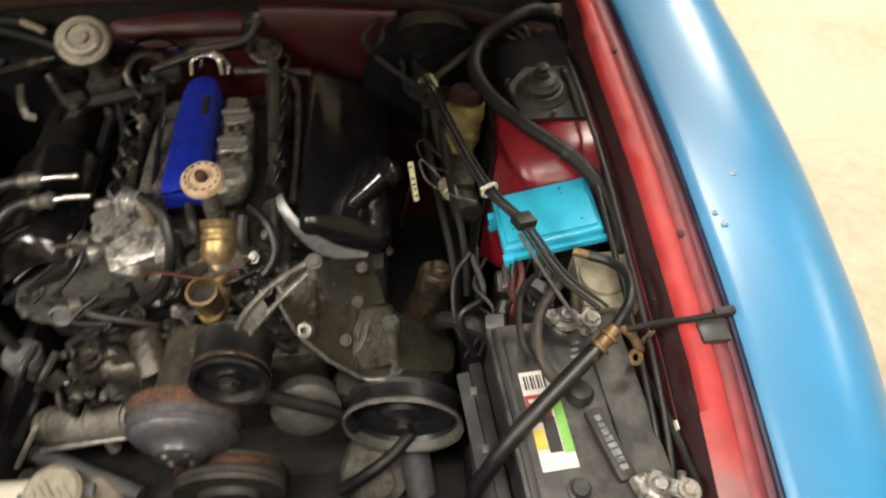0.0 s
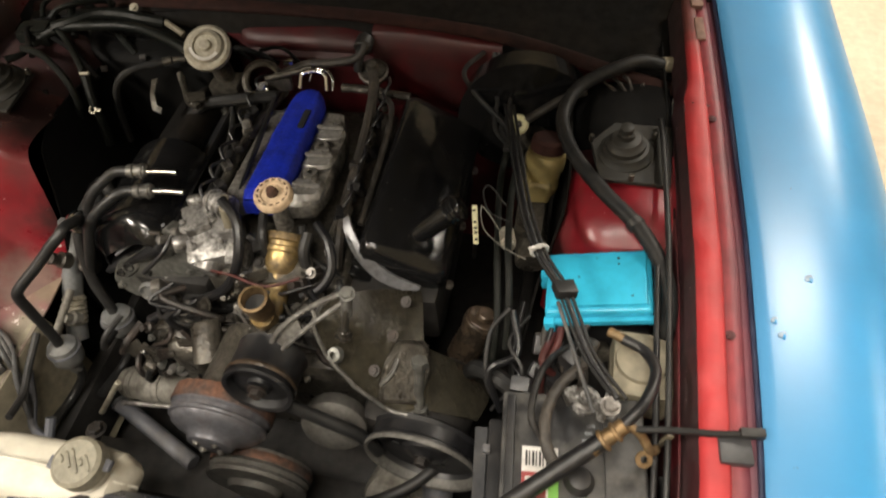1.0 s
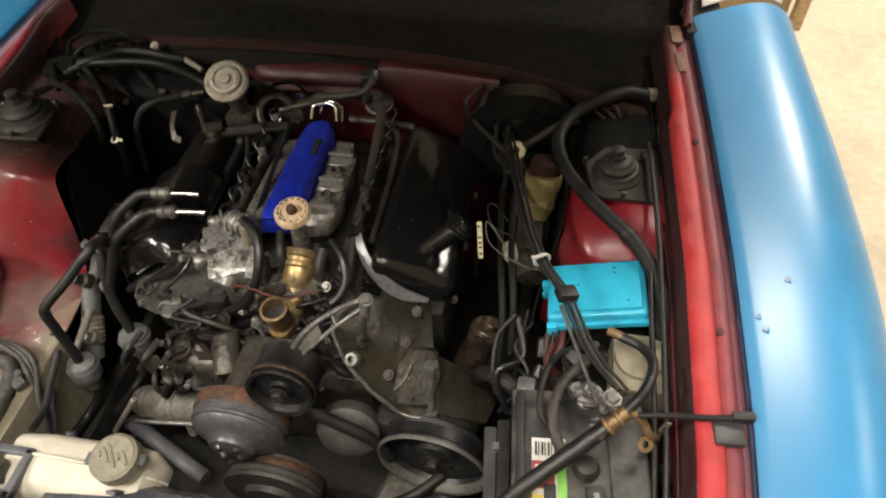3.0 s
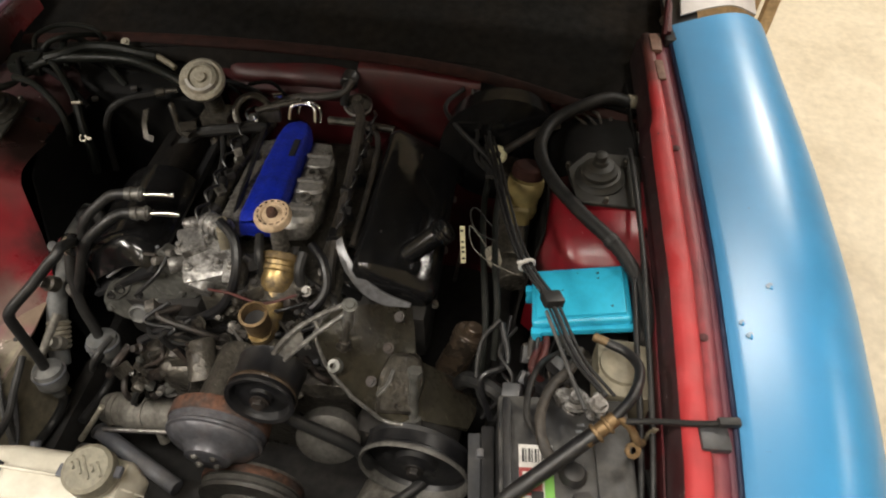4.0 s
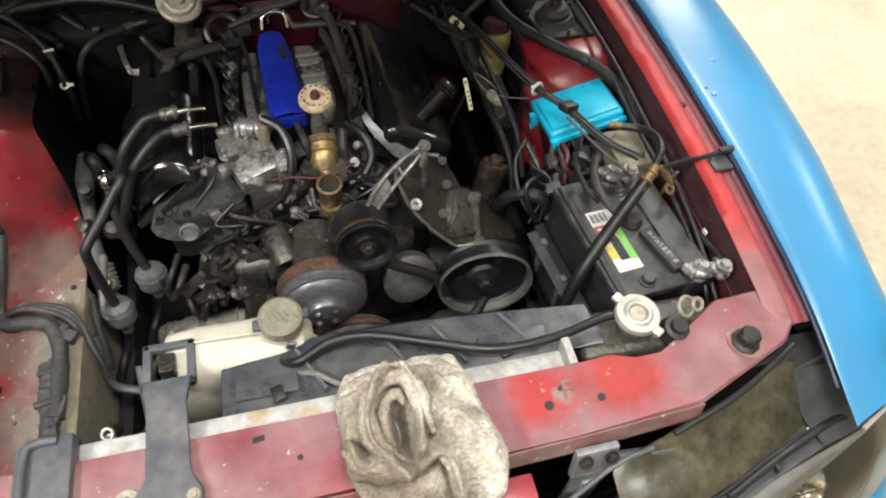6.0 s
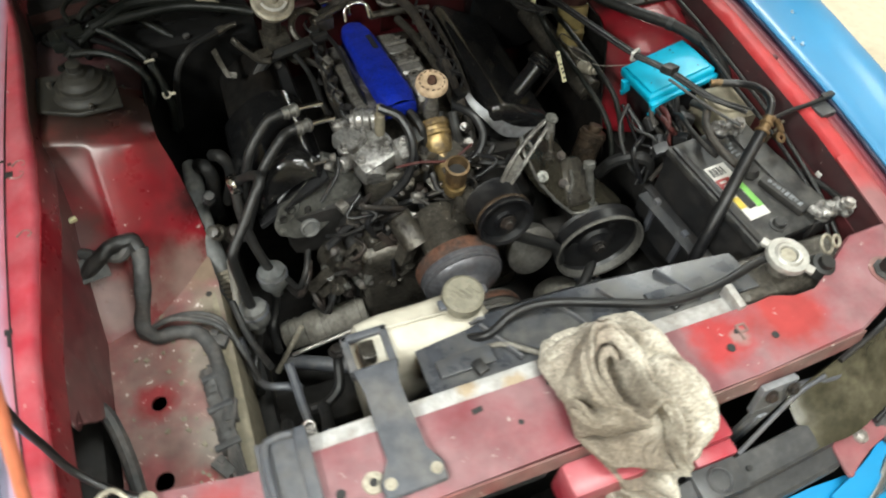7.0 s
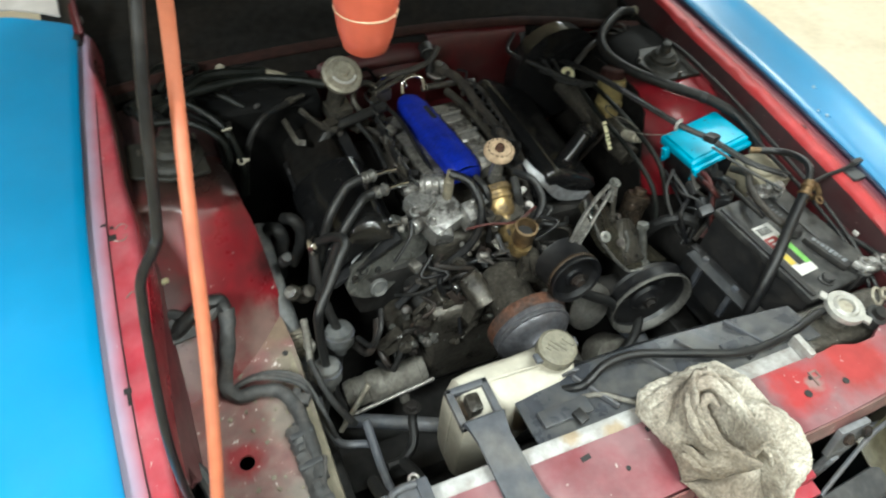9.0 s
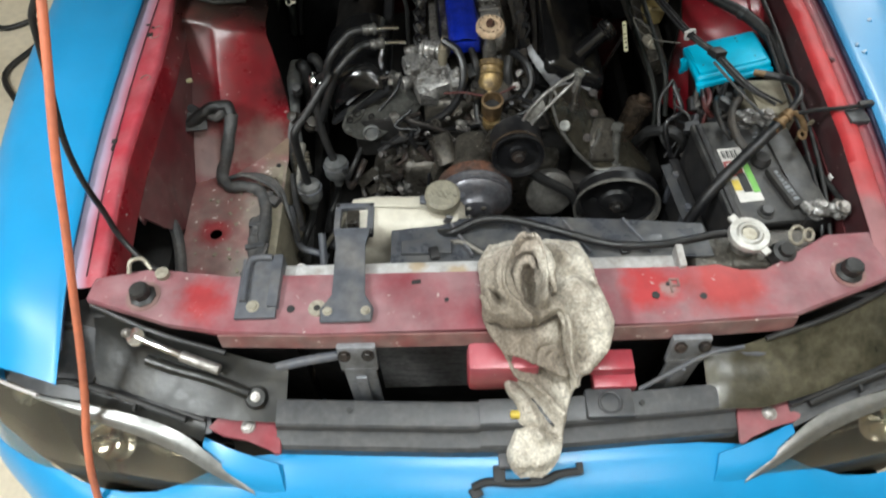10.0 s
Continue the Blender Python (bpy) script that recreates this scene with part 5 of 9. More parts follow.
part("tank_seam", tube([(-0.268, 0.187, 0.66), (-0.268, 0.187, 0.84), (-0.24, 0.189, 0.876), (-0.14, 0.19, 0.8745), (-0.06, 0.19, 0.857), (-0.034, 0.195, 0.82)], 0.0022, 6), WHITE_TANK, tank)
part("mounting_collar", merge(box(-0.285, -0.212, 0.125, 0.137, 0.868, 0.882), box(-0.285, -0.212, 0.185, 0.197, 0.868, 0.882), box(-0.285, -0.273, 0.125, 0.197, 0.868, 0.882), box(-0.224, -0.212, 0.125, 0.197, 0.868, 0.882)), GREY_PLASTIC, tank, "grey mounting frame")
part("clip", lumps(box(-0.262, -0.238, 0.145, 0.175, 0.862, 0.888, 0.005), 40, 0.003), CAST_DARK, tank)
part("stay", slab([(-0.292, -0.062), (-0.205, -0.062), (-0.203, -0.035), (-0.222, -0.012), (-0.226, 0.09), (-0.212, 0.13), (-0.285, 0.13), (-0.272, 0.09), (-0.272, -0.012), (-0.294, -0.035)], 0.888, 0.896, 0.003), GREY_PLASTIC, tank, "grey bracket bolted to the beam")
for x in (-0.28, -0.216):
    part("bolt", hex_bolt((x, -0.043, 0.896), (0, 0, 1), 0.006, 0.005), ZINC, tank)
relay = thing("bracket_box", "grey plastic bracket bolted on the red beam", "bracket", (-0.40, 0.0, 0.885))
rb = part("base", box(-0.438, -0.368, -0.05, 0.07, 0.885, 0.893, 0.003), GREY_PLASTIC, relay)
part("riser", tube([(-0.425, -0.02, 0.897), (-0.425, 0.055, 0.897), (-0.41, 0.068, 0.897), (-0.385, 0.068, 0.897)], 0.006), GREY_PLASTIC, relay)
part("back", box(-0.385, -0.366, -0.03, 0.075, 0.86, 0.898, 0.004), GREY_PLASTIC, relay)
part("bolt", hex_bolt((-0.408, -0.028, 0.893), (0, 0, 1), 0.008, 0.006), ZINC, relay)

# ---------------- battery ----------------
battery = thing("battery", "black car battery with red and green label", "battery", (0.56, 0.27, 0.63))
part("case", box(0.468, 0.652, 0.145, 0.405, 0.64, 0.835, 0.006), BLACK, battery)
part("lid", box(0.464, 0.656, 0.141, 0.409, 0.830, 0.848, 0.005), BATTERY_TOP, battery)
part("lid_ridge", box(0.470, 0.482, 0.148, 0.402, 0.846, 0.8535, 0.003), BLACK, battery)
lab = part("label", box(0.4925, 0.540, 0.194, 0.331, 0.8485, 0.8495, 0), WHITE_LABEL, battery, "white label with red, yellow and green fields")
part("red_field", box(0.4925, 0.524, 0.258, 0.297, 0.8498, 0.8504, 0), RED_LABEL, lab)
for x0, x1, y0 in ((0.497, 0.512, 0.286), (0.500, 0.519, 0.276), (0.497, 0.510, 0.266)):
    part("word_bar", box(x0, x1, y0, y0 + 0.005, 0.8506, 0.8510, 0), WHITE_LABEL, lab)
part("green_field", box(0.527, 0.540, 0.214, 0.292, 0.8498, 0.8504, 0), GREEN_LABEL, lab)
part("yellow_field", box(0.4925, 0.507, 0.222, 0.249, 0.8498, 0.8504, 0), YELLOW, lab)
part("dark_field", box(0.508, 0.525, 0.216, 0.264, 0.8506, 0.8511, 0), INK, lab)
for i in range(7):
    part("bar", box(0.497 + i * 0.0045, 0.497 + i * 0.0045 + (0.0016 if i % 2 else 0.0028), 0.305, 0.325, 0.8498, 0.8504, 0), INK, lab)
part("right_step", box(0.600, 0.652, 0.150, 0.400, 0.846, 0.8535, 0.002), BATTERY_TOP, battery)
pad = part("handle_pad", obox((0.584, 0.214, 0.856), 0.026, 0.100, 0.016, 0, 0, 11, 0.007), BLACK, battery, "black rounded carry pad")
for k in range(8):
    part("print_bar", obox((0.584 - 0.0019 * (k - 3.5), 0.214 + 0.0095 * (k - 3.5), 0.8642), 0.0095 + 0.002 * math.sin(7 * k), 0.0072 + 0.0012 * math.sin(4 * k), 0.0008, 0, 0, 11 + 6 * math.sin(3 * k), 0), FADED_PRINT, pad, "worn pale print bar")
for k in range(4):
    part("print_bar", obox((0.582 + 0.003 * math.sin(5 * k), 0.335 + 0.010 * k, 0.8490), 0.012 + 0.003 * math.sin(2 * k), 0.0042, 0.0006, 0, 0, 8, 0), FADED_PRINT, battery, "worn pale print bar")
part("vent_plug", lathe([(0, 0.012), (0.010, 0.012), (0.012, 0.009), (0.012, 0.004), (0.016, 0.003), (0.016, 0), (0, 0)], (0.532, 0.166, 0.848), (0, 0, 1), 18), BATTERY_TOP, battery)
part("knob", lathe([(0, 0.022), (0.014, 0.018), (0.020, 0.006), (0.018, 0), (0, 0)], (0.566, 0.288, 0.849), (0, 0, 1), 18), BLACK, battery)
part("front_lip", box(0.60, 0.655, 0.138, 0.147, 0.80, 0.85, 0.003), BLACK, battery)
for (x, y), mt in (((0.575, 0.395), CAST_BRIGHT), ((0.622, 0.150), CAST_BRIGHT)):
    tm = part("terminal", lathe([(0, 0.030), (0.008, 0.030), (0.009, 0), (0.016, -0.002), (0.016, -0.006), (0, -0.006)], (x, y, 0.854), (0, 0, 1), 16), mt, battery, "bright lead post")
    part("clamp", lumps(merge(loop_ring((x, y, 0.868), (0, 0.1, 1), 0.014, 0.007, 20, 8), obox((x + 0.026, y - 0.012, 0.868), 0.034, 0.020, 0.018, 0, 0, -30, 0.004), rod((x + 0.018, y - 0.03, 0.870), (x + 0.034, y + 0.012, 0.870), 0.006), rod((x + 0.030, y - 0.014, 0.866), (x + 0.030, y - 0.014, 0.892), 0.0065), obox((x - 0.018, y + 0.004, 0.868), 0.022, 0.026, 0.014, 0, 12, 20, 0.004)), 60, 0.0025), mt, tm, "grey corroded lead clamp")
    part("clamp_nut", hex_bolt((x + 0.030, y - 0.014, 0.884), (0.1, 0, 1), 0.010, 0.010), STEEL, tm)
tray = part("tray", merge(box(0.445, 0.466, 0.14, 0.41, 0.60, 0.74, 0.004), box(0.445, 0.66, 0.13, 0.42, 0.59, 0.64, 0.004)), BLACK, battery, "dusty black battery tray")
for i in range(3):
    part("tray_rib", obox((0.443, 0.18 + i * 0.09, 0.70), 0.012, 0.014, 0.10), GREY_PLASTIC, tray)
part("tray_edge", lumps(obox((0.437, 0.27, 0.735), 0.022, 0.25, 0.010, 0, -30), 30, 0.006), BLACK_TRIM, tray, "dusty bent tray flange")

# the battery sits slightly askew in its bay
battery.matrix_basis = Matrix.Translation((0.462, 0.142, 0)) @ Matrix.Rotation(radians(5.2), 4, "Z") @ Matrix.Translation((-0.462, -0.142, 0)) @ battery.matrix_basis
cable = thing("battery_cable", "thick black battery cable with brass sleeve", "cable", (0.55, 0.32, 0.86))
part("sheath", tube([(0.395, 0.19, 0.70), (0.412, 0.208, 0.775), (0.435, 0.226, 0.828), (0.468, 0.252, 0.864), (0.52, 0.292, 0.892), (0.571, 0.329, 0.922)], 0.0115, 12), RUBBER_SHINE, cable)
slv = part("sleeve", merge(rod((0.558, 0.318, 0.914), (0.595, 0.348, 0.937), 0.0105, 16), rod((0.570, 0.328, 0.9215), (0.574, 0.331, 0.924), 0.0145, 16), rod((0.583, 0.338, 0.9295), (0.587, 0.341, 0.932), 0.0135, 16)), COPPER, cable, "corroded brass sleeve")
part("loop", tube([(0.592, 0.346, 0.935), (0.618, 0.38, 0.945), (0.632, 0.43, 0.93), (0.620, 0.465, 0.915), (0.592, 0.482, 0.91)], 0.0075), RUBBER_SHINE, cable)
part("loop_end", rod((0.594, 0.481, 0.911), (0.572, 0.492, 0.908), 0.007, 12), COPPER, cable)
part("branch", tube([(0.595, 0.348, 0.937), (0.615, 0.345, 0.925), (0.632, 0.335, 0.90), (0.645, 0.35, 0.87)], 0.006), COPPER, cable, "frayed copper strands")
part("lug", lathe([(0.005, 0), (0.011, 0), (0.011, 0.003), (0.005, 0.003)], (0.625, 0.325, 0.895), (0.2, -0.5, 0.8), 18), COPPER, cable)
part("lead", lumps(tube([(0.530, 0.306, 0.866), (0.514, 0.312, 0.880), (0.502, 0.336, 0.888), (0.502, 0.372, 0.890), (0.516, 0.412, 0.888), (0.543, 0.447, 0.884), (0.56, 0.50, 0.85)], 0.0078), 60, 0.0018), TAPE, cable, "taped lead")
part("lead", tube([(0.50, 0.34, 0.87), (0.482, 0.36, 0.885), (0.484, 0.41, 0.88), (0.50, 0.46, 0.865), (0.53, 0.51, 0.82)], 0.005), LOOM, cable)
part("lead", tube([(0.645, 0.155, 0.866), (0.665, 0.15, 0.87), (0.672, 0.18, 0.86), (0.668, 0.25, 0.845), (0.662, 0.33, 0.82)], 0.006), RUBBER, cable)
rodt = thing("hold_down_rod", "black hold-down rod resting on the red rail", "rod", (0.68, 0.35, 0.94))
part("shaft", tube([(0.60, 0.345, 0.932), (0.65, 0.352, 0.934), (0.70, 0.357, 0.932), (0.752, 0.364, 0.934)], 0.0045, 8), LOOM, rodt)
part("pad", obox((0.728, 0.345, 0.918), 0.04, 0.035, 0.014, 0, 3, 5, 0.004), BLACK_TRIM, rodt, "black rubber pad")
part("tip", obox((0.745, 0.364, 0.934), 0.03, 0.012, 0.012, 0, 0, 6), RUBBER, rodt)
strap = thing("upright_strap", "small cream strap beside the battery", "strap", (0.65, 0.36, 0.80))
part("strap_body", obox((0.654, 0.365, 0.855), 0.010, 0.004, 0.085, 6, 5), BEIGE, strap)

# ---------------- fuse box ----------------
fuse = thing("fuse_box", "black fuse box with bright cyan painted lid", "fuse box", (0.56, 0.60, 0.72))
LID = pose(0.560, 0.605, 0.862, -4.5, -13, 3)
part("base", moved(box(-0.07, 0.07, -0.048, 0.05, -0.14, -0.018, 0.006), LID), BLACK, fuse)
lid = part("lid", merge(moved(box(-0.082, 0.078, -0.058, 0.060, -0.024, 0.0, 0.008, 3), LID), moved(box(-0.074, 0.070, -0.050, 0.052, -0.004, 0.006, 0.005, 2), LID)), CYAN, fuse, "cyan painted lid with chips")
part("front_lip", moved(box(-0.084, 0.080, -0.066, -0.056, -0.026, -0.014, 0.003), LID), CYAN, lid)
for x, y in ((-0.078, -0.062), (-0.088, 0.03)):
    part("latch", moved(merge(box(x - 0.006, x + 0.010, y - 0.008, y + 0.006, -0.042, -0.012, 0.002), box(x - 0.010, x + 0.002, y - 0.004, y + 0.004, -0.05, -0.038, 0.002)), LID), CYAN, lid)
random.seed(5)
for i in range(6):
    part("chip", moved(lathe([(0, 0), (random.uniform(0.001, 0.0028), 0), (0.0008, 0.0008), (0, 0.0008)], (random.uniform(-0.06, 0.06), random.uniform(-0.045, 0.045), 0.006), (0, 0, 1), 7), LID), INK, lid, "dark paint chip")

# ---------------- brake fluid, looms, strut side ----------------
brake = thing("brake_reservoir", "amber brake fluid reservoir with black cap", "reservoir", (0.44, 0.84, 0.74))
part("tank", lathe([(0, 0), (0.022, 0), (0.028, 0.006), (0.030, 0.016), (0.0315, 0.018), (0.0315, 0.024), (0.030, 0.026), (0.031, 0.050), (0.0345, 0.056), (0.0345, 0.078), (0.033, 0.086), (0, 0.088)], (0.448, 0.826, 0.796), (0.075, 0.30, 1), 26), AMBER, brake)
part("cap", lathe([(0, 0.022), (0.024, 0.022), (0.029, 0.018), (0.031, 0), (0, 0)], (0.4545, 0.855, 0.880), (0.075, 0.3, 1), 24), BROWN_GRIME, brake, "grimy black cap")
part("side_chamber", lumps(box(0.425, 0.470, 0.80, 0.86, 0.79, 0.84, 0.012, 3), 20, 0.002), AMBER, brake)
mc = part("master_cylinder", merge(rod((0.45, 0.70, 0.745), (0.42, 1.0, 0.77), 0.028, 18), obox((0.438, 0.80, 0.77), 0.05, 0.13, 0.04)), CAST_DARK, brake, "dirty metal master cylinder")
part("booster", lathe([(0, -0.06), (0.09, -0.055), (0.13, -0.02), (0.135, 0.03), (0, 0.05)], (0.40, 1.04, 0.79), (0.05, -1, 0.05), 36), BLACK_GLOSS, brake, "black vacuum booster")
part("cable_washer", merge(lathe([(0.006, 0), (0.019, 0), (0.020, 0.004), (0.017, 0.009), (0.008, 0.009), (0.006, 0)], (0.393, 0.954, 0.833), (-0.1, -0.65, 0.8), 20)), DIPTAG, brake, "cream ring")
part("cable_stem", tube([(0.393, 0.954, 0.833), (0.43, 0.97, 0.855), (0.47, 0.99, 0.875), (0.51, 1.01, 0.88)], 0.008), TAPE, brake)

loom = thing("wiring_loom", "thick black split loom arching over the strut tower", "cable loom", (0.55, 0.80, 0.92))
part("conduit", tube([(0.645, 1.064, 0.912), (0.60, 1.058, 0.920), (0.545, 1.025, 0.918), (0.495, 0.985, 0.908), (0.474, 0.925, 0.903), (0.481, 0.870, 0.902), (0.508, 0.81, 0.903), (0.556, 0.745, 0.903), (0.612, 0.682, 0.901), (0.650, 0.615, 0.890), (0.662, 0.55, 0.87), (0.660, 0.525, 0.83)], 0.0125, 12, 12, 0.03), LOOM, loom)
part("end_sleeve", rod((0.640, 1.062, 0.914), (0.664, 1.072, 0.908), 0.0140), BEIGE, loom)
part("band", rod((0.600, 0.697, 0.9015), (0.609, 0.686, 0.901), 0.0142, 14), RUBBER, loom)
strip = thing("weather_cable", "black cable running along the red rail", "cable", (0.66, 0.6, 0.9))
part("strip", tube([(inner_x(y) - 0.098, y, inner_z(y) - dz) for y, dz in ((0.905, 0.052), (0.86, 0.044), (0.8, 0.04), (0.65, 0.04), (0.5, 0.045), (0.38, 0.05), (0.28, 0.06), (0.2, 0.07), (0.13, 0.09))], 0.0045), RUBBER, strip)
part("strip", tube([(inner_x(y) - 0.112, y, inner_z(y) - dz) for y, dz in ((0.62, 0.055), (0.5, 0.06), (0.38, 0.06), (0.25, 0.065), (0.16, 0.08), (0.11, 0.12))], 0.0045), RUBBER_SHINE, strip)

wires = thing("hood_wires", "bundle of black wires lying over the cyan lid", "wire", (0.5, 0.55, 0.91))
for k, (dx, r) in enumerate(((0.0, 0.0042), (0.009, 0.0026), (-0.008, 0.0022))):
    part("wire", tube([(0.372 + dx, 0.96, 0.875), (0.395 + dx, 0.85, 0.90), (0.43 + dx, 0.70, 0.915), (0.464 + dx, 0.608, 0.915), (0.505 + dx, 0.546, 0.912), (0.546 + dx, 0.455, 0.908), (0.588 + dx * 1.2, 0.392, 0.912 + 0.004 * k)], r), LOOM if k else RUBBER_SHINE, wires)
part("clip", obox((0.507, 0.546, 0.916), 0.032, 0.026, 0.016, -10, 12, 20), RUBBER, wires, "black clip")
part("cable_tie", merge(loop_ring((0.464, 0.61, 0.914), (0.4, -0.9, 0), 0.0125, 0.003, 18, 6), obox((0.457, 0.606, 0.925), 0.02, 0.006, 0.005, 0, 0, 20)), WHITE_LABEL, wires, "white cable tie")
part("grey_wire", tube([(0.50, 0.53, 0.905), (0.535, 0.44, 0.90), (0.56, 0.37, 0.905)], 0.003), DUSTY_HOSE, wires)
part("thin_wire", tube([(0.40, 0.66, 0.88), (0.375, 0.685, 0.895), (0.362, 0.70, 0.89), (0.372, 0.66, 0.885), (0.405, 0.63, 0.885), (0.445, 0.60, 0.90)], 0.0009), DUSTY_ALU, wires)
part("thin_wire", tube([(0.40, 0.72, 0.875), (0.37, 0.745, 0.89), (0.36, 0.735, 0.885), (0.375, 0.70, 0.88), (0.41, 0.69, 0.87)], 0.0014), LOOM, wires)

horn = thing("beige_solenoid_box", "dirty beige box with round cover beside the battery", "box", (0.62, 0.48, 0.80))
part("box_body", box(0.588, 0.672, 0.428, 0.530, 0.78, 0.852, 0.006), BEIGE, horn)
part("round_cover", lathe([(0, 0.010), (0.030, 0.010), (0.036, 0.007), (0.037, 0), (0, 0)], (0.627, 0.484, 0.852), (0, 0, 1), 26), BEIGE, horn)

# ---------------- rag ----------------
rag = thing("rag", "stained cream terry rag crumpled over the red beam", "rag", (0.09, -0.03, 0.88))
# along the drape: y, z, half width, middle x
drape = [(0.074, 0.884, 0.070, 0.090), (0.082, 0.905, 0.084, 0.080), (0.066, 0.928, 0.092, 0.076), (0.035, 0.943, 0.098, 0.075), (0.0, 0.948, 0.100, 0.076), (-0.05, 0.942, 0.108, 0.080), (-0.090, 0.922, 0.108, 0.084), (-0.112, 0.885, 0.094, 0.094), (-0.128, 0.845, 0.074, 0.091), (-0.150, 0.815, 0.063, 0.076), (-0.180, 0.803, 0.046, 0.077), (-0.215, 0.797, 0.042, 0.070), (-0.250, 0.785, 0.044, 0.060), (-0.274, 0.768, 0.036, 0.054), (-0.284, 0.752, 0.020, 0.052)]
# folds as lines of (x, length along), with width and height
FOLDS = [([(0.052, 0.200), (0.024, 0.180), (0.012, 0.142), (0.026, 0.107), (0.054, 0.088), (0.075, 0.098), (0.081, 0.142), (0.072, 0.184)], 0.0085, 0.030),
         ([(0.038, 0.184), (0.031, 0.145), (0.040, 0.120), (0.054, 0.112)], 0.0045, 0.010),
         ([(0.055, 0.126), (0.053, 0.174)], 0.0085, -0.040),
         ([(0.070, 0.184), (0.096, 0.184), (0.109, 0.209), (0.119, 0.262), (0.126, 0.311), (0.140, 0.350)], 0.0085, 0.020),
         ([(0.100, 0.222), (0.110, 0.262), (0.117, 0.311), (0.128, 0.345)], 0.006, -0.016),
         ([(-0.022, 0.150), (-0.002, 0.184), (0.045, 0.207), (0.088, 0.198)], 0.011, 0.018),
         ([(-0.030, 0.208), (0.014, 0.228), (0.058, 0.229), (0.098, 0.206)], 0.006, -0.022),
         ([(-0.014, 0.150), (0.004, 0.165), (0.012, 0.175)], 0.005, -0.014),
         ([(-0.012, 0.238), (0.030, 0.262), (0.076, 0.290), (0.114, 0.318)], 0.009, 0.013),
         ([(0.014, 0.268), (0.060, 0.304), (0.108, 0.342)], 0.005, -0.011),
         ([(0.010, 0.284), (0.058, 0.330), (0.104, 0.392)], 0.009, 0.018),
         ([(0.000, 0.304), (0.050, 0.350), (0.094, 0.410)], 0.006, -0.012),
         ([(0.003, 0.118), (0.030, 0.090), (0.060, 0.076)], 0.012, 0.009),
         ([(-0.010, 0.112), (0.016, 0.090), (0.036, 0.074)], 0.005, -0.010),
         ([(0.095, 0.080), (0.115, 0.096), (0.145, 0.108)], 0.014, 0.008),
         ([(0.090, 0.104), (0.094, 0.145), (0.090, 0.174)], 0.006, -0.018),
         ([(0.110, 0.130), (0.140, 0.126), (0.165, 0.145)], 0.006, -0.014),
         ([(0.125, 0.160), (0.160, 0.190), (0.172, 0.250), (0.145, 0.300)], 0.022, 0.014),
         ([(0.012, 0.343), (0.040, 0.362), (0.070, 0.425)], 0.012, 0.014),
         ([(0.020, 0.404), (0.060, 0.408), (0.098, 0.428)], 0.006, -0.016),
         ([(0.022, 0.453), (0.060, 0.464), (0.095, 0.446)], 0.014, 0.012)]
N_U, N_V = 230, 130
line = spline([d[:3] for d in drape], 20)
mids = spline([(d[3], 0, 0) for d in drape], 20)
arc = [0.0]
for a, b in zip(line, line[1:]):
    arc.append(arc[-1] + math.hypot(b[0] - a[0], b[1] - a[1]))
stations = np.linspace(0, arc[-1], N_U)
prof_y = np.interp(stations, arc, [p[0] for p in line])
prof_z = np.interp(stations, arc, [p[1] for p in line])
prof_w = np.interp(stations, arc, [p[2] for p in line])
prof_x = np.interp(stations, arc, [p.x for p in mids])
SS, VV = np.meshgrid(stations, np.linspace(-1, 1, N_V), indexing="ij")
wob = np.array([[noise.noise(Vector((3.0 if v > 0 else 9.0, s_ * 14, 0.5))) * 0.07 + noise.noise(Vector((3.0 if v > 0 else 9.0, s_ * 60, 4.5))) * 0.025 for v in (-1, 1)] for s_ in stations])
edge = 1 + np.where(VV > 0, wob[:, 1:2], wob[:, 0:1]) * np.abs(VV)
XX = prof_x[:, None] + prof_w[:, None] * VV * edge
warp = np.array([[noise.noise_vector(Vector((x * 28, s_ * 28, 21.0))) for x in row_x] for row_x, s_ in zip(XX, stations)])
small = np.array([[noise.noise(Vector((x * 75, s_ * 75, 7.0))) * 0.0022 + noise.noise(Vector((x * 260, s_ * 260, 2.0))) * 0.0012 for x in row_x] for row_x, s_ in zip(XX, stations)])
# ridged wrinkles with sharp valleys
wrinkle = np.array([[abs(noise.noise(Vector((x * 30 + s_ * 18, s_ * 34 - x * 12, 40.0)))) for x in row_x] for row_x, s_ in zip(XX, stations)])
FX, FS = XX + warp[:, :, 0] * 0.005, SS + warp[:, :, 1] * 0.005
lift = small * 0.8 + np.minimum(wrinkle, 0.35) * 0.010 - 0.002
for pts, wd, ht in FOLDS:
    pts = [tuple(p)[:2] for p in spline([(a, b, 0) for a, b in pts], 5)]
    best = np.full(FX.shape, 9.0)
    for (x0, s0), (x1, s1) in zip(pts, pts[1:]):
        dx, ds = x1 - x0, s1 - s0
        t = np.clip(((FX - x0) * dx + (FS - s0) * ds) / (dx * dx + ds * ds + 1e-9), 0, 1)
        best = np.minimum(best, np.hypot(FX - x0 - t * dx, FS - s0 - t * ds))
    lift += 1.4 * ht * np.exp(-(best / wd) ** 2) if ht > 0 else 1.5 * ht * np.exp(-best / wd)
rg = bmesh.new()
grid, belly = [], []
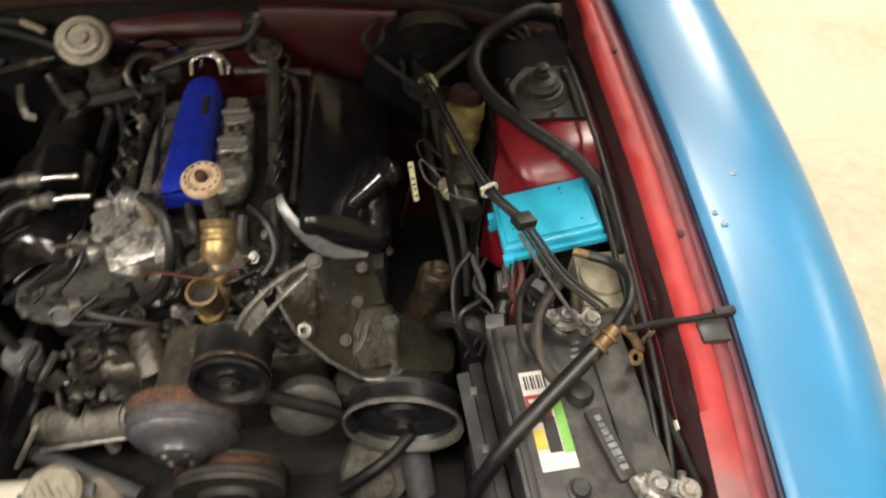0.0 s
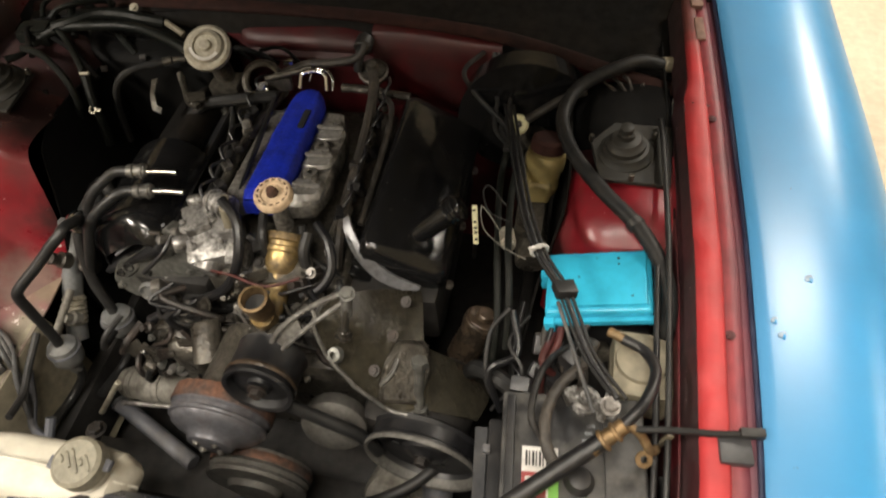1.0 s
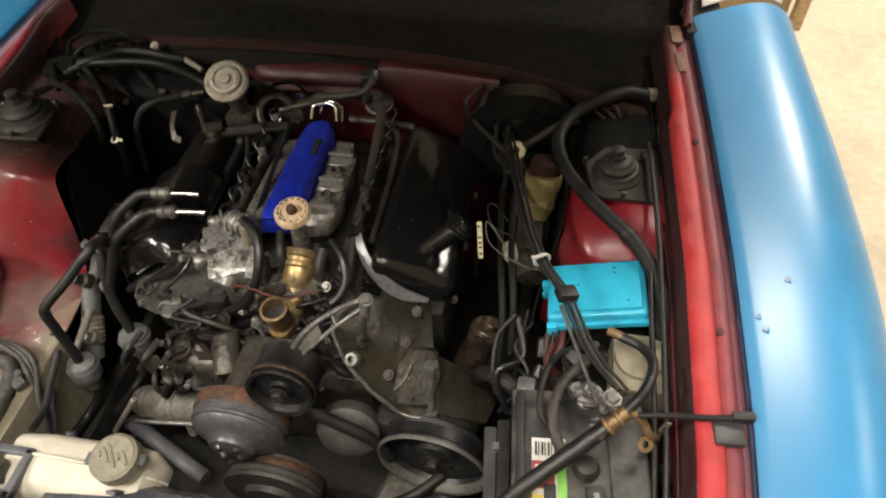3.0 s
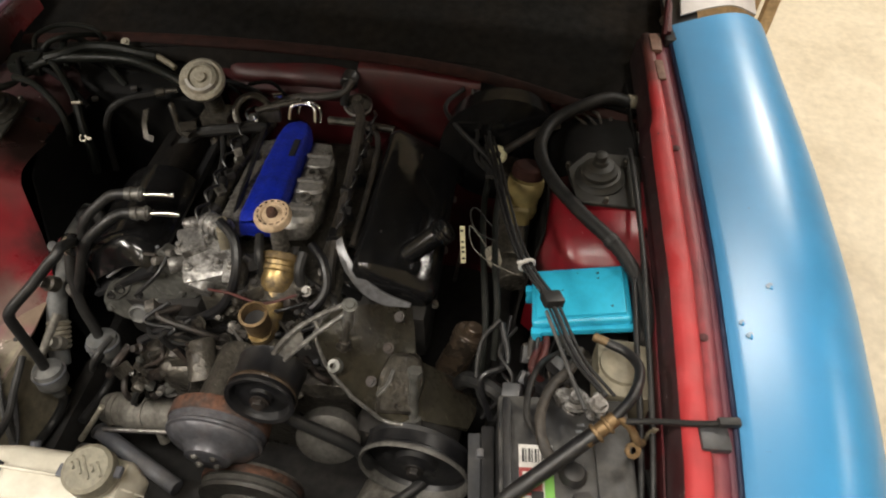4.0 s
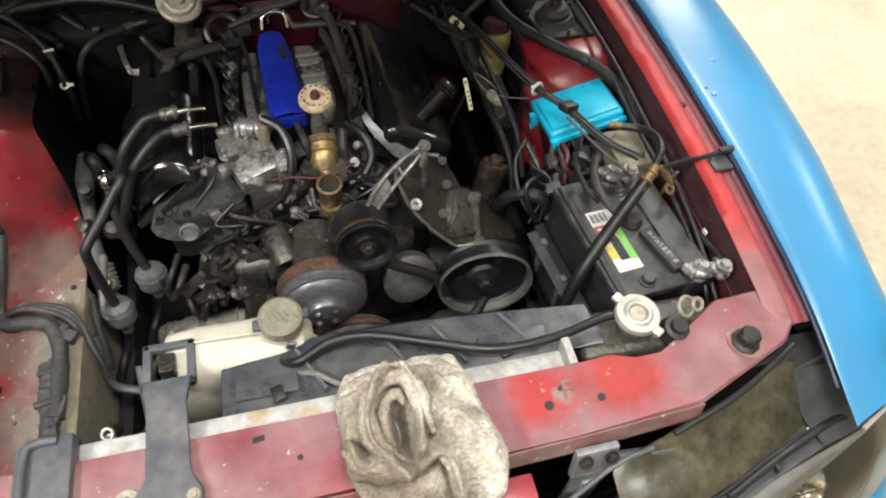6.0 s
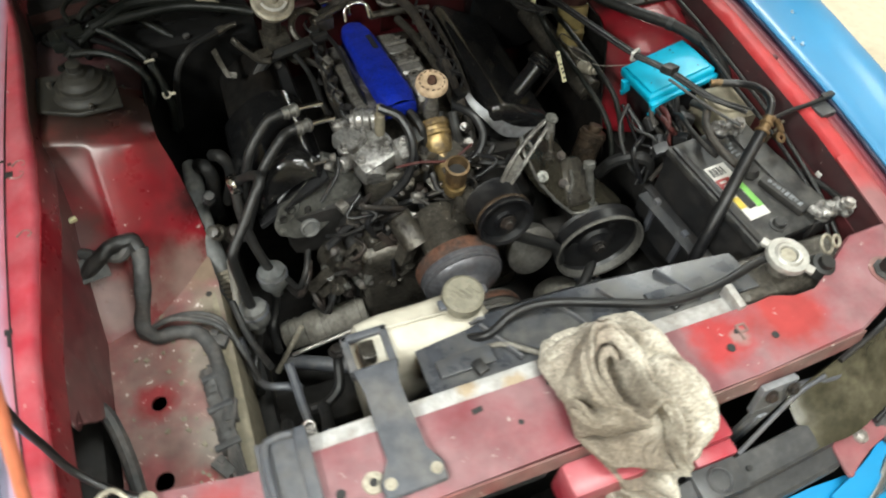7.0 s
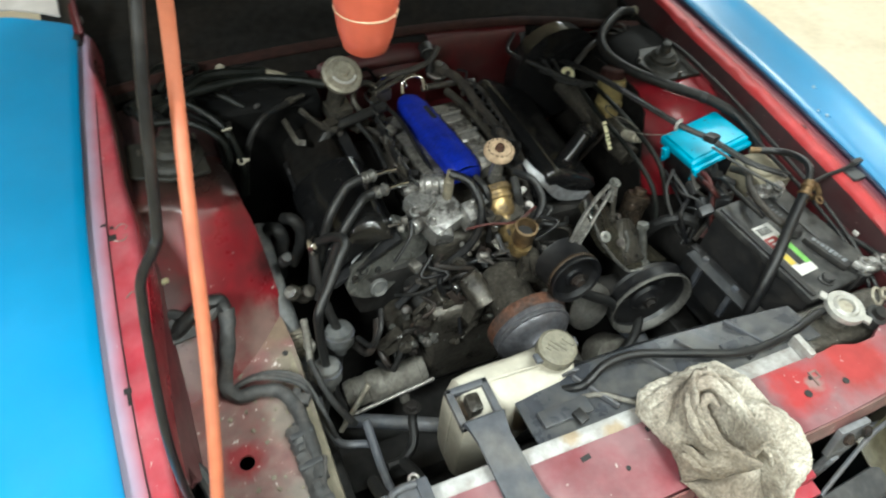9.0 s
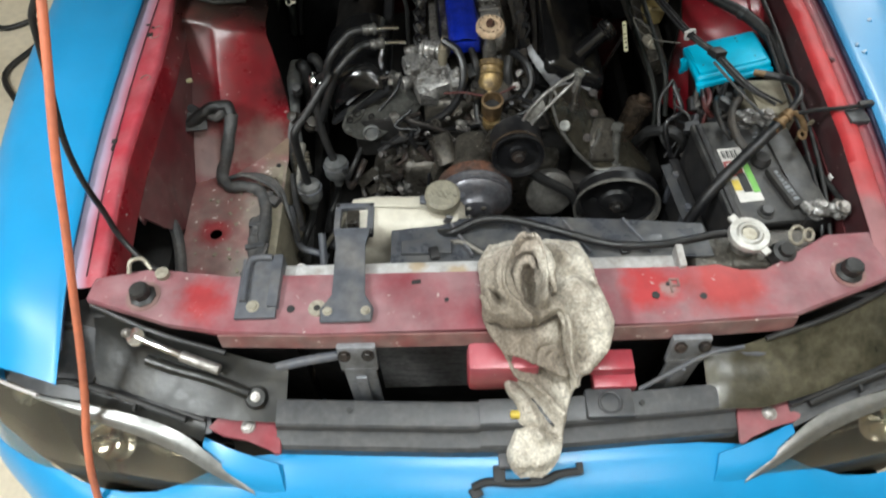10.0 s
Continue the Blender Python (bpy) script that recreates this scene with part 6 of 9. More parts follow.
for i in range(N_U):
    a, b = max(i - 5, 0), min(i + 5, N_U - 1)
    nrm = Vector((0, prof_z[a] - prof_z[b], prof_y[b] - prof_y[a]))
    nrm = -nrm.normalized() if i > 20 and nrm.z < 0 else nrm.normalized()
    if nrm.y > 0.3 and i > 40:
        nrm = -nrm
    if i <= 40:
        nrm = Vector((0, 1 - i / 40, i / 40)).normalized()
    u = i / (N_U - 1)
    ends = min(1.0, u / 0.05, (1 - u) / 0.05)
    arch = np.interp(u, [0, 0.1, 0.3, 0.5, 1.0], [0.0, 0.024, 0.018, 0.010, 0.008])
    row, under = [], []
    for j in range(N_V):
        v = VV[i, j]
        roll = max(0, abs(v) - 0.86) / 0.14
        p = Vector((XX[i, j], prof_y[i], prof_z[i] - arch * v * v)) + nrm * (lift[i, j] * ends * (1 - 0.5 * roll) - 0.020 * roll ** 2)
        row.append(rg.verts.new(p))
        under.append(rg.verts.new(p - nrm * 0.004))
    grid.append(row)
    belly.append(under)
for a, b in zip(grid, grid[1:]):
    for j in range(N_V - 1):
        rg.faces.new((a[j], a[j + 1], b[j + 1], b[j]))
for a, b in zip(belly, belly[1:]):
    for j in range(N_V - 1):
        rg.faces.new((a[j], b[j], b[j + 1], a[j + 1]))
for i in range(N_U - 1):
    rg.faces.new((grid[i][0], grid[i + 1][0], belly[i + 1][0], belly[i][0]))
    rg.faces.new((grid[i][-1], belly[i][-1], belly[i + 1][-1], grid[i + 1][-1]))
part("cloth", rg, CLOTH, rag, "", 180)


def cloth_roll(points, r, lift_by, flat=0.7):
    """A rolled fold lying on the cloth along (x, length) points, thinning at its ends."""
    line = spline([(x, np.interp(s_, stations, prof_y), np.interp(s_, stations, prof_z) + lift_by - 0.018 * ((x - np.interp(s_, stations, prof_x)) / 0.1) ** 2) for x, s_ in points], 8)
    bm = bmesh.new()
    rings, up = [], None
    for i, c in enumerate(line):
        d = (line[min(i + 1, len(line) - 1)] - line[max(i - 1, 0)]).normalized()
        side = d.cross(Vector((0, -0.3, 1))).normalized()
        up = side.cross(d).normalized()
        k = i / (len(line) - 1)
        rr = r * (0.25 + 0.75 * min(1.0, 5 * k, 5 * (1 - k))) * (1 + 0.12 * math.sin(9 * k + 40 * r))
        rings.append([bm.verts.new(c + rr * (math.cos(2 * math.pi * j / 14) * side + flat * math.sin(2 * math.pi * j / 14) * up)) for j in range(14)])
    for a, b in zip(rings, rings[1:]):
        for j in range(14):
            bm.faces.new((a[j], a[(j + 1) % 14], b[(j + 1) % 14], b[j]))
    bm.faces.new(rings[0])
    bm.faces.new(rings[-1])
    return lumps(lumps(bm, 60, 0.003), 220, 0.0012)


part("swirl_fold", cloth_roll([(0.056, 0.205), (0.026, 0.184), (0.012, 0.142), (0.026, 0.106), (0.052, 0.090), (0.076, 0.102), (0.085, 0.142), (0.092, 0.178)], 0.0125, 0.022), CLOTH, rag, "", 180)
part("inner_fold", cloth_roll([(0.042, 0.186), (0.033, 0.150), (0.040, 0.122), (0.056, 0.112), (0.064, 0.128)], 0.0065, 0.012), CLOTH, rag, "", 180)
part("flap_edge", cloth_roll([(0.090, 0.178), (0.106, 0.205), (0.118, 0.255), (0.126, 0.305), (0.138, 0.345)], 0.009, 0.010), CLOTH, rag, "", 180)
part("lower_fold", cloth_roll([(-0.024, 0.165), (-0.002, 0.192), (0.045, 0.214), (0.085, 0.205)], 0.010, 0.012), CLOTH, rag, "", 180)

# ---------------- lamp, cord and prop ----------------
wl = thing("work_light", "orange hanging inspection lamp below the raised hood", "work light", (-0.40, 0.28, 1.46))
part("shade", lathe([(0, 0.0), (0.017, 0.0), (0.021, 0.003), (0.026, 0.02), (0.031, 0.06), (0.033, 0.10), (0.036, 0.18), (0.030, 0.20), (0.022, 0.21), (0.018, 0.24), (0.016, 0.265), (0, 0.27)], (-0.386, 0.272, 1.466), (0.02, 0.02, 1), 24), ORANGE, wl)
part("seam", loop_ring((-0.3852, 0.2728, 1.508), (0.02, 0.02, 1), 0.0292, 0.0007, 28, 6), TAN, wl, "pale moulding line")
part("hook", tube([(-0.381, 0.277, 1.72), (-0.381, 0.272, 1.75), (-0.38, 0.265, 1.785), (-0.38, 0.285, 1.79)], 0.003), STEEL, wl)
cord = thing("extension_cord", "orange rubber power cord hanging past the bay", "cord", (-0.6, 0.1, 1.0))
part("cord_run", tube([(-0.381, 0.277, 1.725), (-0.40, 0.262, 1.77), (-0.45, 0.262, 1.80), (-0.51, 0.268, 1.77), (-0.538, 0.272, 1.66), (-0.558, 0.252, 1.5), (-0.576, 0.181, 1.4), (-0.593, 0.11, 1.3), (-0.613, 0.046, 1.2), (-0.635, 0.0, 1.1), (-0.655, -0.054, 1.0), (-0.675, -0.107, 0.9), (-0.692, -0.16, 0.815), (-0.70, -0.205, 0.765), (-0.702, -0.26, 0.70), (-0.70, -0.31, 0.60), (-0.69, -0.36, 0.35), (-0.66, -0.42, 0.02), (-0.4, -0.6, 0.009)], 0.0065, 12), ORANGE_CORD, cord)
prop = thing("hood_prop", "bent black hood prop rod", "prop rod", (-0.57, 0.03, 0.88))
part("rod", tube([(-0.578, 0.047, 0.888), (-0.62, 0.075, 0.892), (-0.655, 0.105, 0.92), (-0.665, 0.121, 0.97), (-0.664, 0.122, 1.05), (-0.660, 0.135, 1.13), (-0.651, 0.165, 1.21), (-0.640, 0.189, 1.285), (-0.633, 0.194, 1.315), (-0.614, 0.199, 1.345), (-0.606, 0.197, 1.375), (-0.585, 0.218, 1.5), (-0.565, 0.250, 1.6), (-0.555, 0.275, 1.68), (-0.545, 0.30, 1.745)], 0.0052, 10), RUBBER_SHINE, prop)
part("pivot", lathe([(0, 0), (0.012, 0), (0.012, 0.010), (0, 0.012)], (-0.578, 0.045, 0.884), (0, 0, 1), 14), ZINC, prop)

# ---------------- engine ----------------
engine = thing("engine", "greasy black V6 engine with blue painted intake", "engine", (0.0, 0.7, 0.3))
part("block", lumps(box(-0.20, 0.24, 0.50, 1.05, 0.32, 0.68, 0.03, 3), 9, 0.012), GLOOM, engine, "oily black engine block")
part("front_cover", lumps(box(-0.18, 0.20, 0.46, 0.53, 0.40, 0.68, 0.025, 3), 14, 0.014), CAST_DARK, engine, "greasy timing cover")
part("valley", lumps(box(-0.12, 0.14, 0.58, 1.03, 0.66, 0.76, 0.02, 3), 16, 0.010), CAST_DARK, engine, "dirty lower intake")

# blue upper intake
UP = pose(-0.026, 0.842, 0.842, -6.5, 0, 2.5)
arch = []
for k in range(23):
    y = -0.164 + 0.015 * k
    w = np.interp(y, [-0.164, -0.14, 0.10, 0.15, 0.168], [0.033, 0.037, 0.035, 0.027, 0.016])
    h = np.interp(y, [-0.164, -0.150, 0.145, 0.168], [-0.006, 0.0, 0.0, -0.010]) + 0.0014 * noise.noise(Vector((y * 40, 5, 0)))
    arch.append([(f * w - 0.002, y, h + dz) for f, dz in ((-1.02, -0.030), (-1.0, -0.006), (-0.90, 0.0045), (-0.72, 0.0085), (-0.55, 0.0075), (-0.30, 0.0105), (0.0, 0.0115), (0.30, 0.0105), (0.55, 0.0075), (0.72, 0.0085), (0.90, 0.0040), (1.0, -0.006), (1.02, -0.030))])
plen = part("upper_intake", lumps(moved(sheet(arch, 0.001), UP), 45, 0.0016), BLUE_CAST, engine, "rough blue painted intake top", 50)
part("intake_end", lumps(moved(box(-0.034, 0.030, -0.166, -0.158, -0.032, -0.004, 0.003), UP), 45, 0.0012), BLUE_CAST, plen)
part("dent", moved(box(0.008, 0.020, 0.03, 0.085, 0.008, 0.0115, 0.001), UP), INK, plen, "dark recess")
part("chrome_pipe", tube([(-0.05, 0.985, 0.845), (-0.045, 1.0, 0.868), (-0.02, 1.006, 0.874), (0.002, 1.0, 0.870), (0.006, 0.985, 0.845)], 0.0042), CHROME, engine, "bright bent pipe")
part("chrome_pipe", tube([(-0.035, 1.0, 0.85), (-0.03, 1.02, 0.862), (-0.005, 1.02, 0.866), (0.012, 1.01, 0.855), (0.014, 0.99, 0.84)], 0.0034), CHROME, engine)
runner = part("runner_casting", lumps(moved(slab([(0.036, -0.155), (0.085, -0.150), (0.10, -0.10), (0.098, 0.04), (0.085, 0.11), (0.036, 0.12)], -0.055, -0.012, 0.008), UP), 20, 0.0015), CAST, engine, "bare aluminium runner casting")
for y in (-0.12, -0.075, 0.0):
    part("port_boss", moved(lathe([(0.006, -0.012), (0.014, -0.012), (0.013, -0.004), (0.006, -0.004)], (0.062, y, 0), (0, 0, 1), 16), UP), CAST, runner)
for k, y in enumerate((-0.112, -0.030, 0.052)):
    part("runner_arm", lumps(moved(slab([(0.036, y - 0.030), (0.062, y - 0.034), (0.094, y - 0.028), (0.098, y + 0.020), (0.070, y + 0.026), (0.036, y + 0.024)], -0.03, -0.004 - 0.003 * k, 0.008), UP), 20, 0.001), CAST_CLEAN, runner, "bare grey runner")
    part("runner_rib", moved(box(0.040, 0.092, y - 0.004, y + 0.003, -0.006, 0.001, 0.002), UP), CAST_CLEAN, runner)
    part("runner_bolt", moved(hex_bolt((0.078, y + 0.012, -0.004), (0, 0, 1), 0.007, 0.006), UP), CAST, runner)
part("runner_side", lumps(moved(box(-0.085, -0.038, -0.15, 0.12, -0.06, -0.02, 0.008), UP), 25, 0.005), CAST, engine, "dirty aluminium runner side")
for s_, x0 in ((1, 0.105), (-1, -0.125)):
    rail_ob = part("fuel_rail", tube([(x0, 0.66, 0.80), (x0 + s_ * 0.004, 0.78, 0.812), (x0 - s_ * 0.006, 0.92, 0.812), (x0 - s_ * 0.02, 1.02, 0.80)], 0.010), CAST_DARK, engine, "dark fuel rail")
    for y in (0.70, 0.80, 0.90):
        inj = part("injector", merge(rod((x0, y, 0.815), (x0 + s_ * 0.012, y, 0.76), 0.009), obox((x0 + s_ * 0.008, y, 0.825), 0.016, 0.024, 0.02, 0, 0, 10)), BLACK, rail_ob)
        part("injector_band", rod((x0 + s_ * 0.003, y, 0.80), (x0 + s_ * 0.004, y, 0.795), 0.0115, 12), STEEL, inj)

# oil filler neck and cap
neck_p = part("filler_stalk", lathe([(0.016, 0), (0.014, 0.03), (0.010, 0.05), (0.013, 0.065), (0.018, 0.072), (0, 0.072)], (0.032, 0.648, 0.84), (0, 0, 1), 18), CAST, engine)
cap = part("filler_cap", lathe([(0, 0.012), (0.018, 0.010), (0.020, 0.013), (0.029, 0.013), (0.032, 0.009), (0.032, 0.0), (0.024, -0.006), (0, -0.006)], (0.031, 0.649, 0.915), (-0.02, -0.12, 1), 32), TAN, engine, "tan phenolic cap with raised marks")
part("cap_knob", lathe([(0, 0.014), (0.007, 0.013), (0.009, 0.008), (0.010, 0), (0, 0)], (0.031, 0.648, 0.925), (-0.02, -0.12, 1), 12), RUST, cap)
for i in range(14):
    a = 2 * math.pi * i / 14
    part("mark", obox((0.031 + 0.0245 * math.cos(a), 0.648 + 0.0243 * math.sin(a), 0.9285 + 0.003 * math.sin(a)), 0.006, 0.002, 0.0015, 0, 0, math.degrees(a) + 90, 0), RUST, cap)

# thermostat housing
th = part("thermostat_housing", merge(lathe([(0, -0.02), (0.036, -0.02), (0.037, -0.016), (0.037, -0.008), (0.033, -0.005), (0.032, 0.002), (0.0345, 0.004), (0.0345, 0.011), (0.031, 0.014), (0.0305, 0.028), (0.028, 0.040), (0.022, 0.050), (0, 0.054)], (0.032, 0.628, 0.808), (-0.02, -0.86, -0.42), 32), tube([(0.032, 0.592, 0.788), (0.031, 0.560, 0.772), (0.030, 0.525, 0.766), (0.030, 0.503, 0.772), (0.030, 0.498, 0.792)], 0.0205, 18)), BRASS, engine, "tarnished brass thermostat housing")
part("sensor_plug", merge(rod((0.012, 0.572, 0.800), (-0.012, 0.545, 0.812), 0.011, 6), rod((-0.012, 0.545, 0.812), (-0.022, 0.533, 0.818), 0.008, 12)), CAST_DARK, th, "greasy hexagonal sensor")
part("outlet_rim", lathe([(0.0, -0.046), (0.019, -0.046), (0.0215, -0.04), (0.0215, -0.008), (0.024, -0.004), (0.024, 0.004), (0.0195, 0.005), (0.018, -0.02), (0.0, -0.02)], (0.030, 0.497, 0.842), (-0.02, -0.12, 1), 28), COPPER, th, "upright open brass outlet")
part("outlet_dark", lathe([(0, 0), (0.018, 0), (0.018, 0.001), (0, 0.001)], (0.030, 0.498, 0.826), (-0.02, -0.12, 1), 20), INK, th)
for dx in (-0.040,):
    part("bolt", hex_bolt((0.036 + dx, 0.588, 0.806), (0.05, -0.25, 1), 0.007, 0.006), IRON, th)
part("flange", moved(slab([(-0.052, -0.012), (-0.03, -0.03), (0.03, -0.03), (0.052, -0.012), (0.052, 0.012), (0.03, 0.03), (-0.03, 0.03), (-0.052, 0.012)], -0.008, 0.0, 0.002), axis_pose((0.036, 0.59, 0.803), (0.05, -0.25, 1))), CAST_DARK, th)

# EGR valve
EG = axis_pose((-0.205, 0.962, 0.945), (0.12, -0.55, 1))
egr = part("egr_valve", moved(lathe([(0, -0.03), (0.034, -0.028), (0.044, -0.010), (0.045, 0.002), (0.040, 0.006), (0.034, 0.006), (0.031, 0.012), (0.024, 0.014), (0.022, 0.010), (0.012, 0.010), (0.010, 0.016), (0, 0.017)], n=32), EG), ZINC, engine, "round zinc plated vacuum diaphragm")
part("label_arc", moved(merge(*[moved(box(-0.0036, 0.0036, -0.030, -0.0245, 0.0122, 0.0142, 0), pose(0, 0, 0, 0, 0, -75 + 11 * i)) for i in range(12)]), EG), WHITE_LABEL, egr, "worn white arc label")
part("egr_body", merge(rod((-0.208, 0.978, 0.92), (-0.215, 1.0, 0.84), 0.020), obox((-0.21, 0.99, 0.83), 0.06, 0.05, 0.03)), CAST_DARK, egr)
part("egr_pipe", tube([(-0.245, 0.965, 0.925), (-0.30, 0.99, 0.93), (-0.38, 1.02, 0.93), (-0.46, 1.02, 0.93), (-0.56, 1.0, 0.925), (-0.62, 0.96, 0.90)], 0.010), OIL_HOSE, engine, "oily black vacuum hose")

# rocker covers
def rocker(s, y0, y1, z_shift=0.0):
    """Rounded tin rocker cover on the bank at side s (tilted outwards)."""
    bm = box(-0.085, 0.085, -(y1 - y0) / 2, (y1 - y0) / 2, -0.05, 0.045, 0.030, 4)
    return moved(bm, pose(s * 0.225, (y0 + y1) / 2, 0.775 + z_shift, 0, s * 28, 0))


rcv = part("rocker_cover", rocker(1, 0.63, 1.02, -0.015), BLACK_GLOSS, engine, "oily black rocker cover")
part("rocker_flange", moved(box(-0.098, 0.098, -0.20, 0.20, -0.062, -0.05, 0.004), pose(0.225, 0.825, 0.76, 0, 28, 0)), BLACK_GLOSS, rcv)
part("breather", merge(rod((0.248, 0.700, 0.790), (0.306, 0.722, 0.838), 0.0195, 20), lathe([(0.012, 0), (0.025, 0.0), (0.027, 0.004), (0.0245, 0.008), (0.027, 0.012), (0.0245, 0.016), (0.026, 0.020), (0.020, 0.026), (0.010, 0.028), (0, 0.028)], (0.304, 0.721, 0.836), (0.72, 0.27, 0.60), 10)), BLACK_GLOSS, rcv, "shiny black oil filler tube")
for sx in (-1, 1):
    for y in (0.68, 0.82, 0.97):
        part("cover_bolt", hex_bolt((0.225 + sx * 0.088 * math.cos(radians(28)), y, 0.76 - sx * 0.088 * math.sin(radians(28)) - 0.045), (0.47, 0, 0.88), 0.007, 0.008), STEEL, rcv)
LEFT = pose(-0.300, 0.806, 0.778, 0, -34, 0)
cover = []
for k in range(15):
    y = -0.205 + 0.016 * k
    f = math.sqrt(max(0.0, 1 - (max(0, 0.042 - 0.016 * k) / 0.045) ** 2))
    cover.append([(0.092 * math.cos(math.pi * i / 16) * (0.72 + 0.28 * f), y, -0.045 + 0.086 * f * math.sin(math.pi * i / 16) ** 0.70) for i in range(17)])
lcv = part("rocker_cover", lumps(moved(sheet(cover, 0.003), LEFT), 12, 0.003), BLACK_GLOSS, engine, "glossy black rounded rocker cover")
part("rocker_flange", moved(box(-0.090, 0.090, -0.214, 0.222, -0.052, -0.040, 0.004), LEFT), BLACK, lcv)
# Dull black puts darkness into the cover's rear, behind its glossy front.
part("cover_rear", lumps(moved(box(-0.066, 0.062, 0.01, 0.215, -0.047, 0.012, 0.028, 4), LEFT), 14, 0.004), COWL, lcv, "dull black rear of the cover")
part("flange_edge", tube([(-0.306, 0.600, 0.748), (-0.280, 0.610, 0.766), (-0.245, 0.628, 0.782), (-0.205, 0.642, 0.806)], 0.0026, 8), GREY_STEEL, lcv, "bare metal flange edge")
for sx in (-1, 1):
    for y in (-0.14, 0.0, 0.15):
        part("cover_bolt", moved(hex_bolt((sx * 0.074, y, -0.038), (0, 0, 1), 0.007, 0.008), LEFT), STEEL, lcv)
# cast end of the left head, in its own plane
HEAD = Matrix.Translation((-0.2115, 0.605, 0.728)) @ Matrix(((0.995, 0.0, -0.1, 0), (0.1, 0.35, -0.93, 0), (0.0, 0.937, 0.35, 0), (0, 0, 0, 1)))
hf = part("head_front", lumps(slab([(-0.115, -0.035), (-0.098, 0.004), (-0.070, 0.016), (-0.045, 0.032), (-0.012, 0.062), (0.012, 0.085), (0.035, 0.068), (0.060, 0.040), (0.092, 0.014), (0.072, -0.018), (0.040, -0.035), (0.0, -0.060), (-0.036, -0.084), (-0.078, -0.075), (-0.108, -0.056)], -0.03, 0.003, 0.003, HEAD), 20, 0.0012), HEAD_CAST, engine, "oily grey cast head front with bolts")
for outline, z1 in (([(-0.020, 0.030), (0.010, 0.060), (0.045, 0.030), (0.070, 0.008), (0.040, -0.020), (0.0, -0.010)], 0.005), ([(-0.105, -0.030), (-0.088, -0.006), (-0.050, 0.008), (-0.058, -0.012), (-0.080, -0.030)], 0.007), ([(-0.020, -0.030), (-0.006, -0.022), (0.010, -0.044), (-0.006, -0.052)], 0.006)):
    part("raised_pad", lumps(slab(outline, 0.0, z1, 0.003, HEAD), 30, 0.001), HEAD_CAST, hf)
for x, y, r_ in ((0.043, -0.010, 0.0055), (0.017, 0.033, 0.006), (-0.099, -0.048, 0.006), (0.072, 0.012, 0.006), (-0.012, 0.046, 0.005)):
    part("bolt", moved(hex_bolt((x, y, 0.004), (0, 0, 1), r_, 0.006), HEAD), HEAD_CAST, hf)
for x, y, r_ in ((-0.073, -0.004, 0.009), (-0.092, -0.018, 0.007), (-0.040, -0.016, 0.006)):
    part("pocket", moved(lathe([(0, 0.002), (r_ * 0.8, 0.002), (r_, 0.005), (r_ * 1.15, 0.003), (r_ * 1.2, -0.004), (0, -0.004)], (x, y, 0.005), (0, 0, 1), 14), HEAD), GLOOM, hf)
part("core_plug", moved(lathe([(0, 0.006), (0.014, 0.006), (0.017, 0.012), (0.0205, 0.009), (0.0215, -0.006), (0, -0.006)], (-0.043, -0.058, 0.002), (0, 0, 1), 24), HEAD), CAN_GREY, hf, "round core plug")
acc = part("small_pump", lathe([(0, 0.012), (0.012, 0.012), (0.014, 0.004), (0.034, 0.002), (0.040, -0.006), (0.040, -0.05), (0, -0.05)], (-0.215, 0.510, 0.605), (0.0, -0.9, 0.35), 24), CAST_DARK, engine, "greasy round front housing")
for k in range(5):
    a = radians(20 + 72 * k)
    part("bolt", hex_bolt((-0.215 + 0.034 * math.cos(a), 0.508, 0.605 + 0.034 * math.sin(a)), (0, -0.9, 0.35), 0.006, 0.007), HEAD_CAST, acc)
part("timing_rib", lumps(merge(obox((-0.16, 0.505, 0.655), 0.03, 0.04, 0.10, 10, 24, 0, 0.008), obox((-0.11, 0.515, 0.635), 0.022, 0.04, 0.11, 5, 10, 0, 0.008), rod((-0.075, 0.53, 0.66), (-0.075, 0.49, 0.675), 0.026, 18)), 30, 0.004), CAST_DARK, engine, "ribbed front casting")
part("right_head_edge", lumps(sheet(smooth_rows([[(0.132, 0.690, 0.836), (0.143, 0.668, 0.826), (0.170, 0.638, 0.808), (0.214, 0.621, 0.778), (0.271, 0.606, 0.770)], [(0.122, 0.684, 0.830), (0.128, 0.664, 0.819), (0.154, 0.631, 0.796), (0.195, 0.614, 0.758), (0.265, 0.599, 0.757)]], 3, 3), 0.005), 20, 0.0006), EDGE_STEEL, engine, "bare metal lower edge of the cover")
part("right_head", lumps(box(0.13, 0.30, 0.60, 1.0, 0.60, 0.73, 0.02), 12, 0.006), GLOOM, engine)
part("left_head", lumps(box(-0.30, -0.13, 0.58, 1.0, 0.58, 0.71, 0.02), 12, 0.006), GLOOM, engine)

